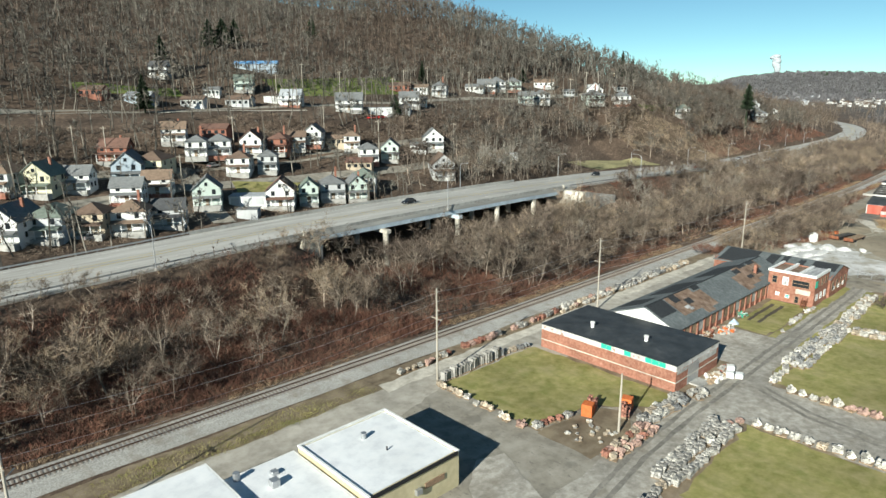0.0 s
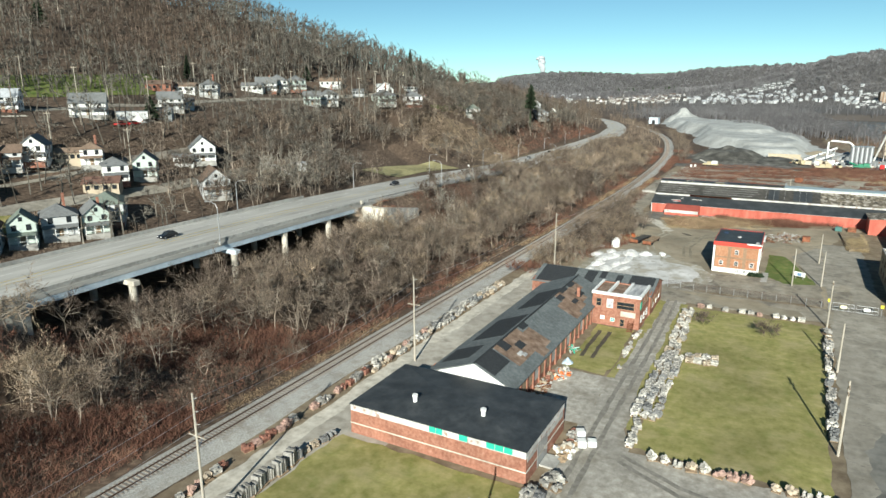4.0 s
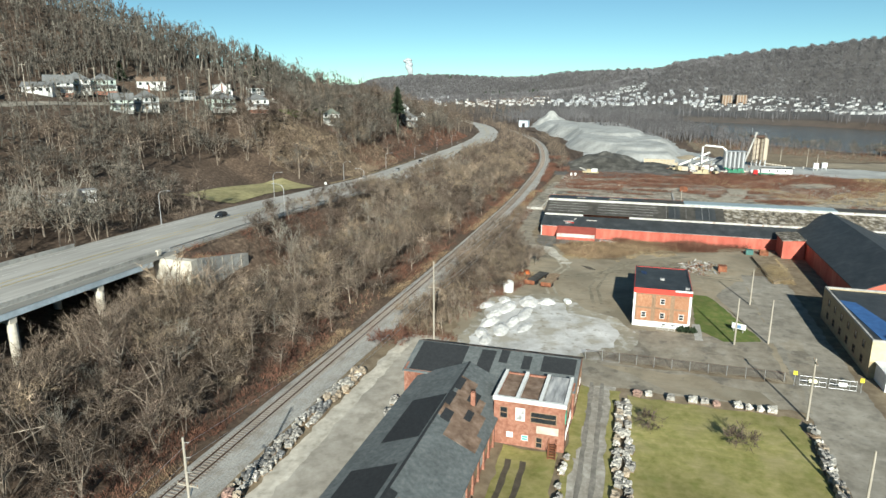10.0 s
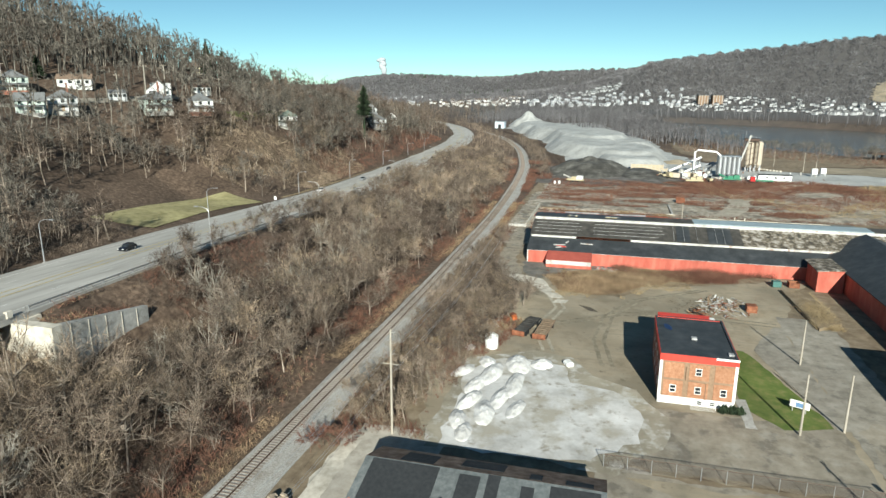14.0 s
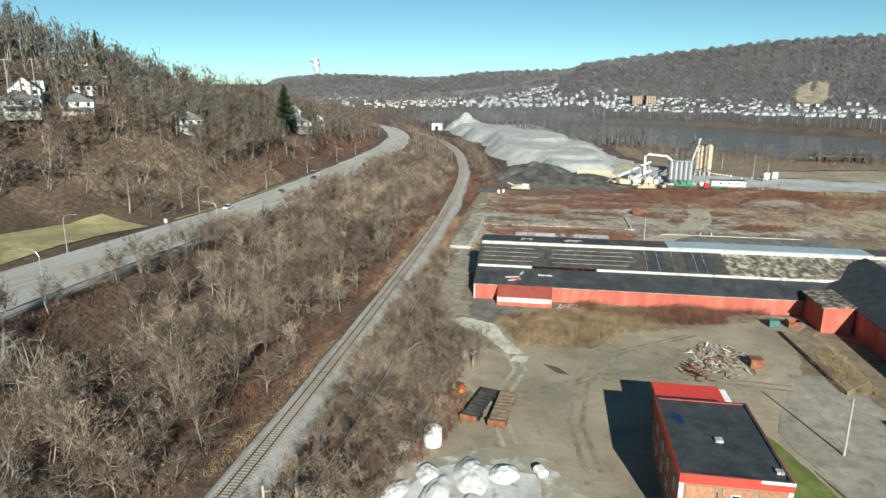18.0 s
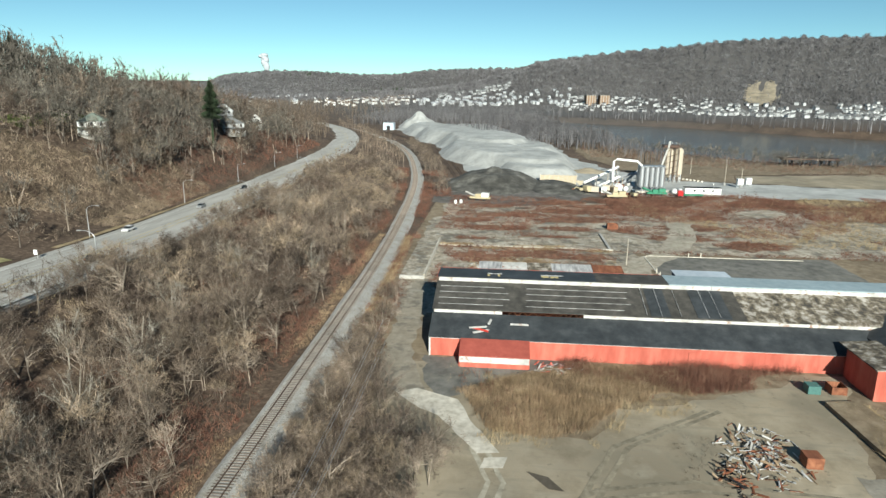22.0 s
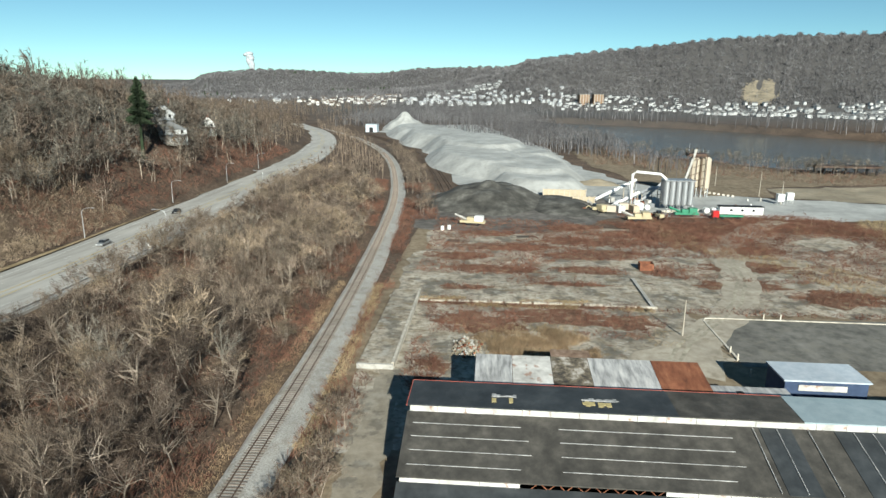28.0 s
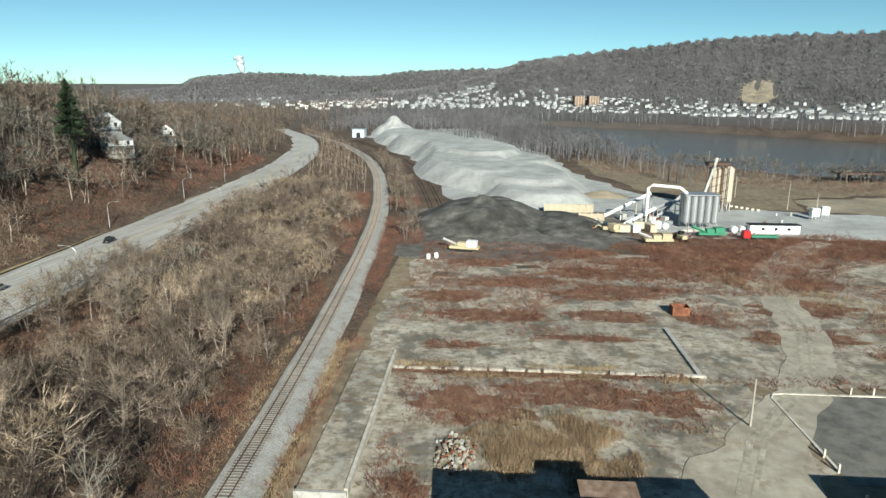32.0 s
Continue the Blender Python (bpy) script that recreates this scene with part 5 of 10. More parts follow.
        tagged(ob, "loose board lying on the mill roof", "board", "boards on the mill roof")


mill()


def east_wing():
    e = empty("mill_wing", pose(0, 0, 0), "dark-roofed red mill wing with a gable", "factory")
    ya, yr, yb, x0, x1 = -98.6, -109.3, -122.0, 146.0, 218.0
    part("wall", box(x0, ya - 0.3, -0.2, 206.0, ya, 5.4), RED_PAINT, e, "dark red side wall")
    part("wall", box(x0, yb, -0.2, x1, yb + 0.3, 5.4), RED_PAINT, e)
    part("gable", extrude_profile([(ya, -0.2), (yb, -0.2), (yb, 5.4), (yr, 10.2), (ya, 5.4)], "x", x0 - 0.3, x0), RED_PAINT, e)
    part("roof_slope", extrude_profile([(ya + 0.5, 5.35), (yr, 10.4), (yr, 10.2), (ya + 0.5, 5.15)], "x", x0 - 0.5, x1), MEMBRANE, e, "black felt roof slope")
    part("roof_slope", extrude_profile([(yb - 0.5, 5.3), (yr, 10.402), (yr, 10.2), (yb - 0.5, 5.1)], "x", x0 - 0.5, x1), MEMBRANE, e)
    part("wing_block", box(194.4, -98.25, -0.2, 203.8, -92.4, 5.4), RED_PAINT, e, "red connecting block")
    part("wing_roof", extrude_profile([(-92.0, 5.45), (-98.2, 5.9), (-98.2, 5.7), (-92.0, 5.25)], "x", 194.0, 206), TATTERED, e)
    d = empty("skip_box", pose(196.5, -84, 0), "teal green steel skip", "skip")
    part("body", box(-1, -1, 0.1, 1, 1, 1.5, bevel=0.05), material("teal steel", [(0.05, 0.13, 0.12), (0.08, 0.19, 0.17)], 2, 0.6, big=0.1), d)
    d = empty("skip_box", pose(197, -88, 0), "rusty open steel skip", "skip")
    bm = box(-1.2, -1.2, 0.1, 1.2, 1.2, 0.25)
    for a in ((-1.2, -1.2, -1.1, 1.2), (1.1, -1.2, 1.2, 1.2), (-1.1, -1.2, 1.1, -1.1), (-1.1, 1.1, 1.1, 1.2)):
        box(a[0], a[1], 0.25, a[2], a[3], 1.4, bm)
    part("body", bm, RUSTED, d)
    k = empty("loading_dock", pose(0, 0, 0), "weedy old concrete loading dock", "dock")
    part("deck", prism([(165, -85.5), (170, -91), (193, -89.5), (192, -84)], 0, 0.7), SOIL, k)


east_wing()


def yellow_building():
    e = empty("yellow_building", pose(0, 0, 0), "two-storey tan brick building with a blue roof tarp", "building")
    tan = material("tan stained block", [(0.30, 0.24, 0.15), (0.42, 0.34, 0.21)], 1.2, 0.85, 0.1, 5, big=0.15)
    x0, x1, ya, yb = 110, 142, -104, -91
    walls(e, x0, ya, x1, yb, 0, 6.6, tan)
    part("front_paint", box(x0 - 0.05, ya, 3.0, x0, yb, 6.6), CREAM, e, "cream front wall")
    part("roof", box(x0 + 0.3, ya + 0.3, 6.1, x1 - 0.3, yb - 0.3, 6.4), MEMBRANE, e)
    part("tarp", prism([(112, -93), (134, -91.8), (133, -94.6), (120, -97), (113, -96)], 6.41, 6.47), material("blue tarp", [(0.03, 0.08, 0.22), (0.06, 0.16, 0.38)], 0.8, 0.5, 0.2, 2, big=0.15), e, "crumpled blue tarp")
    for a in ((x0, ya, x0 + 0.35, yb), (x1 - 0.35, ya, x1, yb), (x0 + 0.35, yb - 0.35, x1 - 0.35, yb)):
        part("parapet", box(a[0], a[1], 6.602, a[2], a[3], 6.95), CONC, e)
    for i in range(6):
        window(e, "+y", 114 + i * 4.6, 4.0, 1.4, 1.5, yb, BRICK_BROWN)
        window(e, "+y", 114 + i * 4.6, 1.2, 1.4, 1.5, yb, BRICK_BROWN)
    part("rooftop_unit", box(111.5, -95.5, 6.4, 112.6, -94.2, 7.3, bevel=0.05), STEEL, e)
    s = empty("white_shed", pose(0, 0, 0), "low white flat-roofed shed before the tan building", "shed")
    part("body", box(104.5, -100, 0, 109.8, -92, 3.0), WHITE, s)
    part("roof", box(104.3, -100.2, 3.0, 109.95, -91.8, 3.2), WHITE_ROOF, s)


yellow_building()


def back_sheds():
    e = empty("tin_shed", pose(0, 0, 0), "row of streaked sheet-metal roofs behind the mill", "shed")
    part("front_wall", box(232.6, -60.4, 0, 232.9, -28.0, 7.2), RUSTED, e)
    part("back_wall", box(240.2, -60.4, 0, 240.5, -28.0, 8.2), RUSTED, e)
    part("end_wall", box(232.9, -28.3, 0, 240.2, -28.0, 7.3), RUSTED, e)
    for a, b, m, lb in ((-33.2, -27.8, TIN, "grey streaked roof sheet"), (-38.9, -33.2, TIN_WHITE, "rust-streaked whitish roof sheet"), (-44.4, -38.9, TATTERED, "roof sheet with holes"), (-53.6, -44.4, TIN, "grey streaked roof sheet"), (-60.5, -53.6, RUSTED, "rust-brown roof sheet")):
        part("roof_sheet", extrude_profile([(232.2, 7.25), (240.8, 8.3), (240.8, 8.15), (232.2, 7.1)], "y", a + 0.03, b - 0.03), m, e, lb)
    part("eave_edge", box(232.02, -60.5, 6.95, 232.19, -27.8, 7.28), RUSTED, e)
    f = empty("tin_shed", pose(0, 0, 0), "lower shed with a pale patched roof", "shed")
    part("body", box(232.8, -71.4, 0, 236.6, -60.6, 6.4), RUSTED, f)
    part("roof_sheet", box(232.4, -71.6, 6.4, 236.9, -60.55, 6.6), TIN, f)
    part("hole", box(234.2, -65.2, 6.601, 235.4, -64.2, 6.62), BLACK, f)
    g = empty("brown_hut", pose(0, 0, 0), "small hut with a ragged brown roof", "hut")
    part("body", box(243.6, -45.4, 0, 247.6, -39.8, 6.0), RUSTED, g)
    part("roof", extrude_profile([(243.2, 6.0), (247.9, 6.35), (247.9, 6.5), (243.2, 6.15)], "y", -45.7, -39.5), BARE_ROOF, g)
    h = empty("blue_building", pose(0, 0, 0), "small dark blue flat-roofed building", "building")
    blue = material("dark blue wall", [(0.03, 0.05, 0.10), (0.05, 0.08, 0.15)], 1, 0.7, big=0.1)
    part("body", box(242.2, -86.0, 0, 248.4, -74.0, 5.4), blue, h)
    part("roof", box(241.9, -86.3, 5.4, 248.7, -73.7, 5.65), material("pale blue-white roof", [(0.38, 0.45, 0.52), (0.55, 0.60, 0.65)], 0.7, 0.6, big=0.12), h)
    part("window_band", box(242.1, -83, 3.9, 242.198, -76, 4.8), TIN_WHITE, h)


back_sheds()


# remains beyond the mill
def works_remains():
    p = empty("loading_platform", pose(0, 0, 0), "raised concrete loading platform beside the track", "platform")
    part("deck", box(252.2, -13.0, 0, 294, -7.2, 0.9), SLAB, p)
    part("edge_wall", box(252.0, -13.5, 0, 294, -13.01, 1.25), CONC_PALE, p)
    part("end_wall", box(251.5, -13.4, 0, 251.98, -7.0, 0.95), CONC, p)
    k = empty("foundation_wall", pose(0, 0, 0), "broken pale foundation kerb of a vanished hall", "foundation")
    r = random.Random(3)
    y = -13.0
    while y > -66:
        w = r.uniform(2.5, 5)
        part("kerb_stone", box(288.6, y - w + r.uniform(0.1, 0.8), 0, 289.3, y, r.uniform(0.25, 0.6)), CONC_PALE, k)
        y -= w
    part("kerb_stone", box(288.8, -66.4, 0, 311, -65.6, 0.45), CONC, k)
    lot = empty("parking_kerb", pose(0, 0, 0), "pale kerb and posts round the old parking lot", "kerb")
    part("kerb", box(262, -75.0, 0, 282, -74.6, 0.22), CONC_PALE, lot)
    part("kerb", box(283.4, -120, 0, 283.8, -77.5, 0.22), CONC_PALE, lot)
    part("kerb", tube([(282, -74.8, 0.1), (283.2, -75.4, 0.1), (283.6, -77.5, 0.1)], 0.15, 6), CONC_PALE, lot)
    for x, y in ((261.5, -74.7), (265.0, -74.6), (284, -88), (284, -91.5), (255, -74.5)):
        part("post", box(x, y, 0, x + 0.25, y + 0.25, 1.3), CONC_PALE, lot)
    b = empty("steel_bin", pose(321, -71.5, 0), "rust-red open steel bin", "bin")
    bm = box(-1.4, -1.8, 0.1, 1.4, 1.8, 0.25)
    for a in ((-1.4, -1.8, -1.3, 1.8), (1.3, -1.8, 1.4, 1.8), (-1.3, -1.8, 1.3, -1.7), (-1.3, 1.7, 1.3, 1.8)):
        box(a[0], a[1], 0.25, a[2], a[3], 2.0, bm)
    part("body", bm, RUSTED, b)
    for i in range(2):
        s = part("white_marker", box(-0.4, -0.5, 0, 0.4, 0.5, 1.6, bevel=0.05), WHITE)
        s.matrix_world = pose(363 + 1.5 * i, -13 - 2.2 * i, 0, 0, 0, 20 + 30 * i)
        tagged(s, "small white upright marker box on the slabs", "marker box", "marker boxes")
    # scrap heap of pale rubble
    heap("rubble_heap", 262, -25.5, 4.6, 2.6, 210, (CONC, SLAB, RUSTED, SLAB), "ragged heap of broken grey concrete rubble", 11, size=0.6)
    heap("scrap_heap", 176, -69, 7, 5, 220, (TIN, WOOD, TIN_WHITE, RUSTED, CONC), "sprawling heap of scrap metal and timber", 12, long=True)
    heap("scrap_heap", 170, -63, 5, 2, 70, (WOOD, RUSTED, BLACK), "low heap of dark scrap", 13, long=True)
    heap("scrap_heap", 200.5, -42.5, 2.0, 4.0, 40, (TIN_WHITE, TIN, RED_PAINT), "boards and sheets fallen before the mill", 14, long=True)
    heap("scrap_heap", 152, -20.5, 3.0, 2.0, 36, (WOOD, RUSTED, CONC), "old timber and scrap", 15, long=True)
    q = empty("steel_bin", pose(174.5, -74.3, 0), "rust-red steel tank by the scrap", "bin")
    part("body", box(-1.1, -1.1, 0, 1.1, 1.1, 1.6, bevel=0.06), RUSTED, q)


def heap(name, x, y, rx, ry, n, mats, label, seed, long=False, size=1.0):
    """A heap of loose pieces, one mesh a material."""
    r = random.Random(seed)
    e = empty(name, pose(x, y, 0), label, "heap")
    for m in mats:
        bm = bmesh.new()
        for _ in range(n // len(mats)):
            a, d = r.uniform(0, 6.283), math.sqrt(r.random()) * r.choice((0.6, 1.0, 1.2))
            px, py = math.cos(a) * d * rx, math.sin(a) * d * ry
            top = 0.25 + (0.6 if long else 1.0) * max(0.0, 1 - d)
            s = (r.uniform(0.6, 2.2), r.uniform(0.08, 0.35), 0.06) if long else tuple(size * r.uniform(0.3, 0.9) for _ in range(3))
            t = pose(px, py, r.uniform(0.1, top), r.uniform(-30, 30), r.uniform(-30, 30), r.uniform(0, 360))
            geo = bmesh.ops.create_cube(bm, size=1.0)["verts"]
            for v in geo:
                v.co = t @ Vector((v.co.x * s[0] * r.uniform(0.8, 1.2), v.co.y * s[1], v.co.z * s[2]))
        tagged(part("debris", bm, m, e), kind="stuff")


works_remains()

# tank, old flat wagons, sign, salt heap
def lot_things():
    t = empty("water_tank", pose(139.2, -22.3, 0), "white upright plastic tank", "tank")
    part("body", tube([(0, 0, 0), (0, 0, 2.5), (0, 0, 2.85), (0, 0, 2.95)], [1.25, 1.25, 0.7, 0.3], 20), WHITE, t)
    for z in (0.6, 1.2, 1.8):
        part("rib", tube([(0, 0, z), (0, 0, z + 0.08)], 1.28, 20), WHITE, t)
    for x, y, a, m in ((150.3, -27.6, -13, BLACK), (149.6, -31.2, -6, BARE_ROOF)):
        w = empty("flat_trailer", pose(x, y, 0, 0, 0, a), "derelict flat trailer with a dark deck" if m is BLACK else "derelict flat trailer with a rusty orange end", "trailer")
        part("deck", box(-5, -1.3, 0.9, 5, 1.3, 1.15), m, w)
        for i in range(9):
            part("plank", box(-4.9 + i * 1.1, -1.25, 1.15, -3.95 + i * 1.1, 1.25, 1.2 + 0.03 * (i % 2)), WOOD if m is not BLACK else FELT, w)
        for s in (-0.8, 0.8):
            part("beam", box(-4.8, s - 0.12, 0.5, 4.8, s + 0.12, 0.9), RUSTED, w)
        part("end_plate", box(-5.25, -1.3, 0.5, -5.01, 1.3, 1.5), RUSTED, w)
        for px in (-3.4, -2.3, 3.2):
            for py in (-1.05, 1.05):
                part("wheel", tube([(px, py - 0.15, 0.48), (px, py + 0.15, 0.48)], 0.48, 14), BLACK, w)
    r = random.Random(8)
    for i in range(5):
        ob = part("rusty_box", box(-0.6, -0.5, 0, 0.6, 0.5, 0.8, bevel=0.04), ORANGE if i < 2 else RUSTED)
        ob.matrix_world = pose(154 + r.uniform(-2, 3), -22.5 + r.uniform(-2, 2), 0.03, 0, 0, r.uniform(0, 90))
        tagged(ob, "small rusty steel box in the weeds", "box", "rusty boxes")
    # heaps of white salt
    for i, (x, y, rx, ry, h) in enumerate(((127.5, -19.5, 3.2, 1.5, 0.6), (132, -23, 2.6, 1.6, 0.8), (132.5, -28.5, 4.2, 2.4, 1.1), (133.6, -32.6, 2.4, 2.0, 0.8), (127.5, -24.5, 5.0, 1.8, 0.9), (122.7, -22.8, 4.0, 1.5, 0.8), (117, -23, 3.6, 1.5, 0.9), (110.6, -22.6, 3.4, 1.3, 0.7), (113.6, -26, 4.4, 1.6, 0.7), (107.3, -24.2, 2.8, 1.4, 0.6), (124.5, -29, 5.2, 1.5, 0.7), (119, -27.5, 4.4, 1.4, 0.6), (116, -30.5, 3.6, 1.2, 0.4), (138, -18.5, 1.6, 1.0, 0.4), (145, -19.5, 1.8, 1.2, 0.5))):
        ob = tagged(mound("salt_mound", 0, 0, rx, ry, h, SALT_LUMP, 30 + i, 14, 40, 0.06, 1.9), "low lumpy ridge of white salt", "salt mound", "salt mounds")
        ob.matrix_world = pose(x, y, 0.03, 0, 0, -18 + (i * 29) % 34)
    ob = part("white_bag", box(-1, -0.7, 0, 1, 0.7, 0.9, bevel=0.25), WHITE)
    ob.matrix_world = pose(134.4, -37.2, 0.05, 0, 0, 30)
    tagged(ob, "crumpled white sack by the salt", "sack")
    s = empty("lawn_sign", pose(126.4, -72.6, 0, 0, 0, -25), "low white and blue sign on the house lawn", "sign")
    part("board", box(-0.15, -1.4, 0.7, 0.15, 1.4, 1.9, bevel=0.12), WHITE, s)
    part("blue_mark", box(-0.17, -0.5, 0.95, -0.152, 0.5, 1.65), material("blue sign paint", [(0.12, 0.22, 0.38), (0.16, 0.27, 0.44)], 2, 0.6, big=0), s)
    for y in (-0.9, 0.9):
        part("leg", box(-0.06, y - 0.06, 0, 0.06, y + 0.06, 0.7), CONC, s)
    # chain fence
    f = empty("chain_fence", pose(0, 0, 0), "rusty chain-link fence along the lane", "fence")
    y = -44.0
    while y > -78:
        part("post", tube([(103.6, y, 0), (103.6, y, 1.9)], 0.05, 6), STEEL, f)
        y -= 3.0
    wire = bmesh.new()
    for z in [0.12 * k for k in range(1, 16)]:
        box(103.59, -77.5, z, 103.61, -44, z + 0.012, wire)
    part("wire_mesh", wire, RUST, f)
    part("top_rail", tube([(103.6, -44, 1.88), (103.6, -77.5, 1.88)], 0.03, 6), RUST, f)
    for i, (y, m) in enumerate(((-79.2, STEEL), (-83.6, STEEL))):
        g = empty("yard_gate", pose(103.2, y, 0), "steel mesh yard gate with a pale sign", "gate")
        for z in (0.2, 1.0, 1.8):
            part("bar", tube([(0, 0, z), (0, -4.0, z)], 0.04, 6), STEEL, g)
        for k in (0, 1, 2, 3, 4):
            part("upright", tube([(0, -k * 1.0, 0.1), (0, -k * 1.0, 1.85)], 0.03, 6), STEEL, g)
        part("sign", box(-0.05, -2.6, 0.7, -0.02, -1.4, 1.4), material("pale yellow sign", [(0.7, 0.68, 0.42), (0.75, 0.73, 0.5)], 2, 0.6, big=0) if i == 0 else WHITE, g)
    for x, y in ((103.0, -78.4), (103.0, -88.2)):
        m = empty("marker_post", pose(x, y, 0), "post with a yellow sign by the gate", "sign")
        part("post", tube([(0, 0, 0), (0, 0, 2.6)], 0.05, 6), STEEL, m)
        part("sign", box(-0.06, -0.3, 1.9, -0.02, 0.3, 2.6), material("yellow sign paint", [(0.72, 0.60, 0.04), (0.80, 0.68, 0.06)], 2, 0.5, big=0), m)


def mound(name, x, y, rx, ry, h, mat, seed, rings=10, sides=28, rough=0.16, peak=1.0):
    """A lumpy heap that rests on the ground."""
    r = random.Random(seed)
    ph = [r.uniform(0, 6.283) for _ in range(6)]
    bm = bmesh.new()
    top = bm.verts.new((x, y, h))
    last = None
    for i in range(1, rings + 1):
        t = i / rings
        ring = []
        for k in range(sides):
            a = 2 * math.pi * k / sides
            w = 1 + rough * (math.sin(2 * a + ph[0]) + 0.6 * math.sin(5 * a + ph[1]) + 0.35 * math.sin(9 * a + ph[2] + 4 * t))
            z = h * (max(0.0, 1 - t ** peak) * (1 + 0.12 * math.sin(7 * a + ph[3] + 6 * t) * t + 0.1 * math.sin(11 * t + ph[4])))
            ring.append(bm.verts.new((x + math.cos(a) * rx * t * w, y + math.sin(a) * ry * t * w, max(z, -0.05) if i < rings else -0.05)))
        for k in range(sides):
            j = (k + 1) % sides
            bm.faces.new([top, ring[k], ring[j]] if last is None else [last[k], ring[k], ring[j], last[j]])
        last = ring
    bmesh.ops.recalc_face_normals(bm, faces=bm.faces[:])
    for f in bm.faces:
        f.smooth = True
    return part(name, bm, mat)


lot_things()
# ---- highway bridge, lamps, guardrails ----
def bridge():
    b = empty("highway_bridge", pose(0, 0, 0), "steel girder highway bridge on concrete piers", "bridge")
    for f, m, lb in ((0.0, STEEL_BLUE, "pale blue outer girder"), (0.33, RUST, ""), (0.66, RUST, ""), (0.985, STEEL_BLUE, "")):
        me = ribbon(-2, 96, 4, lambda x: road_y(x) + f * ROAD_W + 0.05, lambda x: road_y(x) + f * ROAD_W + 0.4, lambda x: road_z(x) - 0.9, 1.1, 2)
        me.materials.append(m)
        g = new("girder", me)
        g.parent = b
        if lb:
            g["label"] = lb
    for x in (17.0, 43.0, 62.0, 80.0):
        y0, z = float(road_y(x)), float(road_z(x))
        part("pier_cap", box(x - 0.7, y0 - (2.6 if x in (43.0, 17.0) else -0.2), z - 3.0, x + 0.7, y0 + ROAD_W, z - 2.02, bevel=0.08), CONC_PALE if x != 43.0 else STEEL_BLUE, b)
        for f in (0.03, 0.5, 0.95):
            y = y0 + f * ROAD_W - (2.0 if f < 0.1 and x in (43.0, 17.0) else 0)
            part("pier_column", tube([(x, y, float(land(x, y)) - 1), (x, y, z - 3.0)], 0.75, 14), CONC_PALE, b)
    for x0, x1 in ((-7, -2.2), (96.2, 101)):
        y0, z = float(road_y(x0)), float(road_z(x0))
        part("abutment", box(x0, y0 - 0.4, 1, x1, y0 + ROAD_W + 0.4, z - 1.0), CONC_PALE, b, "pale weathered concrete abutment")
    top = float(road_z(98)) - 0.5
    part("abutment_end", prism([(95.4, 34.2), (97.2, 34.2), (97.2, 41.6), (95.4, 41.6)], 1.0, top), CONC_PALE, b, "pale weathered concrete abutment")
    me = extrude_profile([(97.22, 1.0), (115.0, 1.0), (115.0, top - 3.0), (97.22, top)], "y", 34.2, 35.1)
    part("wing_wall", me, CONC, b, "stained grey concrete wing wall")
    for k in range(5):
        part("wall_rib", box(98.6 + k * 3.4, 34.12, 1.0, 98.75 + k * 3.4, 34.19, top - 0.4 - k * 0.57), CONC_PALE, b)
    part("wing_wall", prism([(-7, 37.4), (-2.2, 37.7), (-2.2, 38.6), (-7, 38.2)], 2.0, 14.0), CONC_PALE, b)
    for off, nm in ((0.12, "parapet"), (ROAD_W - 0.42, "parapet")):
        me = ribbon(-24, 98, 4, lambda x: road_y(x) + off, lambda x: road_y(x) + off + 0.3, lambda x: road_z(x) + 0.8, 0.8, 2)
        me.materials.append(CONC)
        new(nm, me).parent = b
    for x0 in (-6, 96):
        s = float(road_y(x0))
        part("end_post", box(x0 - 0.5, s - 0.2, float(road_z(x0)), x0 + 0.5, s + 0.5, float(road_z(x0)) + 1.1, bevel=0.05), CONC_PALE, b)


bridge()


def guardrail(side, x0, x1):
    g = empty("guardrail", pose(0, 0, 0), "galvanised steel guardrail on posts along the highway", "guardrail", "highway guardrails")
    y = lambda x: road_y(x) + (0.35 if side < 0 else ROAD_W - 0.4)
    me = ribbon(x0, x1, 4, y, lambda x: y(x) + 0.06, lambda x: road_z(x) + 0.75, 0.32, 2)
    me.materials.append(STEEL)
    new("beam", me).parent = g
    post = raw_mesh("post", *box_arrays(0.14, 0.12, 0.75))
    post.materials.append(STEEL)
    x = x0
    while x < x1:
        o = new("post", post)
        o.parent = g
        o.location = (x, float(y(x)) + 0.12, float(road_z(x)))
        x += 4.0


def box_arrays(sx, sy, sz):
    co = np.array([(x, y, z) for z in (0, sz) for y in (-sy / 2, sy / 2) for x in (-sx / 2, sx / 2)])
    return co, np.array([(0, 2, 3, 1), (4, 5, 7, 6), (0, 1, 5, 4), (2, 6, 7, 3), (0, 4, 6, 2), (1, 3, 7, 5)]), False


guardrail(-1, -140, -24)
guardrail(-1, 100, 460)
guardrail(1, -140, -24)


def street_lamp_kind():
    e = empty("street_lamp", pose(0, 0, -100), "tall grey steel highway lamp with a curved arm", "street lamp", "highway lamps")
    part("base", box(-0.25, -0.25, 0, 0.25, 0.25, 0.5, bevel=0.04), CONC, e)
    part("pole", tube([(0, 0, 0.5), (0, 0, 8.2)], [0.13, 0.08], 8), STEEL, e)
    part("arm", tube([(0, 0, 8.2), (0, -0.5, 8.9), (0, -1.6, 9.3), (0, -2.8, 9.35)], [0.075, 0.06, 0.05, 0.045], 6), STEEL, e)
    part("lamp_head", box(-0.16, -3.7, 9.25, 0.16, -2.8, 9.45, bevel=0.05), STEEL, e)
    return e


lamp = street_lamp_kind()
first = True
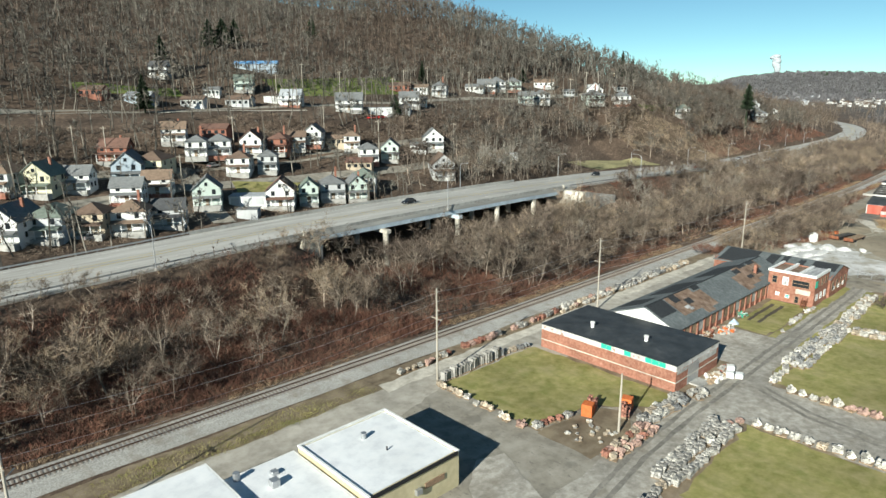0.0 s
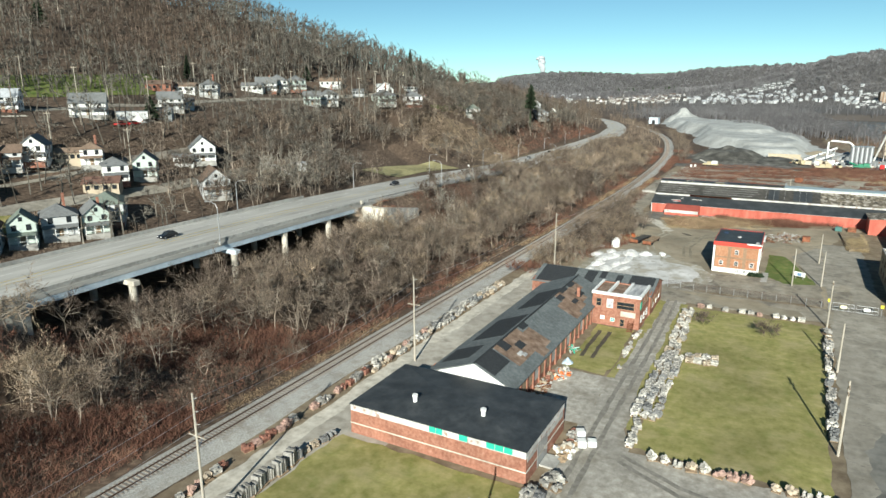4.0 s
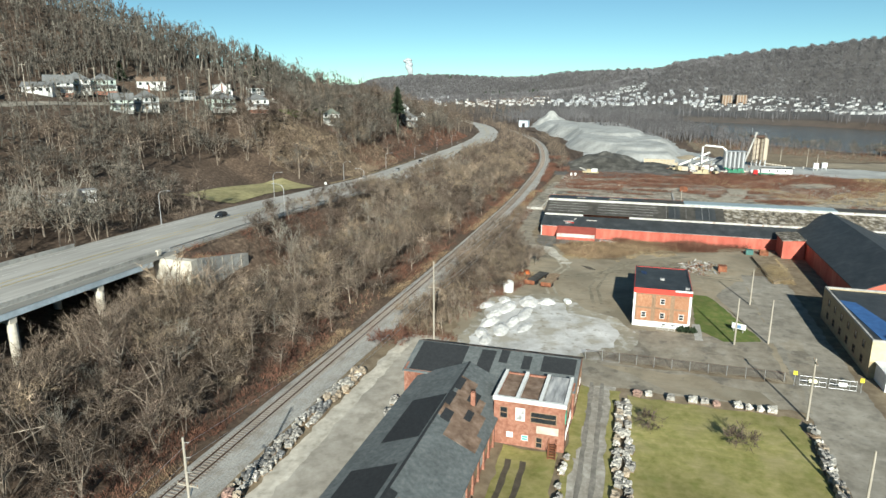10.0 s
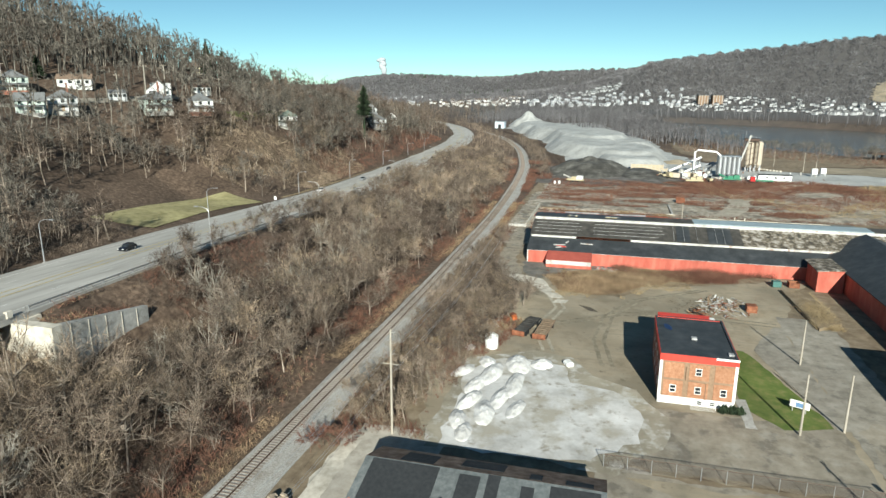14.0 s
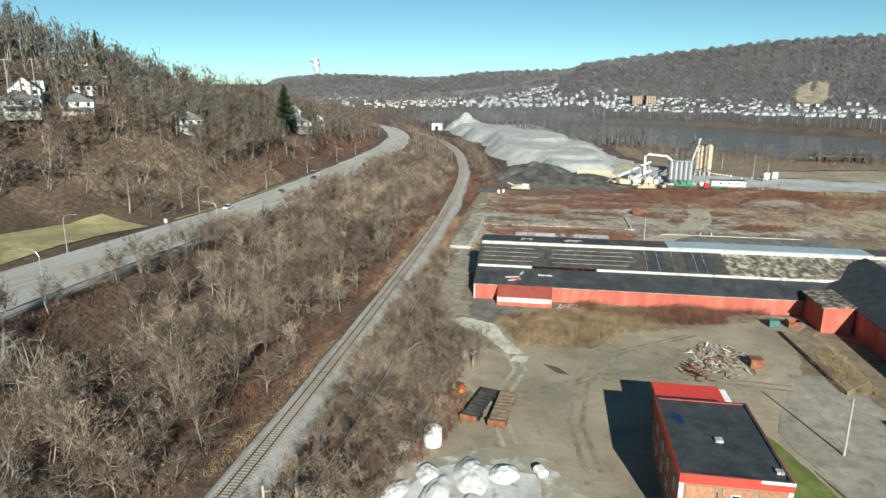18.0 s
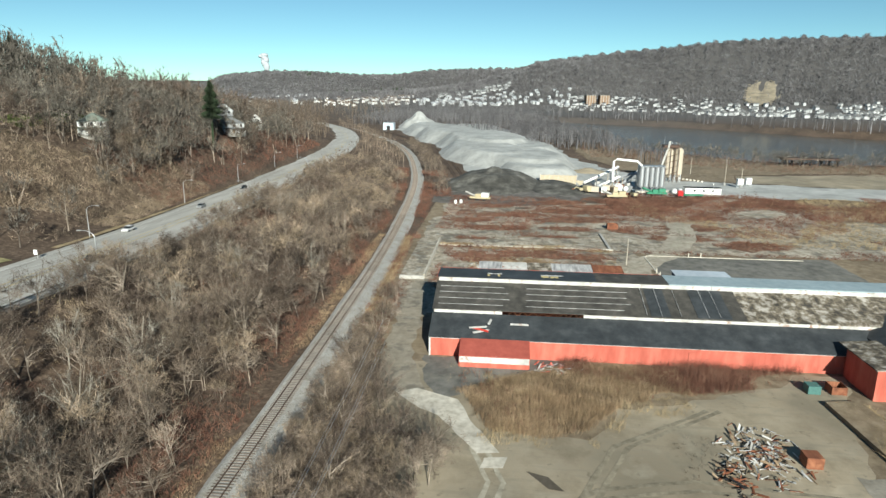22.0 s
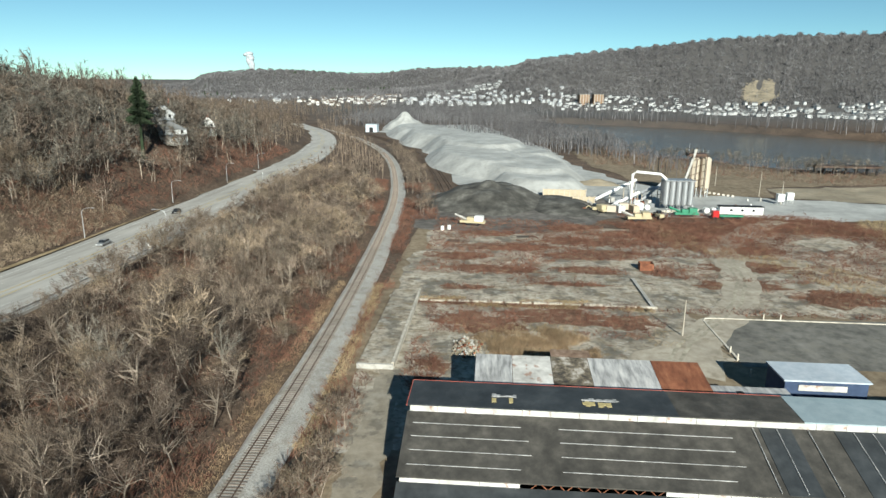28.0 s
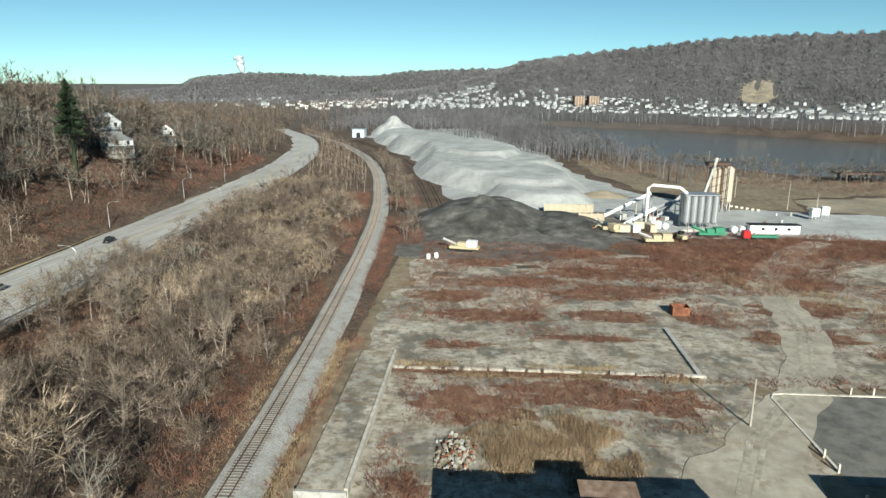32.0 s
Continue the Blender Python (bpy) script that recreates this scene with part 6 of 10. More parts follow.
for x, side in ((126, 1), (187, 1), (251, 1), (311, 1), (368, 1), (425, 1), (473, 1), (69, 1), (40, -1), (150, -1), (215, -1), (310, -1), (400, -1), (-40, -1)):
    y = float(road_y(x)) + (ROAD_W + 0.8 if side > 0 else -0.5)
    m = pose(x, y, float(road_z(x)) - (0.6 if side > 0 else 0.4), 0, 0, 0 if side > 0 else 180)
    if first:
        lamp.matrix_world, first = m, False
    else:
        copy_thing(lamp, m)

GREEN_SIGN = material("green road sign", [(0.01, 0.20, 0.13), (0.02, 0.26, 0.17)], 2, 0.5, big=0)
for x, side, w, m, lb in ((299.5, -1, 1.6, WHITE, "pale sign boards beside the guardrail"), (404, -1, 2.2, GREEN_SIGN, "green road sign beside the guardrail"), (213, -1, 1.0, WHITE, "small pale sign beside the guardrail"), (226, 1, 0.9, WHITE, "small pale sign by the meadow")):
    y = float(road_y(x)) + (-0.8 if side < 0 else ROAD_W - 1.6)
    s = empty("road_sign", pose(x, y, float(road_z(x)) - 0.3), lb, "road sign")
    part("post", tube([(0, -w / 3, 0), (0, -w / 3, 2.2)], 0.05, 6), STEEL, s)
    part("post", tube([(0, w / 3, 0), (0, w / 3, 2.2)], 0.05, 6), STEEL, s)
    part("board", box(-0.09, -w / 2, 1.2, -0.05, w / 2, 2.3), m, s)


# ---- vehicles ----
def car(x, y, z, yaw, paint, label, length=4.5, tall=1.45):
    e = empty("car", pose(x, y, z, 0, 0, yaw), label, "car", "cars")
    l, w = length / 2, 0.88
    low = [(-l, 0.35), (l, 0.35), (l, 0.75), (l * 0.62, 0.9), (-l * 0.95, 0.95), (-l, 0.8)]
    bm = extrude_profile(low, "y", -w, w)
    bmesh.ops.bevel(bm, geom=bm.edges[:], offset=0.07, segments=2, affect="EDGES")
    part("body", bm, paint, e)
    bm = extrude_profile([(l * 0.45, 0.9), (l * 0.12, tall), (-l * 0.6, tall), (-l * 0.92, 0.92)], "y", -w * 0.86, w * 0.86)
    part("cabin_glass", bm, GLASS, e)
    bm = extrude_profile([(l * 0.10, tall + 0.005), (l * 0.08, tall + 0.05), (-l * 0.57, tall + 0.05), (-l * 0.60, tall + 0.005)], "y", -w * 0.84, w * 0.84)
    part("roof", bm, paint, e)
    for px in (-l * 0.62, l * 0.62):
        for py in (-w + 0.05, w - 0.05):
            wh = part("wheel", tube([(px, py - 0.1, 0.33), (px, py + 0.1, 0.33)], 0.33, 14), BLACK, e)
            part("rim", tube([(px, py - 0.112, 0.33), (px, py + 0.112, 0.33)], 0.19, 10), STEEL, wh)
    for py in (-0.6, 0.6):
        part("headlight", box(l - 0.08, py - 0.17, 0.6, l + 0.01, py + 0.17, 0.74), WHITE, e)
        part("tail_light", box(-l - 0.01, py - 0.17, 0.65, -l + 0.06, py + 0.17, 0.8), RED_BRIGHT, e)


P_DARK = material("dark blue-black car paint", [(0.010, 0.012, 0.018), (0.015, 0.018, 0.025)], 2, 0.25, spec=0.6, big=0)
P_WHITE = material("white car paint", [(0.68, 0.68, 0.68), (0.72, 0.72, 0.72)], 2, 0.3, spec=0.5, big=0)
P_GREY = material("silver car paint", [(0.30, 0.31, 0.32), (0.34, 0.35, 0.36)], 2, 0.3, metal=0.4, big=0)
P_RED = material("red car paint", [(0.42, 0.02, 0.02), (0.5, 0.03, 0.03)], 2, 0.3, spec=0.5, big=0)
for x, f, d, p, lb in ((38, 0.62, 0, P_DARK, "dark car driving on the highway"), (140, 0.64, 0, P_DARK, "dark car driving on the highway"), (226, 0.32, 180, P_DARK, "dark car driving on the highway"), (262, 0.82, 0, P_WHITE, "white car driving on the highway"), (305, 0.66, 0, P_GREY, "silver car driving on the highway"), (352, 0.68, 0, P_DARK, "dark car driving on the highway"), (418, 0.22, 180, P_DARK, "dark car driving on the highway")):
    y = float(road_y(x)) + f * ROAD_W
    a = math.degrees(math.atan2(float(road_y(x + 5) - road_y(x - 5)), 10))
    car(x, y, float(road_z(x)) + 0.01, a + 180 - d, p, lb)

# ---- houses of the town ----
SIDING = [material(n, [g3(0.9, c), c, g3(1.08, c)], 1.2, 0.8, 0.15, 3, big=0.08, big_scale=0.3, stretch=(1, 1, 6)) for n, c in (
    ("white siding", (0.66, 0.66, 0.64)), ("pale grey siding", (0.46, 0.47, 0.47)), ("cream siding", (0.60, 0.56, 0.40)), ("pale green siding", (0.46, 0.53, 0.48)), ("blue-grey siding", (0.34, 0.40, 0.45)), ("red-brown brick wall", (0.26, 0.11, 0.075)), ("tan siding", (0.46, 0.38, 0.28)))]
ROOFS = [material(n, [g3(0.75, c), c, g3(1.25, c)], 1.5, 0.9, 0.2, 4, big=0.12, big_scale=0.3) for n, c in (
    ("grey shingles", (0.16, 0.165, 0.165)), ("dark shingles", (0.075, 0.077, 0.08)), ("brown shingles", (0.145, 0.10, 0.075)), ("orange-brown shingles", (0.205, 0.145, 0.105)), ("red-brown shingles", (0.15, 0.085, 0.065)), ("green-grey shingles", (0.16, 0.19, 0.16)), ("pale grey sheets", (0.36, 0.38, 0.40)))]
WALL_WORD = ["white", "pale grey", "cream", "pale green", "blue-grey", "red brick", "tan"]
ROOF_WORD = ["grey", "dark", "brown", "orange-brown", "red-brown", "green-grey", "pale grey"]


def house(x, y, w, wall, roof, kind, yaw=0.0):
    """kind 0: gable to the street, 1: ridge along the street, 2: hipped, 3: low and long, 4: flat garage."""
    r = random.Random(int(x * 13 + y * 7))
    z = float(land(x, y)) - 0.1
    d = w * r.uniform(1.0, 1.3) if kind in (0, 2) else w * 0.62
    h = {0: 4.9, 1: 4.5, 2: 5.0, 3: 2.8, 4: 2.5}[kind]
    w *= 0.94
    e = empty("house" if kind != 4 else "garage", pose(x, y, z, 0, 0, yaw), f"{WALL_WORD[wall]} {'two-storey' if h > 4 else 'low'} house with a {ROOF_WORD[roof]} roof" if kind != 4 else f"low {WALL_WORD[wall]} garage with a flat roof", "house" if kind != 4 else "garage", "houses of the town")
    a, m, rf = w / 2, SIDING[wall], ROOFS[roof]
    part("wall", box(-a, -d / 2, -1.5, a, d / 2, h), m, e)
    ov, rise = 0.4, (w if kind == 0 else d) * (0.42 if kind != 3 else 0.22)
    if kind == 0:
        part("gable", extrude_profile([(-a, h), (a, h), (0, h + rise)], "y", -d / 2 + 0.01, d / 2 - 0.01), m, e)
        for s in (-1, 1):
            k = rise / a
            part("roof", extrude_profile([(s * (a + ov), h - ov * k), (0, h + rise + 0.002 * s), (0, h + rise + 0.22), (s * (a + ov), h - ov * k + 0.18)], "y", -d / 2 - ov, d / 2 + ov), rf, e)
    elif kind in (1, 3):
        part("gable", extrude_profile([(-d / 2, h), (d / 2, h), (0, h + rise)], "x", -a + 0.01, a - 0.01), m, e)
        for s in (-1, 1):
            k = rise / (d / 2)
            part("roof", extrude_profile([(s * (d / 2 + ov), h - ov * k), (0, h + rise + 0.002 * s), (0, h + rise + 0.22), (s * (d / 2 + ov), h - ov * k + 0.18)], "x", -a - ov, a + ov), rf, e)
    elif kind == 2:
        bm = bmesh.new()
        o = [bm.verts.new(p) for p in ((-a - ov, -d / 2 - ov, h - 0.05), (a + ov, -d / 2 - ov, h - 0.05), (a + ov, d / 2 + ov, h - 0.05), (-a - ov, d / 2 + ov, h - 0.05))]
        t = [bm.verts.new((0, -d / 2 + a, h + a * 0.62)), bm.verts.new((0, d / 2 - a * 0.95, h + a * 0.62))]
        bm.faces.new(o[::-1])
        bm.faces.new([o[0], o[1], t[0]])
        bm.faces.new([o[2], o[3], t[1]])
        bm.faces.new([o[1], o[2], t[1], t[0]])
        bm.faces.new([o[3], o[0], t[0], t[1]])
        part("roof", bm, rf, e)
    else:
        part("roof", box(-a - 0.2, -d / 2 - 0.2, h, a + 0.2, d / 2 + 0.2, h + 0.2), rf, e)
    if kind in (0, 1, 2):
        pd = r.uniform(1.6, 2.2)
        part("porch_roof", extrude_profile([(-d / 2, 3.0), (-d / 2 - pd, 2.55), (-d / 2 - pd, 2.4), (-d / 2, 2.8)], "x", -a + 0.1, a - 0.1), rf, e)
        part("porch_floor", box(-a + 0.1, -d / 2 - pd, -1.2, a - 0.1, -d / 2 - 0.002, 0.35), CONC if r.random() < 0.75 else BRICK_OLD, e)
        for i in range(4):
            px = -a + 0.25 + i * (w - 0.5) / 3
            part("porch_post", box(px - 0.07, -d / 2 - pd + 0.1, 0.35, px + 0.07, -d / 2 - pd + 0.24, 2.45), WHITE, e)
        part("porch_rail", box(-a + 0.25, -d / 2 - pd + 0.12, 1.1, a - 0.25, -d / 2 - pd + 0.2, 1.2), WHITE, e)
        n = 2 if w < 8 else 3
        for i in range(n):
            wx = -a + w * (i + 0.5) / n
            part("window", box(wx - 0.5, -d / 2 - 0.05, 3.35, wx + 0.5, -d / 2 + 0.02, 4.7), GLASS, e)
        part("door", box(-0.5, -d / 2 - 0.05, 0.35, 0.5, -d / 2 + 0.02, 2.4), WOOD, e)
        for s in (-1, 1):
            for i in range(2):
                wy = -d / 2 + d * (i + 0.6) / 2.4
                for wz in (1.0, 3.3):
                    part("window", box(s * a - 0.04, wy - 0.45, wz, s * a + 0.04, wy + 0.45, wz + 1.3), GLASS, e)
        if kind == 0:
            part("window", box(-0.4, -d / 2 - 0.05, h + rise * 0.25, 0.4, -d / 2 + 0.03, h + rise * 0.25 + 1.0), GLASS, e)
        if r.random() < 0.45:
            part("chimney", box(a * 0.3, d * 0.1, h + 0.5, a * 0.3 + 0.6, d * 0.1 + 0.6, h + rise + 0.9), BRICK_OLD, e)
    elif kind == 3:
        for i in range(4):
            wx = -a + w * (i + 0.5) / 4
            part("window", box(wx - 0.6, -d / 2 - 0.05, 1.0, wx + 0.6, -d / 2 + 0.02, 2.2), GLASS, e)
    else:
        n = max(1, int(w / 3))
        for i in range(n):
            wx = -a + w * (i + 0.5) / n
            part("garage_door", box(wx - 1.15, -d / 2 - 0.05, 0.1, wx + 1.15, -d / 2 + 0.02, 2.15), SIDING[1], e)


# x, y, width, wall, roof, kind
HOUSES_BY_ROAD = [(-54, 82, 8.5, 0, 0, 0), (-46, 82, 8.5, 1, 5, 2), (-38, 81, 7.5, 6, 2, 2), (-29.5, 80, 8.5, 0, 3, 2), (-20.5, 80, 8.2, 1, 1, 1), (-6, 90, 8, 3, 0, 0), (0, 78, 6, 1, 0, 4), (5.5, 88, 11, 0, 6, 4), (14, 84.5, 8.5, 0, 4, 0), (23, 84, 6, 3, 5, 0), (32, 85, 8, 1, 0, 2), (39, 82, 6.5, 3, 0, 0), (46, 87, 8.8, 1, 5, 2)]
HOUSES_MIDDLE = [(-50, 110, 9, 1, 3, 2), (-42, 107, 8.5, 2, 5, 0), (-34, 107, 8.2, 0, 0, 1), (-25, 95.5, 8.4, 0, 0, 1), (-16, 99, 8, 0, 3, 1), (-19, 112, 8.4, 4, 0, 0), (-11, 114, 8.4, 2, 2, 2), (-19, 123, 9, 5, 4, 1), (14, 110, 7.6, 0, 2, 2), (24, 110, 6.6, 1, 0, 2), (6, 123, 7, 0, 0, 2), (13.5, 123, 7.8, 0, 0, 2), (26, 123, 7.8, 0, 4, 0)]
HOUSES_BACK = [(35.5, 122, 7.2, 5, 4, 2), (51, 124, 6.8, 0, 0, 0), (59.5, 122, 7.6, 6, 3, 3), (64.5, 119, 6.4, 0, 3, 2), (43, 123, 6.5, 1, 2, 1), (63, 107, 7.2, 0, 0, 2), (55.5, 102, 9.6, 6, 4, 3), (73.5, 107, 7, 3, 0, 0), (99, 111, 8.6, 0, 0, 0), (90, 110, 6.4, 0, 0, 3), (84, 90, 8.8, 1, 2, 0), (2, 131, 8, 0, 3, 1), (17.5, 134, 10, 5, 4, 3), (130, 96, 6.4, 0, 6, 4), (121.5, 97, 8, 1, 2, 3)]
HOUSES_BENCH = [(10, 182, 11, 4, 6, 3), (-5, 188, 9.5, 5, 2, 3), (30, 214, 8.5, 0, 1, 1), (29, 178, 9.6, 0, 2, 3), (42, 189, 7, 0, 0, 3), (59, 193, 9, 3, 5, 1), (48, 176, 11, 1, 2, 3), (67, 166, 9.4, 0, 6, 1), (65.5, 177, 10, 0, 6, 4), (85, 149, 12, 0, 0, 1), (97, 143, 11, 0, 6, 4), (118.5, 148.5, 9.6, 0, 0, 1), (108, 141, 8, 1, 0, 3), (127, 152, 9, 0, 1, 3)]
HOUSES_BENCH_EAST = [(141, 182, 11.5, 5, 2, 3), (150, 177, 10, 0, 3, 3), (158, 170, 8.5, 1, 0, 2), (201.5, 177, 11, 0, 0, 1), (212, 179, 11, 0, 0, 2), (222, 175, 10, 3, 0, 2), (191, 176, 11, 0, 0, 3), (247, 171, 13, 0, 3, 3), (205, 150, 9, 3, 0, 1), (219, 150.5, 10, 1, 0, 2), (251, 155, 7, 1, 0, 3), (252, 138, 11, 3, 0, 2), (264, 145, 10, 0, 0, 0), (269, 129.5, 10.5, 0, 0, 2)]
HOUSES_NOSE = [(313, 112, 9.5, 0, 5, 2), (370, 132, 11, 0, 4, 1), (402, 160, 14, 0, 0, 2), (410, 104, 11, 1, 0, 2), (420, 112, 8, 1, 6, 0), (411, 137, 10, 0, 0, 3), (385, 142, 9, 6, 0, 1), (350, 187, 9, 2, 2, 1), (452, 127, 10, 1, 0, 2), (430, 150, 9, 0, 0, 3), (340, 128, 8, 6, 0, 3), (300, 150, 9, 0, 2, 3), (470, 140, 9, 1, 0, 3), (282, 158, 9, 0, 0, 4), (470, 116, 8, 0, 4, 0)]
for street, turn in ((HOUSES_BY_ROAD, -34), (HOUSES_MIDDLE, -36), (HOUSES_BACK, -38), (HOUSES_BENCH, -42), (HOUSES_BENCH_EAST, -48), (HOUSES_NOSE, -55)):
    for k, (x, y, w, a, b, c) in enumerate(street):
        house(x, y, w, a, b, c, turn + (k * 37 % 17) - 8)


def drape(name, line_pts, width, mat, label, lift=0.12):
    """A street or lawn strip that follows the hillside."""
    co, q = [], []
    pts = []
    for (x0, y0), (x1, y1) in zip(line_pts, line_pts[1:]):
        n = max(2, int(math.hypot(x1 - x0, y1 - y0) / 3))
        pts += [(x0 + (x1 - x0) * i / n, y0 + (y1 - y0) * i / n) for i in range(n)]
    pts.append(line_pts[-1])
    k = max(2, int(width / 2.5) + 1)
    for i, (x, y) in enumerate(pts):
        a, b = pts[max(i - 1, 0)], pts[min(i + 1, len(pts) - 1)]
        d = math.hypot(b[0] - a[0], b[1] - a[1])
        nx, ny = -(b[1] - a[1]) / d, (b[0] - a[0]) / d
        for j in range(k):
            s = (j / (k - 1) - 0.5) * width
            co.append((x + nx * s, y + ny * s, float(land(x + nx * s, y + ny * s)) + lift))
    for i in range(len(pts) - 1):
        for j in range(k - 1):
            q.append((i * k + j, (i + 1) * k + j, (i + 1) * k + j + 1, i * k + j + 1))
    me = raw_mesh(name, co, q)
    me.materials.append(mat)
    return tagged(new(name, me), label, "street" if mat is not LAWN_GREEN else "lawn", kind="structure")


drape("street_lower", [(-120, 88), (-60, 92), (-10, 101), (40, 100), (70, 98), (110, 100)], 5, TAR, "grey street in the lower town")
drape("street_middle", [(-110, 118), (-50, 116), (0, 116), (45, 117), (110, 118)], 5, TAR, "grey street in the town")
drape("street_cross", [(-8, 76), (-2, 118)], 6, TAR, "steep grey side street")
drape("street_bench", [(-60, 176), (40, 168), (120, 158), (170, 160), (230, 160), (300, 140), (345, 133)], 5, TAR, "street along the hillside bench")
drape("wall_bench", [(10, 166), (40, 161), (66, 153)], 2, CONC_PALE, "pale cut bank along the bench", 0.2)
drape("lawn_bench", [(72, 192), (130, 188), (150, 190)], 22, LAWN_GREEN, "green hillside lawn", 0.25)
drape("lawn_bench_west", [(-10, 196), (30, 194)], 10, LAWN_GREEN, "green hillside lawn", 0.25)
drape("lawn_lower", [(6, 98), (30, 92)], 9, LAWN, "dry lawn in the lower town", 0.25)
drape("lawn_nose", [(286, 124), (318, 126), (330, 124)], 10, LAWN_GREEN, "green garden terrace on the hillside", 0.25)
MEADOW = material("pale dry meadow grass", [(0.20, 0.18, 0.08), (0.31, 0.28, 0.14), (0.39, 0.345, 0.19)], 0.5, 0.95, 0.4, 6, big=0.25, big_scale=0.08)
drape("meadow_road", [(164, 82), (190, 86), (210, 86), (224, 83)], 18, MEADOW, "bright grassy meadow beside the highway", 0.2)
verge = ribbon(236, 470, 4, lambda x: road_y(x) + ROAD_W - 0.05, lambda x: road_y(x) + ROAD_W + 1.7 + 0.4 * wave(x, x, 0.2, 3), lambda x: road_z(x) + 0.35, 0.0, 2)
verge.materials.append(STRAW)
tagged(new("verge_road", verge), "straw-coloured verge of the highway", "verge", kind="structure")

for x, y, p, lb in ((93, 137, P_RED, "red parked car"), (99, 137.5, P_GREY, "silver parked car"), (88, 137, P_RED, "red parked car"), (20, 118, P_DARK, "dark parked car"), (-4, 118.5, P_DARK, "dark parked car"), (8, 116.5, P_GREY, "silver parked car"), (-40, 76, P_GREY, "silver parked car by the houses"), (305, 141, P_WHITE, "white parked car")):
    car(x, y, float(land(x, y)) + 0.15, (x * 31) % 25, p, lb + " on the hillside street" if "houses" not in lb else lb)

tb = empty("tarp_building", pose(78, 217, float(land(78, 217)), 0, 0, -38), "long low building under blue tarpaulin in the wood", "building")
part("wall", box(-10, -2.5, -2, 10, 2.5, 3.0), SIDING[4], tb)
BLUE_TARP = material("bright blue tarpaulin", [(0.03, 0.12, 0.30), (0.10, 0.28, 0.52), (0.45, 0.55, 0.62)], 0.5, 0.5, 0.3, 2, big=0.15)
for s in (-1, 1):
    part("roof_tarp", extrude_profile([(s * 3.1, 2.9), (0, 4.3 + 0.002 * s), (0, 4.45), (s * 3.1, 3.05)], "x", -10.5, 10.5), BLUE_TARP, tb)

# ---- utility poles and wires ----
POLE_WOOD = material("weathered pole wood", [(0.30, 0.27, 0.22), (0.44, 0.40, 0.34)], 2, 0.85, 0.2, 6, big=0.1, stretch=(1, 1, 0.2))


def utility_pole(x, y, h, yaw, arms, label, group, z=None):
    z = float(land(x, y)) if z is None else z
    e = empty("utility_pole", pose(x, y, z, 0, 0, yaw), label, "utility pole", group)
    part("pole", tube([(0, 0, -0.3), (0, 0, h)], [0.19, 0.12], 8), POLE_WOOD, e)
    for a in arms:
        part("crossarm", box(-0.06, -1.25, a - 0.06, 0.06, 1.25, a + 0.06), POLE_WOOD, e)
        for k in (-1.1, -0.4, 0.4, 1.1):
            part("insulator", tube([(0, k, a + 0.06), (0, k, a + 0.26)], 0.05, 6), BRICK_BROWN, e)
    if h > 14:
        for k in range(3):
            part("standoff", tube([(0, 0, h - 0.6 - 1.6 * k), (0, -0.7, h - 0.4 - 1.6 * k)], 0.05, 5), CONC, e)
        part("transformer_arm", tube([(0, 0, 9.2), (1.1, 0.3, 10.0)], 0.06, 5), STEEL, e)
    return e


RAIL_POLES = [(-73.5, -14), (-13.2, -13.1), (36.2, -11.5), (104.2, -14.5), (184, -15.0)]
for x, y in RAIL_POLES[:4]:
    utility_pole(x, y, 16.0, 0, (10.8,), "tall weathered wooden power pole beside the railway yard", "railway power poles", 0.0)
for x, y, h, ar in ((90.5, -77.8, 10, (9.4,)), (119, -71, 9.5, ()), (145.8, -77.4, 8.5, ()), (121.5, -77.4, 9.0, ()), (66.6, -78.7, 9.0, ()), (36.5, -77.6, 11.0, (10.2, 9.3)), (-6.5, -43.5, 9.0, ()), (272.7, -67.9, 7.5, ()), (483, -142, 10, (9.3,)), (453, -152, 12, (11.2,)), (432, -153, 10, (9.3,))):
    utility_pole(x, y, h, 90 if y < -60 else 0, ar, "grey wooden pole at the edge of the works", "works poles", 0.0)
for x, y, h in ((96, 172, 13), (110, 150, 13), (62, 170, 13), (84, 185, 13), (140, 178, 12), (215, 172, 12), (246, 150, 12), (262, 150, 14), (272, 148, 14), (300, 140, 11), (160, 182, 12), (20, 126, 11), (-22, 122, 11), (75, 116, 11), (108, 108, 11), (-9, 100, 10), (-30, 124, 10), (58, 128, 11), (180, 170, 12)):
    utility_pole(x, y, h, 20, (h - 0.6,), "thin wooden power pole on the hillside street", "town power poles")
wires = empty("overhead_wires", pose(0, 0, 0), "thin overhead wires between the railway poles", "wires")
for (xa, ya), (xb, yb) in zip(RAIL_POLES, RAIL_POLES[1:]):
    for off, z in ((-0.7, 15.6), (-0.7, 14.0), (-1.1, 11.0), (1.1, 11.0), (0.1, 9.0)):
        if xb > 150 and z > 15:
            continue
        pts = []
        for i in range(9):
            t = i / 8
            pts.append((xa + (xb - xa) * t, ya + (yb - ya) * t + off, z - 1.2 * 4 * t * (1 - t)))
        part("wire", tube(pts, 0.018, 3, cap=False), STEEL, wires)
# ---- stone depot by the river ----
BLACK_HEAP = material("black coal and asphalt millings", [(0.035, 0.034, 0.031), (0.075, 0.072, 0.064), (0.16, 0.155, 0.14)], 0.16, 0.95, 0.6, 0.9, big=0.3, big_scale=0.08, stretch=(1, 1, 0.35))
tagged(mound("millings_mound", 424, -28, 33, 27, 8.6, BLACK_HEAP, 61, 16, 48, 0.07, 1.35), "broad black heap of asphalt millings", "heap")
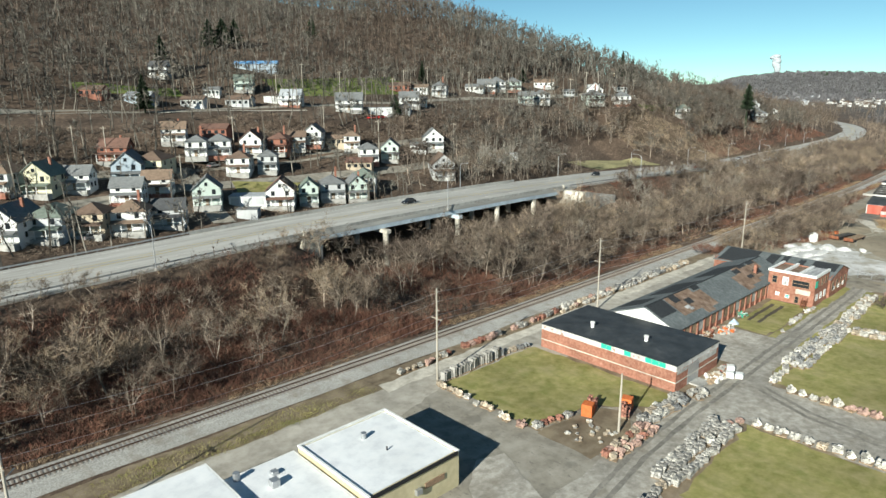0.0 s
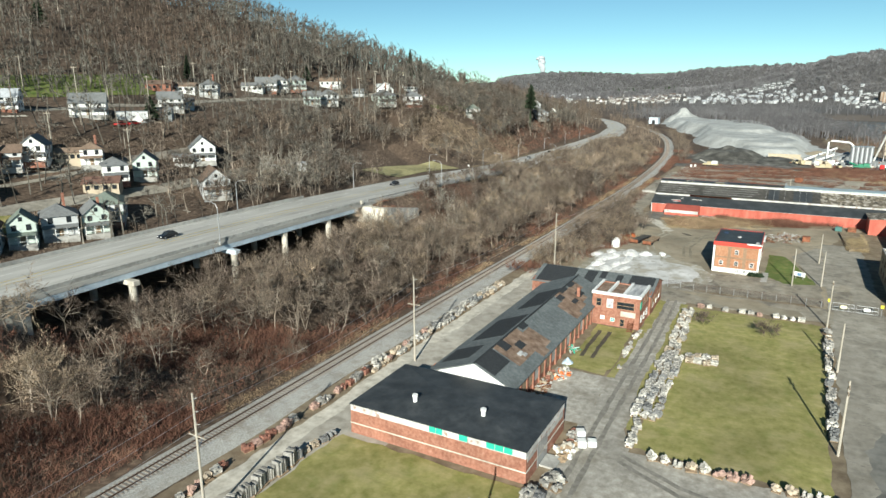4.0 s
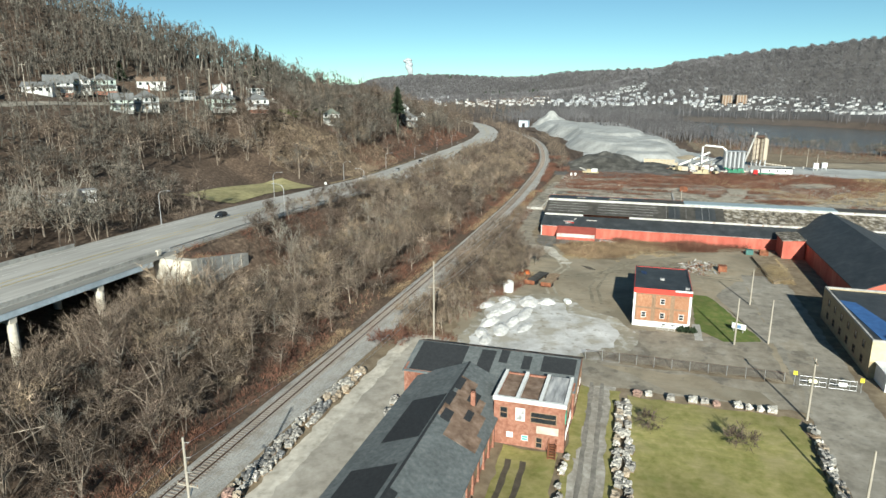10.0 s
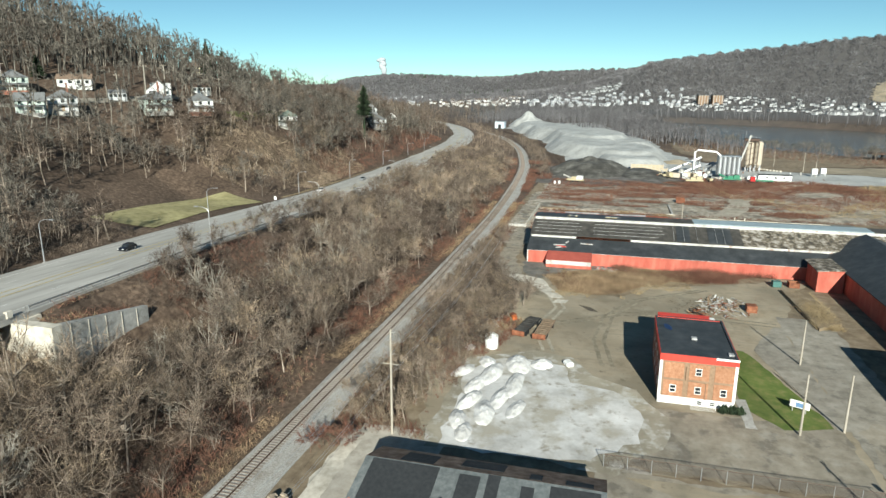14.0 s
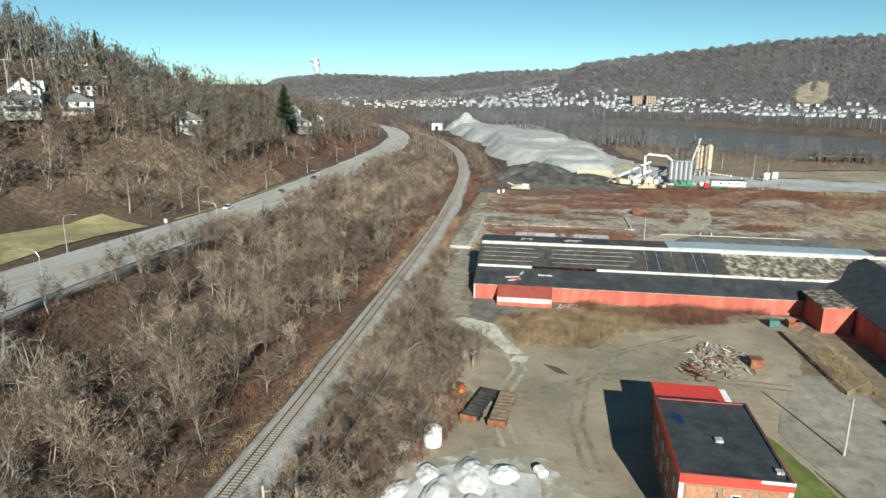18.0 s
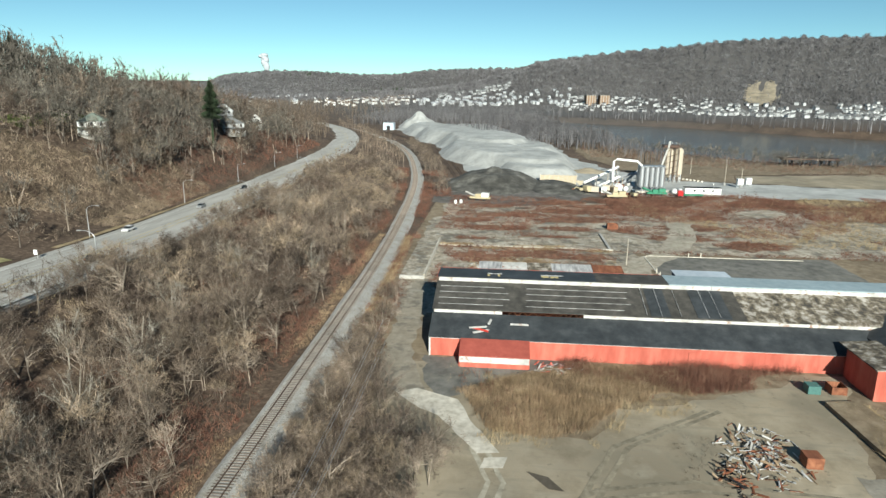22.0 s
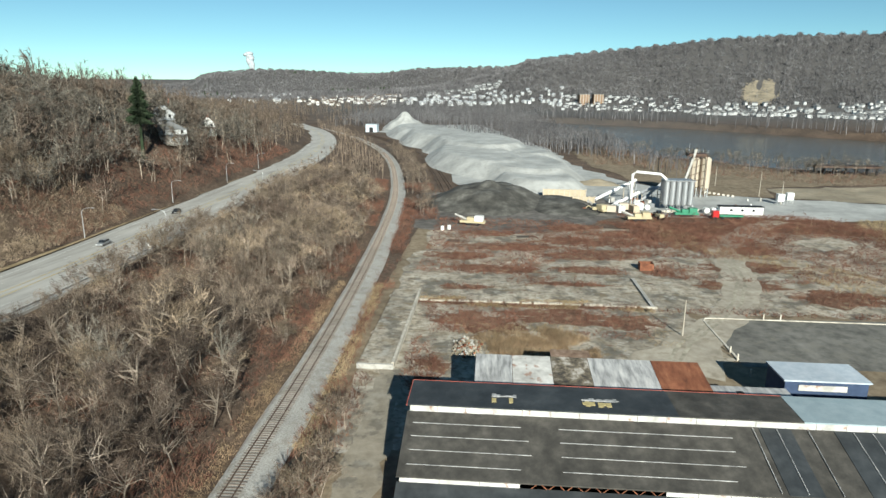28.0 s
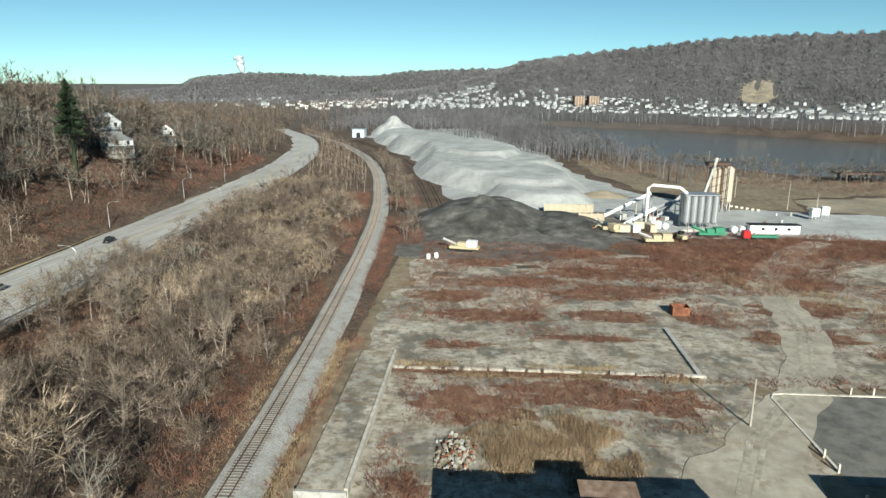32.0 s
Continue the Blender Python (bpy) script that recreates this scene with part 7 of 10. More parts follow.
tagged(mound("millings_mound", 418, -58, 26, 16, 3.2, BLACK_HEAP, 62, 10, 36, 0.08, 1.3), "low grey-black heap beside the big one", "heap")
# one long stockpile with worked faces, flat tops and tipped cones
PILES = [(478, -52, 34, 22, 5.5), (525, -44, 60, 30, 8.0), (560, -20, 80, 30, 9.0), (640, -18, 90, 38, 11.5), (590, -50, 60, 22, 8.5), (720, 18, 90, 34, 11.0), (800, 46, 80, 30, 9.5), (690, -28, 50, 22, 9.0)]
sx, sy = np.meshgrid(np.arange(438, 900, 2.0), np.arange(-86, 96, 2.0), indexing="ij")
sz = np.full(sx.shape, -0.6)
for i, (x, y, rx, ry, h) in enumerate(PILES):
    c, s = math.cos(0.25), math.sin(0.25)
    u, v = ((sx - x) * c + (sy - y) * s) / rx, (-(sx - x) * s + (sy - y) * c) / ry
    rho = np.maximum(np.hypot(u, v), np.abs(u) * 1.02) * (1 + 0.07 * wave(sx, sy, 0.06, i)) + 0.012 * wave(sx, sy, 0.4, i + 2)
    flat = h * (0.92 + 0.05 * wave(sx, sy, 0.05, i + 5) + 0.02 * wave(sx, sy, 0.3, i))
    sz = np.maximum(sz, np.minimum(flat, 0.78 * ry * (1.05 - rho)))
sz = sz + 0.12 * wave(sx, sy, 0.9, 3) * (sz > 0)
idx = np.arange(sx.size).reshape(sx.shape)
quads = np.stack([idx[:-1, :-1], idx[1:, :-1], idx[1:, 1:], idx[:-1, 1:]], -1).reshape(-1, 4)
keep = (sz.ravel()[quads] > -0.5).any(1)
me = raw_mesh("stockpile", np.stack([sx, sy, np.maximum(sz, -0.5)], -1).reshape(-1, 3), quads[keep])
me.materials.append(STONE_DUST)
tagged(new("stockpile", me), "long pale stockpile of crushed limestone with worked faces", "stockpile")
for i, (x, y, rx, ry, h) in enumerate([(905, 74, 34, 26, 19)]):
    tagged(mound("gravel_mound", x, y, rx, ry, h, STONE_DUST, 70 + i, 12, 40, 0.05, 1.0), "pale cone of crushed limestone", "gravel mound", "limestone cones")


def silo_plant():
    e = empty("silver_silos", pose(0, 0, 0), "block of ribbed silver steel silos on legs", "silo")
    for i in range(3):
        for j in range(5):
            x, y = 412.4 + i * 2.4, -99.4 - j * 2.4
            part("silo", tube([(x, y, 1.6), (x, y, 2.4), (x, y, 11.6), (x, y, 12.0)], [0.5, 1.15, 1.15, 0.5], 14), STEEL, e)
            part("leg", box(x - 0.9, y - 0.9, 0, x - 0.75, y - 0.75, 2.2), STEEL, e)
    part("top_walk", box(411.2, -110.4, 11.9, 418.6, -98.4, 12.1), STEEL, e)
    part("pipe", tube([(414, -86, 4), (414, -86, 14.0), (414, -87.5, 15.0), (414, -97, 14.2), (414, -99.5, 12.2)], 0.55, 10), WHITE, e, "white elbowed pipe")
    f = empty("tall_silos", pose(0, 0, 0), "tall beige silos with a conveyor tower", "silo")
    tan = material("beige painted silo", [(0.42, 0.355, 0.275), (0.49, 0.425, 0.34)], 1, 0.7, big=0.1, stretch=(1, 1, 0.2))
    for x, y in ((449, -120.5), (449, -125.5), (453.5, -123.0)):
        part("silo", tube([(x, y, 2.5), (x, y, 4.2), (x, y, 17.0), (x, y, 18.0)], [0.7, 2.3, 2.3, 1.2], 18), tan, f)
        for k in range(4):
            a = k * 1.571 + 0.785
            part("leg", box(x + 2 * math.cos(a) - 0.15, y + 2 * math.sin(a) - 0.15, 0, x + 2 * math.cos(a) + 0.15, y + 2 * math.sin(a) + 0.15, 4.4), STEEL, f)
    part("headhouse", box(446.5, -125, 18.2, 452, -117, 19.6, bevel=0.1), RUST, f, "dark steel headhouse")
    for k in range(5):
        part("tower_column", box(445.9, -116.6 + k * -2.1, 0, 446.15, -116.35 + k * -2.1, 19.0), RUST, f)
        part("tower_brace", tube([(446.0, -116.5, 3.0 + 3.2 * k), (446.0, -125.0, 5.8 + 3.2 * k)], 0.09, 4), RUST, f)
    for k in range(4):
        part("railing", box(446.4, -125 + k * 2.0, 20.2, 446.5, -124.9 + k * 2.0, 21.4), STEEL, f)
    part("elevator_leg", tube([(444, -113.5, 0.5), (447, -120, 21.5)], 0.7, 4), CONC, f, "grey sloping bucket elevator")
    part("mast", tube([(449, -117.5, 20.2), (449, -117.5, 24)], 0.08, 5), STEEL, f)
    g = empty("conveyor_plant", pose(0, 0, 0), "tangle of beige conveyors and hoppers", "conveyor")
    for (xa, ya, za), (xb, yb, zb) in (((428, -74, 1), (434, -92, 9)), ((420, -80, 1), (426, -98, 7)), ((424, -92, 1.2), (432, -104, 9.5)), ((412, -78, 1), (418, -90, 6))):
        part("belt", tube([(xa, ya, za), (xb, yb, zb)], 0.7, 4), WHITE if ya > -80 else STEEL, g)
        for t in (0.35, 0.7, 0.95):
            x, y, z = xa + (xb - xa) * t, ya + (yb - ya) * t, za + (zb - za) * t
            part("strut", tube([(x - 0.8, y, 0), (x, y, z)], 0.12, 5), tan, g)
            part("strut", tube([(x + 0.8, y, 0), (x, y, z)], 0.12, 5), tan, g)
    for x, y in ((408, -82), (409, -88), (402, -76)):
        part("hopper", prism([(x - 1.6, y - 1.8), (x + 1.6, y - 1.8), (x + 1.6, y + 1.8), (x - 1.6, y + 1.8)], 0.8, 3.2), tan if x < 409 else WHITE, g)
    for k, (x, y, w, n) in enumerate(((440, -62, 19, 8), (421, -68, 9, 4))):
        b = empty("timber_bin", pose(x, y, 0), "long bin walled with pale timber", "bin")
        part("wall", box(-0.3, -w / 2, 0, 0.3, w / 2, 3.2), material("pale sawn timber", [(0.36, 0.30, 0.21), (0.49, 0.42, 0.31)], 1.4, 0.85, 0.2, big=0.12, stretch=(1, 0.3, 3)) if k == 0 else bpy.data.materials["pale sawn timber"], b)
        for i in range(n + 1):
            part("post", box(-0.55, -w / 2 + i * w / n - 0.2, 0, -0.31, -w / 2 + i * w / n + 0.2, 3.6), tan, b)
    o = empty("office_trailer", pose(405.5, -126.4, 0), "long white office trailer with a dark roof", "trailer")
    part("body", box(-1.6, -8.2, 0.5, 1.6, 8.2, 3.3, bevel=0.08), WHITE, o)
    part("roof", box(-1.75, -8.4, 3.3, 1.75, 8.4, 3.55), BLACK, o)
    part("skirt", box(-1.5, -8.1, 0, 1.5, 8.1, 0.5), CONC, o)
    for i in range(3):
        part("window", box(-1.64, -5 + 4.2 * i, 1.6, -1.58, -4 + 4.2 * i, 2.5), GLASS, o)
    yel = material("pale yellow machine paint", [(0.40, 0.33, 0.20), (0.50, 0.43, 0.29)], 1.5, 0.6, big=0.1)
    grn = material("green machine paint", [(0.03, 0.17, 0.10), (0.05, 0.24, 0.14)], 1.5, 0.5, big=0.1)
    for x, y, yaw, m, lb in ((388, -84, 95, yel, "pale yellow crushing plant on tracks"), (373, -23, 80, yel, "white and yellow screening machine"), (404, -71.5, 30, yel, "dusty yellow wheel loader"), (399, -104, 92, grn, "long green mobile conveyor")):
        c = empty("machine", pose(x, y, 0, 0, 0, yaw), lb, "machine", "quarry machines")
        part("chassis", box(-4.5, -1.2, 0.9, 4.5, 1.2, 1.7, bevel=0.08), m, c)
        for s in (-1.0, 1.0):
            part("track", box(-2.5, s - 0.3, 0.0, 2.5, s + 0.3, 0.95, bevel=0.2), BLACK, c)
        part("hopper", prism([(-3.8, -1.4), (-0.8, -1.4), (-0.8, 1.4), (-3.8, 1.4)], 1.7, 3.4), WHITE if x < 380 else m, c)
        part("engine_box", box(-0.6, -1.1, 1.7, 2.0, 1.1, 2.9, bevel=0.1), m, c)
        part("belt", tube([(1.5, 0, 1.6), (6.6, 0, 3.6)], 0.45, 4), m if m is grn else CONC, c)
    t = empty("lorry", pose(396, -118, 0, 0, 0, 92), "red lorry cab with a green trailer", "lorry")
    part("cab", box(3.0, -1.2, 0.7, 5.4, 1.2, 3.2, bevel=0.15), P_RED, t)
    part("trailer", box(-6, -1.2, 1.0, 2.8, 1.2, 1.6, bevel=0.08), grn, t)
    for px in (-5, -3.8, 1.6, 4.4):
        for py in (-1.1, 1.1):
            part("wheel", tube([(px, py - 0.15, 0.5), (px, py + 0.15, 0.5)], 0.5, 12), BLACK, t)
    for x, y, n in ((418, -86, 3), (415, -114, 3)):
        for k in range(n):
            ob = part("liquid_tank", tube([(-1.6, 0, 1.2), (-1.2, 0, 1.2), (1.2, 0, 1.2), (1.6, 0, 1.2)], [0.4, 1.1, 1.1, 0.4], 12), WHITE)
            ob.matrix_world = pose(x - 8 + k * 0.6, y - 3.0 * k, 0)
            tagged(ob, "white lying storage tank", "tank", "storage tanks")
    for x, y in ((432, -152.5), (436, -158)):
        k = empty("control_hut", pose(x, y, 0), "small white control hut on legs", "hut")
        part("body", box(-1.2, -1.4, 1.5, 1.2, 1.4, 4.6, bevel=0.05), WHITE, k)
        for a in (-1, 1):
            for b in (-1.2, 1.2):
                part("leg", box(a - 0.1, b - 0.1, 0, a + 0.1, b + 0.1, 1.5), STEEL, k)
    h = empty("depot_shed", pose(838, 100, 0), "pale blue sheet-metal depot shed", "shed")
    part("body", box(-6, -6, 0, 6, 6, 8), material("pale blue sheeting", [(0.42, 0.50, 0.56), (0.50, 0.58, 0.64)], 1, 0.6, big=0.1), h)
    part("roof", box(-6.3, -6.3, 8, 6.3, 6.3, 8.4), STEEL, h)
    part("door", box(-6.1, -2, 0, -6.002, 2, 5), BLACK, h)
    d = empty("old_barge_dock", pose(540, -236, 0), "dark ruined timber dock by the river", "dock")
    for i in range(9):
        part("pile_post", box(-0.5 + (i % 3) * 3, -16 + i * 4, -3, 0.5 + (i % 3) * 3, -15 + i * 4, 5.5), BLACK, d)
    part("deck", box(-2, -18, 4.2, 8, 20, 5.2), RUST, d)


silo_plant()


# clutter of the depot
def depot_clutter():
    for x, y, m, lb in ((405.6, -79.8, WHITE, "white storage container beside the silos"), (406.2, -85.6, SIDING[6], "tan storage container beside the silos")):
        c = empty("storage_container", pose(x, y, 0, 0, 0, 14), lb, "container", "depot containers")
        part("body", box(-3.0, -1.3, 0.15, 3.0, 1.3, 2.8, bevel=0.05), m, c)
        for i in range(9):
            part("rib", box(-2.7 + i * 0.65, -1.34, 0.3, -2.55 + i * 0.65, -1.301, 2.65), m, c)
        part("door", box(-3.05, -1.15, 0.3, -3.001, 1.15, 2.6), m, c)
    r = random.Random(31)
    w = empty("barrier_row", pose(0, 0, 0), "low pale concrete barriers along the depot yard", "barrier")
    for i in range(9):
        t = i / 8
        part("barrier", box(405.6 + 5.5 * t, -96.4 - 17.5 * t - 1.7, 0, 406.2 + 5.5 * t, -96.4 - 17.5 * t, 0.9, bevel=0.06), CONC_PALE, w)
    for i in range(7):
        t = i / 6
        part("barrier", box(459 - 10.5 * t, -129.2 - 9 * t - 1.2, 0, 459.6 - 10.5 * t, -129.2 - 9 * t, 0.9, bevel=0.06), CONC_PALE, w)
    tagged(mound("sand_mound", 482, -83, 8, 12, 2.6, SAND, 91, 10, 30, 0.1, 1.2), "tan sand mound behind the timber bin", "sand mound")
    for i in range(16):
        x, y = r.uniform(396, 440), r.uniform(-150, -66)
        ob = part("steel_drum", tube([(0, 0, 0), (0, 0, 0.9)], 0.32, 10), (STEEL, WHITE, RUSTED, CONC)[i % 4])
        ob.matrix_world = pose(x, y, 0.06) @ Matrix.Scale(r.uniform(0.9, 1.8), 4)
        tagged(ob, "upright drum standing in the depot yard", "drum", "depot drums")
    for x, y, yaw in ((404, -70, 70), (392.5, -92, 20)):
        c = empty("wheel_loader", pose(x, y, 0, 0, 0, yaw), "dusty yellow wheel loader with a raised bucket", "loader", "wheel loaders")
        yel = bpy.data.materials["pale yellow machine paint"]
        part("body", box(-2.6, -1.0, 0.9, 0.6, 1.0, 2.2, bevel=0.15), yel, c)
        part("cab", box(-0.7, -0.8, 2.2, 0.6, 0.8, 3.4, bevel=0.1), GLASS, c)
        part("boom", tube([(0.6, 0, 1.6), (2.4, 0, 2.4), (3.4, 0, 1.4)], 0.22, 6), yel, c)
        part("bucket", prism([(3.2, -1.3), (4.3, -1.3), (4.3, 1.3), (3.2, 1.3)], 0.6, 1.5), RUSTED, c)
        for px in (-1.8, 1.0):
            for py in (-1.05, 1.05):
                part("wheel", tube([(px, py - 0.28, 0.75), (px, py + 0.28, 0.75)], 0.75, 14), BLACK, c)
    # steel frame over the silver silos
    g = empty("pipe_rack", pose(0, 0, 0), "tangle of grey steel frames beside the silos", "frame")
    for i in range(7):
        x, y = 421 + r.uniform(-6, 6), -93 + r.uniform(-9, 9)
        h = r.uniform(4, 10)
        part("column", box(x - 0.15, y - 0.15, 0, x + 0.15, y + 0.15, h), STEEL, g)
        part("beam", tube([(x, y, h - 0.3), (x + r.uniform(-4, 4), y + r.uniform(-5, 5), h - r.uniform(0, 2))], 0.14, 4), STEEL, g)
    for i in range(8):
        x, y = 424 + r.uniform(-5, 5), -90 + r.uniform(-8, 10)
        ob = part("machine_box", box(-1.2, -0.9, 0, 1.2, 0.9, r.uniform(1.2, 2.8), bevel=0.08), (STEEL, CONC, WHITE, RUSTED)[i % 4])
        ob.matrix_world = pose(x, y, 0.06, 0, 0, r.uniform(0, 90))
        tagged(ob, "boxy plant machine beside the conveyors", "machine box", "plant boxes")


depot_clutter()

# yard tracks beside the stone heaps
yard = empty("yard_track", pose(0, 0, 0), "two pale dusty side tracks beside the stone heaps", "railway track")
for off in (-22.0, -26.5):
    for g in (-0.75, 0.75):
        me = ribbon(440, 800, 6, lambda x: rail_y(x) + off + g - 0.06, lambda x: rail_y(x) + off + g + 0.06, lambda x: 0 * x + 0.3, 0.2, 2)
        me.materials.append(RUST)
        new("rail", me).parent = yard

# far town across the river
r = random.Random(21)
town_mats = [SIDING[1], SIDING[1], SIDING[1], SIDING[0], SIDING[1], SIDING[0]]
for k, (az0, az1, d0, d1, n) in enumerate(((-31, -17, 1230, 1450, 210), (-18, -6, 1330, 1500, 150), (-6, 8, 1380, 1560, 110), (8, 17, 1400, 1700, 80), (-1, 6, 1600, 1690, 60), (17, 23, 1500, 2000, 22))):
    pieces, roofs = [], []
    for _ in range(n):
        az, d = math.radians(r.uniform(az0, az1)), r.uniform(d0, d1)
        x, y = 186 + d * math.cos(az), -29 + d * math.sin(az)
        z = float(land(x, y)) + 1.0
        if z < 1:
            continue
        w, l, h, a = r.uniform(5, 7.5), r.uniform(6, 10), r.uniform(2.5, 5), r.uniform(0, 3.1)
        c, s = math.cos(a), math.sin(a)
        m = np.array([[c, s, 0], [-s, c, 0], [0, 0, 1]])
        co, f, _s = box_arrays(w, l, h + 1.5)
        pieces.append((co @ m + (x, y, z - 1.5), f))
        rc = np.array([(-w / 2 - 0.4, -l / 2 - 0.4, h), (w / 2 + 0.4, -l / 2 - 0.4, h), (w / 2 + 0.4, l / 2 + 0.4, h), (-w / 2 - 0.4, l / 2 + 0.4, h), (0, -l / 2 - 0.4, h + w * 0.35), (0, l / 2 + 0.4, h + w * 0.35)])
        roofs.append((rc @ m + (x, y, z), np.array([(0, 3, 5, 4), (1, 4, 5, 2), (0, 4, 1, 1), (3, 2, 5, 5)])))
    for lst, nm, mt, lb in ((pieces, "far_houses", town_mats[k], "pale houses of the town across the river"), (roofs, "far_roofs", ROOFS[(0, 1, 6, 2, 0, 6)[k]], "roofs of the town across the river")):
        co, f = [], []
        b = 0
        for c2, f2 in lst:
            co.append(c2)
            f += [tuple(dict.fromkeys(int(i) + b for i in q)) for q in f2]
            b += len(c2)
        me = bpy.data.meshes.new(nm)
        me.from_pydata([tuple(p) for p in np.concatenate(co)], [], f)
        me.materials.append(mt)
        tagged(new(nm, me), lb, "houses", kind="stuff")
for x, y in ((1600, -222), (1600, -252)):
    t = empty("apartment_tower", pose(x, y, float(land(x, y)) - 1, 0, 0, 10), "grey concrete apartment tower across the river", "apartment building", "apartment towers")
    part("body", box(-8, -11, 0, 8, 11, 22), BRICK_BROWN, t)
    for i in range(4):
        part("pier", box(-8.4, -9.6 + i * 6.0, 0, -8.01, -8.4 + i * 6.0, 23), CONC, t)
    part("roof", box(-8.3, -11.3, 22, 8.3, 11.3, 23), TAR_DARK, t)

# steam from a distant works
steam = bmesh.new()
rs = random.Random(4)
for i in range(34):
    t = (i / 33) ** 0.8
    geo = bmesh.ops.create_icosphere(steam, subdivisions=2, radius=1)["verts"]
    k = (9 + 13 * t) * rs.uniform(0.8, 1.1)
    side = (3 + 16 * t * t) * rs.uniform(-1, 1)
    for v in geo:
        p = v.co.copy()
        v.co = Vector((3980 + p.x * k, 1400 + 30 * t * t + side + p.y * k, 108 + 120 * t + p.z * k * (1.0 if t < 0.8 else 0.55)))
for f in steam.faces:
    f.smooth = True
tagged(part("steam_plume", steam, material("thin white steam", [(0.34, 0.38, 0.41), (0.42, 0.46, 0.48)], 0.02, 1.0, big=0.05)), "white steam plume over the far hills", "steam", kind="structure")
# ---- stacked stone on pallets ----
STONES = [material(n, [g3(0.7, c), c, g3(1.25, c)], 1.6, 0.92, 0.5, 6, big=0.2, big_scale=0.5, per_object=0.15, per_island=0.38) for n, c in (
    ("grey building stone", (0.33, 0.315, 0.29)), ("tan sandstone", (0.41, 0.34, 0.26)), ("pink-red stone", (0.34, 0.225, 0.185)), ("old red bricks", (0.27, 0.125, 0.09)), ("pale limestone", (0.43, 0.41, 0.37)), ("dark slate stone", (0.20, 0.20, 0.198)))]


def stone_stack(seed, kind, w=1.3, d=1.1, h=0.9):
    """Blocks laid in courses, or a heap of boulders."""
    r = random.Random(seed)
    bm = bmesh.new()
    if kind == "courses":
        n = r.randint(4, 6)
        for k in range(n):
            y, top = -d / 2 + r.uniform(-0.06, 0.06), k == n - 1
            while y < d / 2 - 0.12:
                b = r.uniform(0.24, 0.46)
                x = -w / 2 + r.uniform(-0.08, 0.08)
                while x < w / 2 - 0.12:
                    a = r.uniform(0.24, 0.62)
                    if not (top and r.random() < 0.45) and r.random() > 0.06:
                        z = 0.14 + k * h / n
                        box(x + 0.02, y + 0.02, z, min(x + a, w / 2 + 0.08) - 0.02, min(y + b, d / 2 + 0.08) - 0.02, z + h / n * r.uniform(0.72, 1.1), bm)
                    x += a
                y += b
    elif kind == "slabs":
        for i in range(r.randint(7, 10)):
            x = -w / 2 + i * w / 9
            box(x, -d / 2 * r.uniform(0.7, 1), 0.14, x + w / 11, d / 2 * r.uniform(0.7, 1), 0.14 + h * r.uniform(0.8, 1.25), bm)
    else:
        for i in range(r.randint(9, 14)):
            s = r.uniform(0.3, 0.62)
            t = pose(r.uniform(-w / 2, w / 2) * 0.8, r.uniform(-d / 2, d / 2) * 0.8, 0.2 + r.uniform(0, h * 0.7), r.uniform(0, 90), r.uniform(0, 90), r.uniform(0, 90))
            vs = bmesh.ops.create_cube(bm, size=1)["verts"]
            for v in vs:
                v.co = t @ Vector((v.co.x * s * r.uniform(0.7, 1.2), v.co.y * s * r.uniform(0.7, 1.2), v.co.z * s * r.uniform(0.6, 1.0)))
    return bm


def pallet_base():
    bm = box(-0.66, -0.58, 0, 0.66, 0.58, 0.13, bevel=0.03)
    me = bpy.data.meshes.new("pallet_base")
    bm.to_mesh(me)
    bm.free()
    me.materials.append(WOOD)
    return me


BASE = pallet_base()
STACKS = {}
for c in range(6):
    for k, kd in enumerate(("courses", "courses", "boulders", "slabs", "boulders")):
        bm = stone_stack(c * 10 + k, kd)
        me = bpy.data.meshes.new("stone_stack")
        bm.to_mesh(me)
        bm.free()
        me.materials.append(STONES[c])
        STACKS[c, k] = me
COLOR_WORD = ["grey stone", "tan sandstone", "pink-red stone", "old red brick", "pale limestone", "dark slate"]
KIND_WORD = ["squared blocks", "squared blocks", "rough boulders", "upright slabs", "rough boulders"]
count = 0
REST = {}


def stone_pallet(x, y, yaw, color, kind, scale=1.0, tall=1.0):
    global count
    count += 1
    if count > 300:
        at = pose(x, y, 0.07, 0, 0, yaw) @ Matrix.Diagonal((scale, scale, scale * tall, 1))
        for key, me in (("wood", BASE), (color, STACKS[color, kind])):
            lump = bmesh.new()
            lump.from_mesh(me)
            lump.transform(at)
            done = bpy.data.meshes.new("lump")
            lump.to_mesh(done)
            lump.free()
            REST.setdefault(key, bmesh.new()).from_mesh(done)
            bpy.data.meshes.remove(done)
        return
    e = empty("stone_pallet", pose(x, y, 0.07, 0, 0, yaw) @ Matrix.Diagonal((scale, scale, scale * tall, 1)), f"pallet of {COLOR_WORD[color]} in {KIND_WORD[kind]}", "stone pallet", "stone pallets of the yard")
    new("pallet_base", BASE).parent = e
    tagged(new("stone_load", STACKS[color, kind]), kind="stuff").parent = e


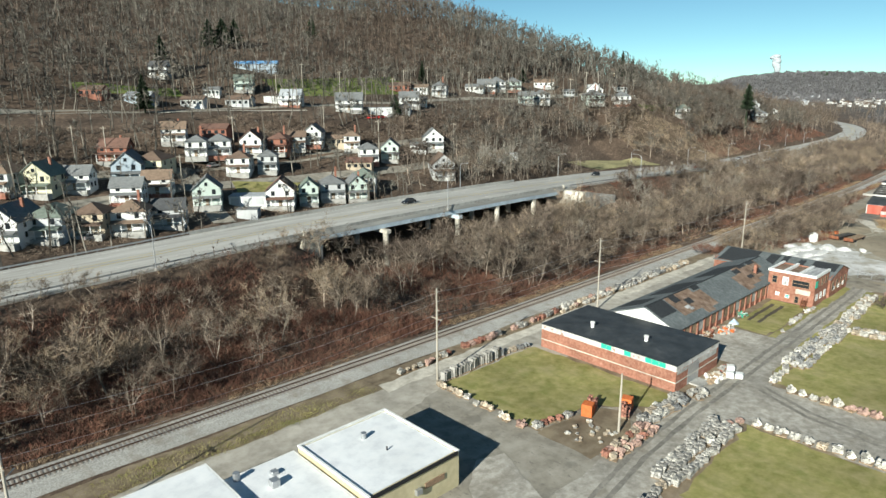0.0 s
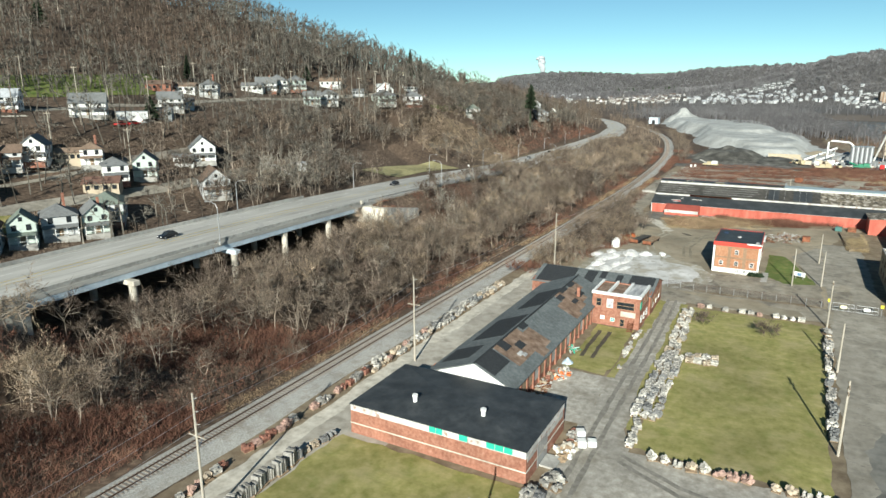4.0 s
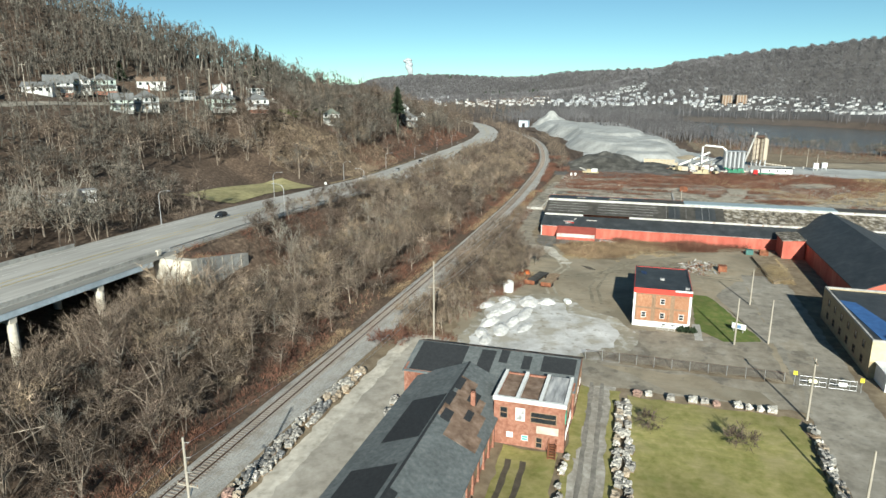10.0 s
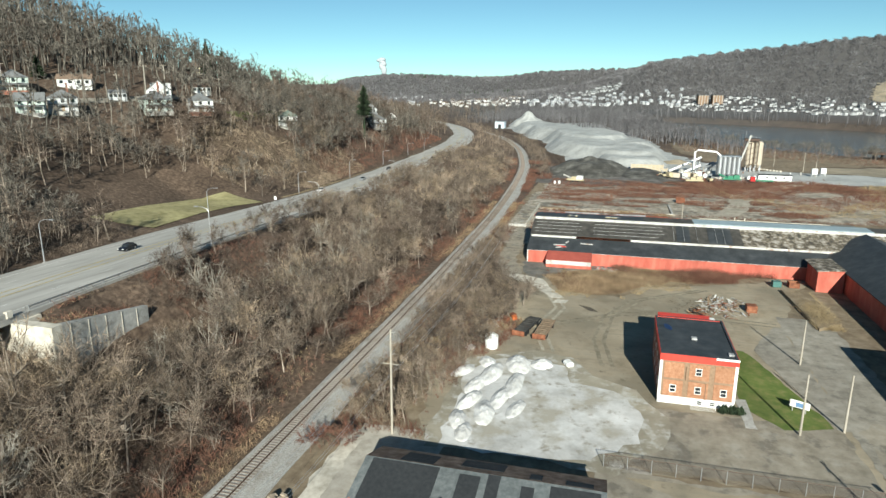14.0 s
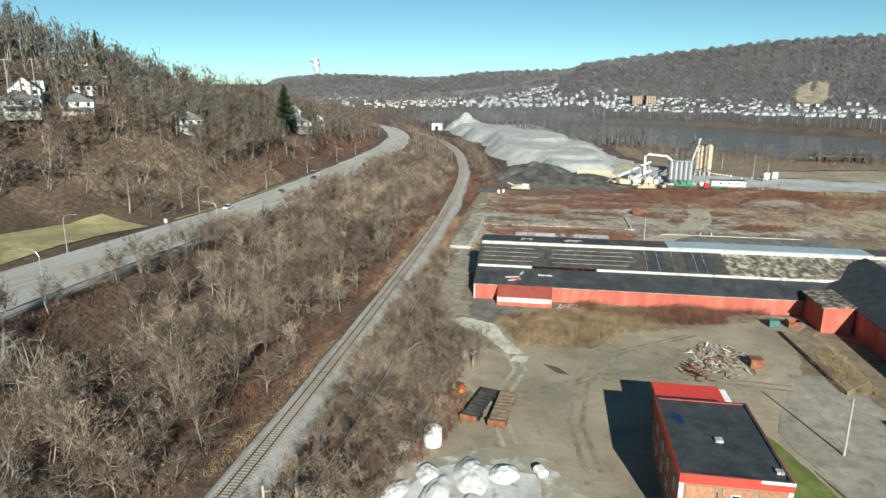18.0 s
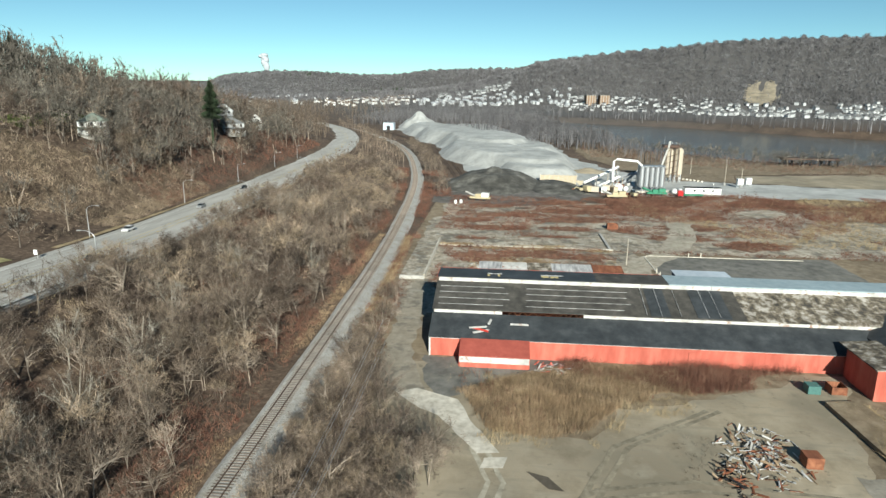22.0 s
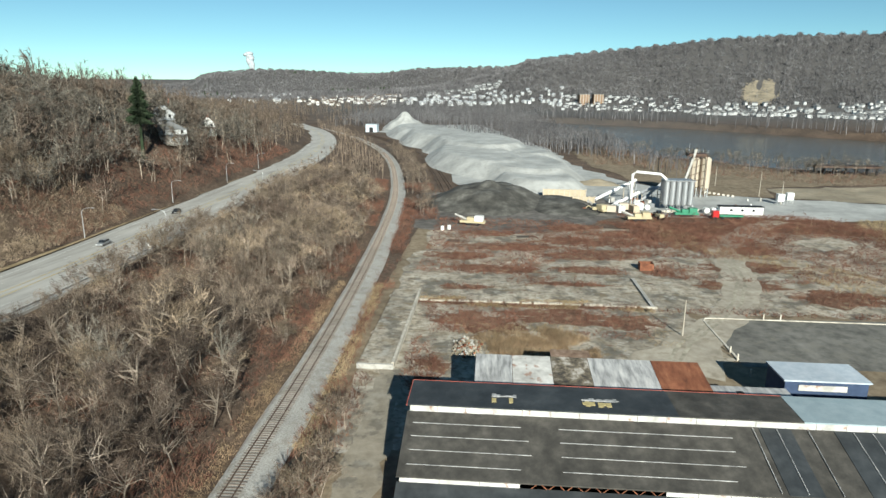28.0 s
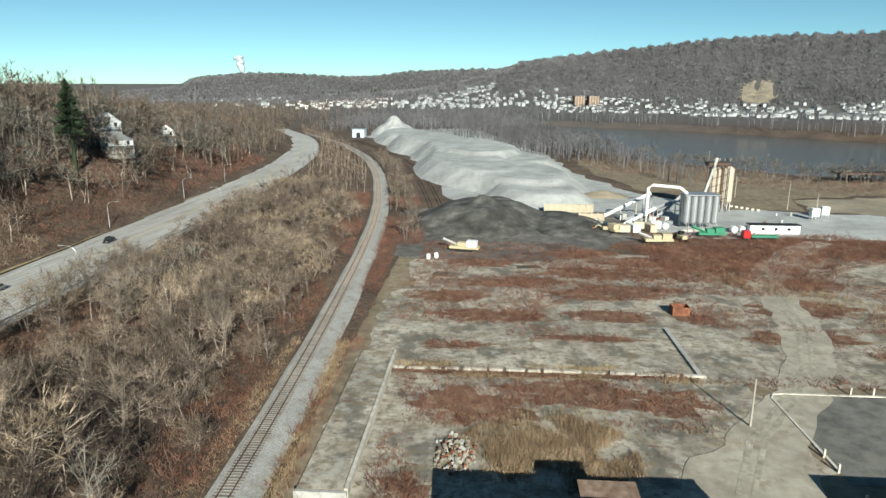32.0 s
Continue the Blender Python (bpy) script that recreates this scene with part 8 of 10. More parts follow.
def stone_row(x0, y0, x1, y1, gap, colors, kinds=(0, 1, 2), seed=1, wide=1, scale=(0.85, 1.15), skip=0.06, tall=1.0):
    r = random.Random(seed)
    scale, gap = (scale[0] * 0.78, scale[1] * 0.9), gap * 0.9
    n = max(1, int(math.hypot(x1 - x0, y1 - y0) / gap))
    a = math.degrees(math.atan2(y1 - y0, x1 - x0))
    nx, ny = -math.sin(math.radians(a)), math.cos(math.radians(a))
    for i in range(n):
        for j in range(wide):
            if r.random() < skip:
                continue
            t = (i + 0.5) / n
            o = (j - (wide - 1) / 2) * 1.35 + r.uniform(-0.3, 0.3)
            stone_pallet(x0 + (x1 - x0) * t + nx * o, y0 + (y1 - y0) * t + ny * o, a + r.uniform(-20, 20), r.choice(colors), r.choice(kinds), r.uniform(*scale), tall)


# beside the track
stone_row(-17, -7.4, -4, -7.1, 1.5, (1, 2, 4, 3), (0, 2), 1)
stone_row(-1, -7.0, 8, -6.9, 1.6, (3, 2, 3, 0), (0, 1), 2, 1, (1.0, 1.2))
stone_row(8, -6.9, 28, -6.9, 1.7, (3, 4, 3, 2, 0), (0, 1), 3, 1, (1.0, 1.3), 0.12)
stone_row(28, -6.9, 52, -6.8, 1.55, (0, 1, 4, 4, 2), (0, 2, 1), 4, 2)
stone_row(52, -6.8, 74, -6.7, 1.5, (0, 4, 5, 0), (0, 1, 2), 5, 2)
stone_row(74, -6.9, 86, -7.0, 1.7, (4, 1, 0), (0, 2), 6, 2, (0.9, 1.3))
# round the square lawn
stone_row(-13.2, -14.2, 2, -14.0, 1.25, (0, 0, 5), (3,), 7, 1, (1.2, 1.5), 0.02, 1.3)
stone_row(2.5, -14.2, 9, -14.6, 1.5, (3, 5, 1), (0, 2), 8)
stone_row(-14.4, -14.5, -15.2, -33.5, 1.35, (1, 1, 2, 4), (2, 0, 4), 9, 1, (0.8, 1.05))
stone_row(-14.4, -34.6, -6, -36.2, 1.5, (1, 0, 2, 3), (2, 0), 10)
stone_row(-13.6, -46.2, -2, -46.0, 1.3, (2, 3, 2, 1), (0, 2), 11, 2, (0.9, 1.2))
stone_row(-2, -44.6, 10, -45.2, 1.4, (4, 0, 1, 5), (0, 1), 12, 2, (0.9, 1.3))
for x, y in ((-3.6, -37.2), (-1.9, -41.8)):
    stone_pallet(x, y, 20, 3, 0, 1.2, 1.7)
# along the gravel road
stone_row(-26, -55.2, -12, -54.2, 1.6, (4, 0, 1), (2, 0), 13, 1)
stone_row(-13, -53.8, 6, -53.2, 1.5, (0, 4, 0, 0), (1, 0), 14, 3, (1.0, 1.25), 0.08)
stone_row(6, -52.6, 9, -54.8, 1.4, (2, 2, 0), (0, 2), 15)
stone_row(9.2, -55.4, 9.8, -79, 1.75, (4, 1, 0, 4), (2, 4, 0), 16, 1, (1.0, 1.3), 0.02)
stone_row(23.6, -55, 24.2, -78, 1.8, (4, 1, 4, 2), (2, 4), 17, 1, (1.0, 1.25), 0.03)
stone_row(25, -52.6, 33, -51.9, 1.4, (4, 1, 0), (2, 0), 18, 1)
stone_row(34, -52.6, 60, -52.4, 1.35, (0, 0, 4, 5), (0, 2, 1), 19, 3, (0.9, 1.2), 0.05)
stone_row(60, -52.2, 88, -51.2, 1.5, (4, 0, 4, 1), (0, 2, 1), 20, 2, (0.9, 1.15), 0.1)
stone_row(60.2, -54.6, 60.8, -60.2, 1.3, (4, 1, 0), (0, 1), 21, 3, (1.0, 1.2), 0.04)
stone_row(91.3, -52.5, 91.3, -66, 1.7, (4, 2, 0), (0, 1), 22, 1, (0.9, 1.1))
stone_row(91.3, -67.5, 91.3, -74, 1.6, (4, 0), (0, 2), 23, 1)
stone_row(88, -77.6, 66, -77.4, 1.6, (4, 0, 0, 1), (0, 1, 2), 24, 1, (1.0, 1.3))
stone_row(64, -77.4, 40, -77.2, 1.7, (0, 4, 0, 5), (0, 1), 25, 1, (1.0, 1.4), 0.15)
# beside the shed and hall
stone_row(10.4, -45.8, 14, -46.6, 1.5, (4, 0, 0), (2, 1), 26, 2, (1.0, 1.4))
stone_row(20.5, -45.2, 26, -44.6, 1.4, (4, 3, 0), (2, 0), 27, 1)
stone_row(46, -45.0, 70, -44.4, 1.9, (4, 0), (2, 4), 28, 1, (0.7, 1.0), 0.25)
stone_row(30, -35.6, 44, -35.5, 1.8, (4, 3, 1), (2, 3), 29, 1, (0.7, 1.0), 0.2)
stone_row(30, -18.6, 34, -18.4, 1.5, (3, 3), (0,), 30, 1, (1.2, 1.5))
stone_row(40, -18.8, 60, -18.6, 2.4, (3, 4, 2, 5), (0, 1), 31, 1, (0.9, 1.2), 0.3)
stone_row(70, -17.4, 78, -17.0, 2.2, (4, 0, 3), (0, 1), 32, 1, (1.0, 1.4), 0.2)
bay = tagged(part("orange_crate", box(-2.2, -0.8, 0, 2.2, 0.8, 1.6, bevel=0.06), ORANGE), "long stack of orange terracotta blocks", "block stack")
bay.matrix_world = pose(31.8, -18.0, 0.06, 0, 0, 4)
for x, y in ((-5.4, -37.6), (0.4, -40.6)):
    ob = part("orange_crate", box(-0.8, -0.8, 0, 0.8, 0.8, 1.9, bevel=0.05), ORANGE)
    ob.matrix_world = pose(x, y, 0.06, 0, 0, 18)
    tagged(ob, "stack of orange terracotta blocks", "block stack", "orange stacks")
ob = tagged(mound("tarp_heap", 0, 0, 1.5, 0.9, 1.1, material("white and blue sheeting", [(0.25, 0.42, 0.55), (0.7, 0.72, 0.74)], 0.9, 0.6, big=0.2), 77, 5, 14, 0.22), "white and blue sheeting heaped by the shed", "sheeting")
ob.matrix_world = pose(48.5, -36.2, 0.0)
for x, y, h in ((22.5, -46.6, 1.0), (24.6, -45.8, 1.2), (23.4, -47.8, 0.8)):
    ob = part("white_crate", box(-0.6, -0.6, 0, 0.6, 0.6, h, bevel=0.06), WHITE)
    ob.matrix_world = pose(x, y, 0.06, 0, 0, 25 * h)
    tagged(ob, "scuffed white crate by the hall", "crate", "white crates")

# low stones along the shed and more loose slabs
heap("timber_heap", 36.5, -35.6, 4.2, 0.9, 60, (WOOD, TIN_WHITE, RUSTED), "old boards leaning by the shed wall", 21, long=True)
heap("rubble_heap", 43.2, -37.0, 2.6, 1.0, 50, (CONC_PALE, ORANGE, CONC), "small heap of broken stone by the court", 22)
heap("rubble_heap", 20.4, -45.2, 2.4, 1.2, 45, (CONC_PALE, WHITE, WOOD), "pale rubble and sacks by the hall's corner", 23)
heap("timber_heap", 54.3, -35.4, 1.6, 0.6, 24, (WHITE, TEAL, WOOD), "white and blue sheeting rolled by the shed", 24, long=True)
rl = random.Random(77)
for i in range(26):
    x = rl.uniform(-13, -6.8)
    stone_pallet(x, -38.4 - rl.uniform(0, 5), rl.uniform(0, 90), rl.choice((0, 1, 4)), 2, rl.uniform(0.35, 0.6), 0.6)
for key, bm in REST.items():
    tagged(part("more_stone_pallets", bm, WOOD if key == "wood" else STONES[key]), "more stacked stone on pallets by the shed" if key != "wood" else "wooden pallets under the stacked stone", "stone stock", kind="stuff")
# ---- bare winter trees ----
BARK = material("grey-brown winter twigs", [(0.067, 0.05, 0.0378), (0.1541, 0.118, 0.089), (0.2927, 0.2307, 0.1813)], 0.32, 0.95, big=0.34, big_scale=0.11, detail=3, per_object=0.28, per_island=0.5)
LIMB = material("grey sunlit limb bark", [(0.1062, 0.0861, 0.0667), (0.2234, 0.1839, 0.1469), (0.3742, 0.3136, 0.2581)], 0.5, 0.95, big=0.3, big_scale=0.11, detail=3, per_island=0.3)
BARK_HILL = material("grey hillside twigs", [(0.052, 0.046, 0.038), (0.115, 0.103, 0.086), (0.215, 0.194, 0.165)], 0.3, 0.95, big=0.3, big_scale=0.05, detail=3, per_island=0.5)
# distance haze is put into this bark's cool grey
BARK_HAZED = material("haze-greyed far forest bark", [(0.068, 0.066, 0.069), (0.118, 0.114, 0.118), (0.182, 0.176, 0.181)], 0.03, 0.95, big=0.2, big_scale=0.006, detail=3, per_island=0.45)
BARK_DARK = material("dark brown winter twigs", [(0.038, 0.0277, 0.0212), (0.0871, 0.0649, 0.0501), (0.1732, 0.1308, 0.1045)], 0.3, 0.95, big=0.3, big_scale=0.11, detail=3, per_object=0.28, per_island=0.5)
BARK_TAN = material("tan winter twigs", [(0.095, 0.0702, 0.0478), (0.2067, 0.1573, 0.1102), (0.3631, 0.2839, 0.208)], 0.3, 0.95, big=0.3, big_scale=0.11, detail=3, per_object=0.25, per_island=0.5)
BARK_PALE = material("pale sycamore bark", [(0.17, 0.15, 0.122), (0.34, 0.315, 0.27)], 1.2, 0.9, big=0.2)
STALK = material("brown dead weed stalks", [(0.15, 0.102, 0.062), (0.25, 0.175, 0.108), (0.34, 0.25, 0.16)], 0.3, 0.95, big=0.3, big_scale=0.12, detail=3, per_island=0.4)
BRUSH = material("rust-brown dead knotweed", [(0.085, 0.042, 0.03), (0.155, 0.073, 0.05), (0.235, 0.13, 0.088)], 0.25, 0.95, big=0.25, big_scale=0.07, detail=3)
PINE = material("dark pine needles", [(0.016, 0.028, 0.014), (0.04, 0.06, 0.03)], 0.8, 0.9, big=0.2)


def slivers(base, tip, width, rng):
    """One thin triangle for each twig."""
    way = tip - base
    side = np.cross(way, rng.normal(size=way.shape))
    side /= np.linalg.norm(side, axis=1, keepdims=True) + 1e-9
    w = np.asarray(width).reshape(-1, 1)
    co = np.stack([base - side * w / 2, base + side * w / 2, tip], 1).reshape(-1, 3)
    return co, np.arange(len(co)).reshape(-1, 3)


def spars(base, tip, r0, r1):
    """Three-sided tapered limbs as triangles."""
    way = tip - base
    a = np.cross(way, np.array([0.31, 0.12, 0.94]))
    a /= np.linalg.norm(a, axis=1, keepdims=True) + 1e-9
    b = np.cross(way / (np.linalg.norm(way, axis=1, keepdims=True) + 1e-9), a)
    ring = [(np.cos(t) * a + np.sin(t) * b) for t in (0, 2.094, 4.189)]
    r0, r1 = np.asarray(r0).reshape(-1, 1), np.asarray(r1).reshape(-1, 1)
    co = np.stack([base + r0 * k for k in ring] + [tip + r1 * k for k in ring], 1).reshape(-1, 3)
    tri = np.array([(0, 1, 4), (0, 4, 3), (1, 2, 5), (1, 5, 4), (2, 0, 3), (2, 3, 5)])
    return co, (np.arange(len(base))[:, None, None] * 6 + tri).reshape(-1, 3)


def join(pieces):
    out, faces, n = [], [], 0
    for co, f in pieces:
        out.append(co)
        faces.append(f + n)
        n += len(co)
    return np.concatenate(out), np.concatenate(faces)


def grow(seed, height, limbs, boughs, twigs, spread=0.45, lean=0.05, twig_w=0.045, slim=1.0, fine=2):
    """A bare tree: bent trunk, rising limbs, boughs on the limbs and a haze of twigs. Returns wood and its faces."""
    rng = np.random.default_rng(seed)
    h = height
    k = np.linspace(0, 1, 5)
    bend = np.cumsum(rng.normal(0, lean * h / 4, (5, 2)), 0) * k[:, None]
    trunk = np.c_[bend, k * h * 0.82]
    trunk[0, 2] = -0.3
    rad = 0.016 * h * (1 - 0.83 * k) * slim
    cut = trunk if fine == 2 else trunk[::2] if fine == 1 else trunk[::4]
    rc = rad if fine == 2 else rad[::2] if fine == 1 else rad[::4]
    pieces = [spars(cut[:-1], cut[1:], rc[:-1], rc[1:])]
    zf = rng.uniform(0.34, 1.0, limbs)
    t = zf * rng.uniform(0.25, 0.62, limbs) + 0.04
    b0 = np.stack([np.interp(t, k, trunk[:, i]) for i in range(3)], 1)
    az = rng.uniform(0, 2 * np.pi, limbs)
    out = h * spread * np.sqrt(np.clip(1 - ((zf - 0.55) / 0.5) ** 2, 0.02, 1)) * rng.uniform(0.5, 1.12, limbs)
    b2 = np.c_[b0[:, 0] + np.cos(az) * out, b0[:, 1] + np.sin(az) * out, h * 0.9 * zf]
    b1 = b0 * 0.5 + b2 * 0.5 + np.c_[rng.normal(0, 0.03 * h, (limbs, 2)), -0.03 * h * np.ones(limbs)]
    r = 0.0075 * h * (1.1 - 0.6 * t) * slim
    if fine == 2:
        pieces += [spars(b0, b1, r, r * 0.65), spars(b1, b2, r * 0.65, r * 0.2)]
    elif fine == 1:
        pieces += [spars(b0, b2, r, r * 0.2)]
    else:
        pieces += [slivers(b0, b2, r * 3, rng)]
    if fine < 2:
        b1 = (b0 + b2) / 2

    def along(n):
        i, s = rng.integers(0, limbs, n), rng.uniform(0.15, 1.0, n)
        p = np.where((s < 0.5)[:, None], b0[i] + (b1[i] - b0[i]) * (s * 2)[:, None], b1[i] + (b2[i] - b1[i]) * (s * 2 - 1)[:, None])
        return p, (b2[i] - b0[i]), s

    p, way, s = along(boughs)
    way = way / np.linalg.norm(way, axis=1, keepdims=True) + rng.normal(0, 0.75, (boughs, 3)) + [0, 0, 0.35]
    e = p + way / np.linalg.norm(way, axis=1, keepdims=True) * (h * rng.uniform(0.08, 0.2, boughs))[:, None]
    pieces.append(slivers(p, e, np.full(boughs, 0.0075 * h * slim), rng))
    i, s = rng.integers(0, boughs, twigs), rng.uniform(0.1, 1, twigs)
    q = p[i] + (e - p)[i] * s[:, None]
    way = (e - p)[i] / np.linalg.norm((e - p)[i], axis=1, keepdims=True) * 0.55 + rng.normal(0, 0.8, (twigs, 3)) + [0, 0, 0.1]
    way /= np.linalg.norm(way, axis=1, keepdims=True)
    pieces.append(slivers(q, q + way * (h * rng.uniform(0.06, 0.15, twigs))[:, None], np.full(twigs, twig_w), rng))
    return join(pieces)


def crown(seed, height, reach, limbs, boughs, twigs, twig_w=0.055, stems=1, fine=2, low=0.30, slim=1.0):
    """A broad bare tree: forked stems, limbs bent out to a domed crown, boughs fanning from them and a shell of fine twigs."""
    rng = np.random.default_rng(seed)
    h, R = height, reach
    mid = np.array([0, 0, h * 0.50])
    base = np.c_[rng.normal(0, 0.12 * stems, (stems, 2)), np.full(stems, -0.3)]
    lean = rng.normal(0, 0.05 * h * (1 + 0.8 * (stems > 1)), (stems, 2))
    fork = np.c_[base[:, :2] + lean, h * rng.uniform(low * 0.8, low * 1.25, stems)]
    head = np.c_[fork[:, :2] + lean * 0.8 + rng.normal(0, 0.03 * h, (stems, 2)), h * rng.uniform(0.70, 0.88, stems)]
    r = 0.016 * h * slim / stems ** 0.4
    pieces = [spars(base, fork, np.full(stems, r), np.full(stems, r * 0.72)), spars(fork, head, np.full(stems, r * 0.72), np.full(stems, r * 0.18))]
    of = rng.integers(0, stems, limbs)
    t = rng.uniform(-0.15, 0.75, limbs)[:, None]
    b0 = fork[of] + (head - fork)[of] * t
    az, up = rng.uniform(0, 2 * np.pi, limbs), np.clip(rng.uniform(-0.25, 1.0, limbs) + 0.15 * t[:, 0], -0.3, 1.0)
    flat = np.sqrt(1 - np.clip(up, 0, 1) ** 2 * 0.92)
    size = rng.uniform(0.72, 1.08, limbs) * (1 + 0.16 * np.sin(2 * az + seed) + 0.10 * np.sin(3 * az + 2 * seed))
    b2 = mid + np.c_[np.cos(az) * flat * R * size, np.sin(az) * flat * R * size, up * 0.46 * h * size]
    b1 = b0 * 0.45 + b2 * 0.55 + np.c_[rng.normal(0, 0.05 * R, (limbs, 2)), rng.normal(0.02 * h, 0.03 * h, limbs)]
    q = 0.0072 * h * slim * rng.uniform(0.7, 1.2, limbs)
    if fine == 2:
        pieces += [spars(b0, b1, q, q * 0.6), spars(b1, b2, q * 0.6, q * 0.18)]
    else:
        pieces += [slivers(b0, b1, q * 2.2, rng), slivers(b1, b2, q * 1.4, rng)]
    i, u = rng.integers(0, limbs, boughs), rng.uniform(0.25, 1.0, boughs)
    p = np.where((u < 0.5)[:, None], b0[i] + (b1 - b0)[i] * (u * 2)[:, None], b1[i] + (b2 - b1)[i] * (u * 2 - 1)[:, None])
    out = p - mid * [1, 1, 0.75]
    out /= np.linalg.norm(out, axis=1, keepdims=True) + 1e-6
    way = out * 0.7 + rng.normal(0, 0.5, (boughs, 3)) + [0, 0, 0.30]
    way /= np.linalg.norm(way, axis=1, keepdims=True)
    e = p + way * (R * rng.uniform(0.22, 0.5, boughs))[:, None]
    pieces.append(slivers(p, e, np.full(boughs, 0.0052 * h * slim), rng))
    i, u = rng.integers(0, boughs, twigs), rng.uniform(0.15, 1.0, twigs)
    a = p[i] + (e - p)[i] * u[:, None]
    w = way[i] * 0.75 + rng.normal(0, 0.55, (twigs, 3)) + [0, 0, 0.05]
    w /= np.linalg.norm(w, axis=1, keepdims=True)
    pieces.append(slivers(a, a + w * (R * rng.uniform(0.14, 0.36, twigs))[:, None], np.full(twigs, twig_w), rng))
    co, f = join(pieces)
    return co, f, twigs + boughs


def woody(me, flags, mats):
    """Twigs take the first material, limbs the second."""
    for m in mats:
        me.materials.append(m)
    me.polygons.foreach_set("material_index", np.asarray(flags, np.int32))
    return me


def scatter(kinds, spots, name, label, category, mat, rng, shares=(0.7, 1.25), kind="stuff", size=None):
    """Many trees as one mesh."""
    pieces, flags = [], []
    for x, y, z in spots:
        k = kinds[rng.integers(len(kinds))]
        co, f = k[0], k[1]
        s, a = rng.uniform(*shares) * (float(size(x, y)) if size else 1.0), rng.uniform(0, 6.283)
        c, d = math.cos(a) * s, math.sin(a) * s
        m = np.array([[c, d, 0], [-d, c, 0], [0, 0, s * rng.uniform(0.9, 1.1)]])
        pieces.append((co @ m + (x, y, z), f))
        flags.append(np.arange(len(f)) < (len(f) - k[2] if len(k) > 2 else 0))
    co, f = join(pieces)
    ob = tagged(new(name, raw_mesh(name, co, f, False)), label, category, kind=kind)
    woody(ob.data, np.concatenate(flags), [mat, mat if kinds is FAR_KINDS or kinds is DISTANT_KINDS else LIMB])
    return ob


def spread(rng, n, x0, x1, y0, y1, keep, gap=0.0):
    """Random spots in a rectangle that keep() allows, on the ground."""
    x, y = rng.uniform(x0, x1, n), rng.uniform(y0, y1, n)
    ok = keep(x, y)
    x, y = x[ok], y[ok]
    if gap:
        cell, seen = {}, []
        for i in range(len(x)):
            key = (int(x[i] // gap), int(y[i] // gap))
            if key not in cell:
                cell[key] = 1
                seen.append(i)
        x, y = x[seen], y[seen]
    return np.c_[x, y, land(x, y)]


rng = np.random.default_rng(7)
NEAR_KINDS = [crown(100 + i, h, w, 20, 190, 1000, 0.05, st) for i, (h, w, st) in enumerate(((10, 4.4, 1), (8.5, 4.6, 3), (11.5, 4.2, 2), (7, 4.0, 4), (9.5, 5.0, 1), (12.5, 4.0, 1)))]
WOOD_KINDS = [crown(150 + i, h, w, 14, 110, 640, 0.07, st) for i, (h, w, st) in enumerate(((10, 4.4, 1), (8.5, 4.6, 3), (11.5, 4.2, 2), (7, 4.2, 4), (9, 5.0, 2)))]
MID_KINDS = [crown(200 + i, h, w, 9, 46, 270, 0.125, st, 1) for i, (h, w, st) in enumerate(((10, 4.2, 1), (8.5, 4.4, 2), (11.5, 4.0, 1), (8, 4.4, 3)))]
FAR_KINDS = [crown(300 + i, h, w, 5, 14, 66, 0.21, 1, 1, 0.42, 1.2) for i, (h, w) in enumerate(((12.5, 4.0), (11, 4.4), (14, 3.8), (12, 4.2)))]
DISTANT_KINDS = [crown(350 + i, h, w, 3, 8, 32, 0.42, 1, 1, 0.4, 1.4) for i, (h, w) in enumerate(((12.5, 4.0), (11, 4.4), (14, 3.8)))]


def in_strip(x, y):
    w = (y - rail_y(x)) / (road_y(x) - rail_y(x))
    open_west = (x < 18) & (x > -44) & ((w < 0.40 + 0.12 * wave(x, y, 0.1, 3)) | ((w > 0.85) & (x < -14)) | ((x > -32) & (x < -14)))
    red = (x > -10) & (x < 34) & (w < 0.42 + 0.08 * wave(x, y, 0.15, 2))
    clear = (w > 0.10) & (w < 0.9) & (wave(x, y, 0.085, 5) > 0.40)
    thin = np.where(w < 0.24, 0.30, 1.0) * np.where(open_west, 0.10, 1.0) * np.where(red, 0.10, 1.0) * np.where(clear, 0.12, 1.0)
    wall = (x > 90) & (x < 126) & (y > 27)
    return (y > rail_y(x) + 6.5) & ~wall & (w < 0.95) & (rng.random(x.shape) < thin)


strip = spread(rng, 9000, -130, 470, 4, 62, in_strip, 4.9)


def stature(x, y):
    """Trees stay low where the bank nears the road."""
    w = (y - rail_y(x)) / (road_y(x) - rail_y(x))
    return 0.94 - (0.40 - 0.20 * (x > 110)) * step(0.6, 0.95, w) - 0.25 * (1 - step(0.18, 0.34, w)) + 0.24 * wave(x, y, 0.12, 6) + 0.40 * ((x > -6) & (x < 98)) * step(0.4, 0.75, w)


nearest = strip[(strip[:, 0] > 60) & (strip[:, 0] < 330)]
rng.shuffle(nearest)
lone, rest = nearest[:290], np.concatenate([nearest[290:], strip[(strip[:, 0] <= 60) | (strip[:, 0] >= 330)]])
tree_meshes = []
for co, f, n in NEAR_KINDS:
    mt = (BARK, BARK_TAN, BARK, BARK_DARK, BARK, BARK_DARK)[len(tree_meshes)]
    tree_meshes.append(woody(raw_mesh("bare_tree", co, f, False), np.arange(len(f)) < len(f) - n, [mt, LIMB]))
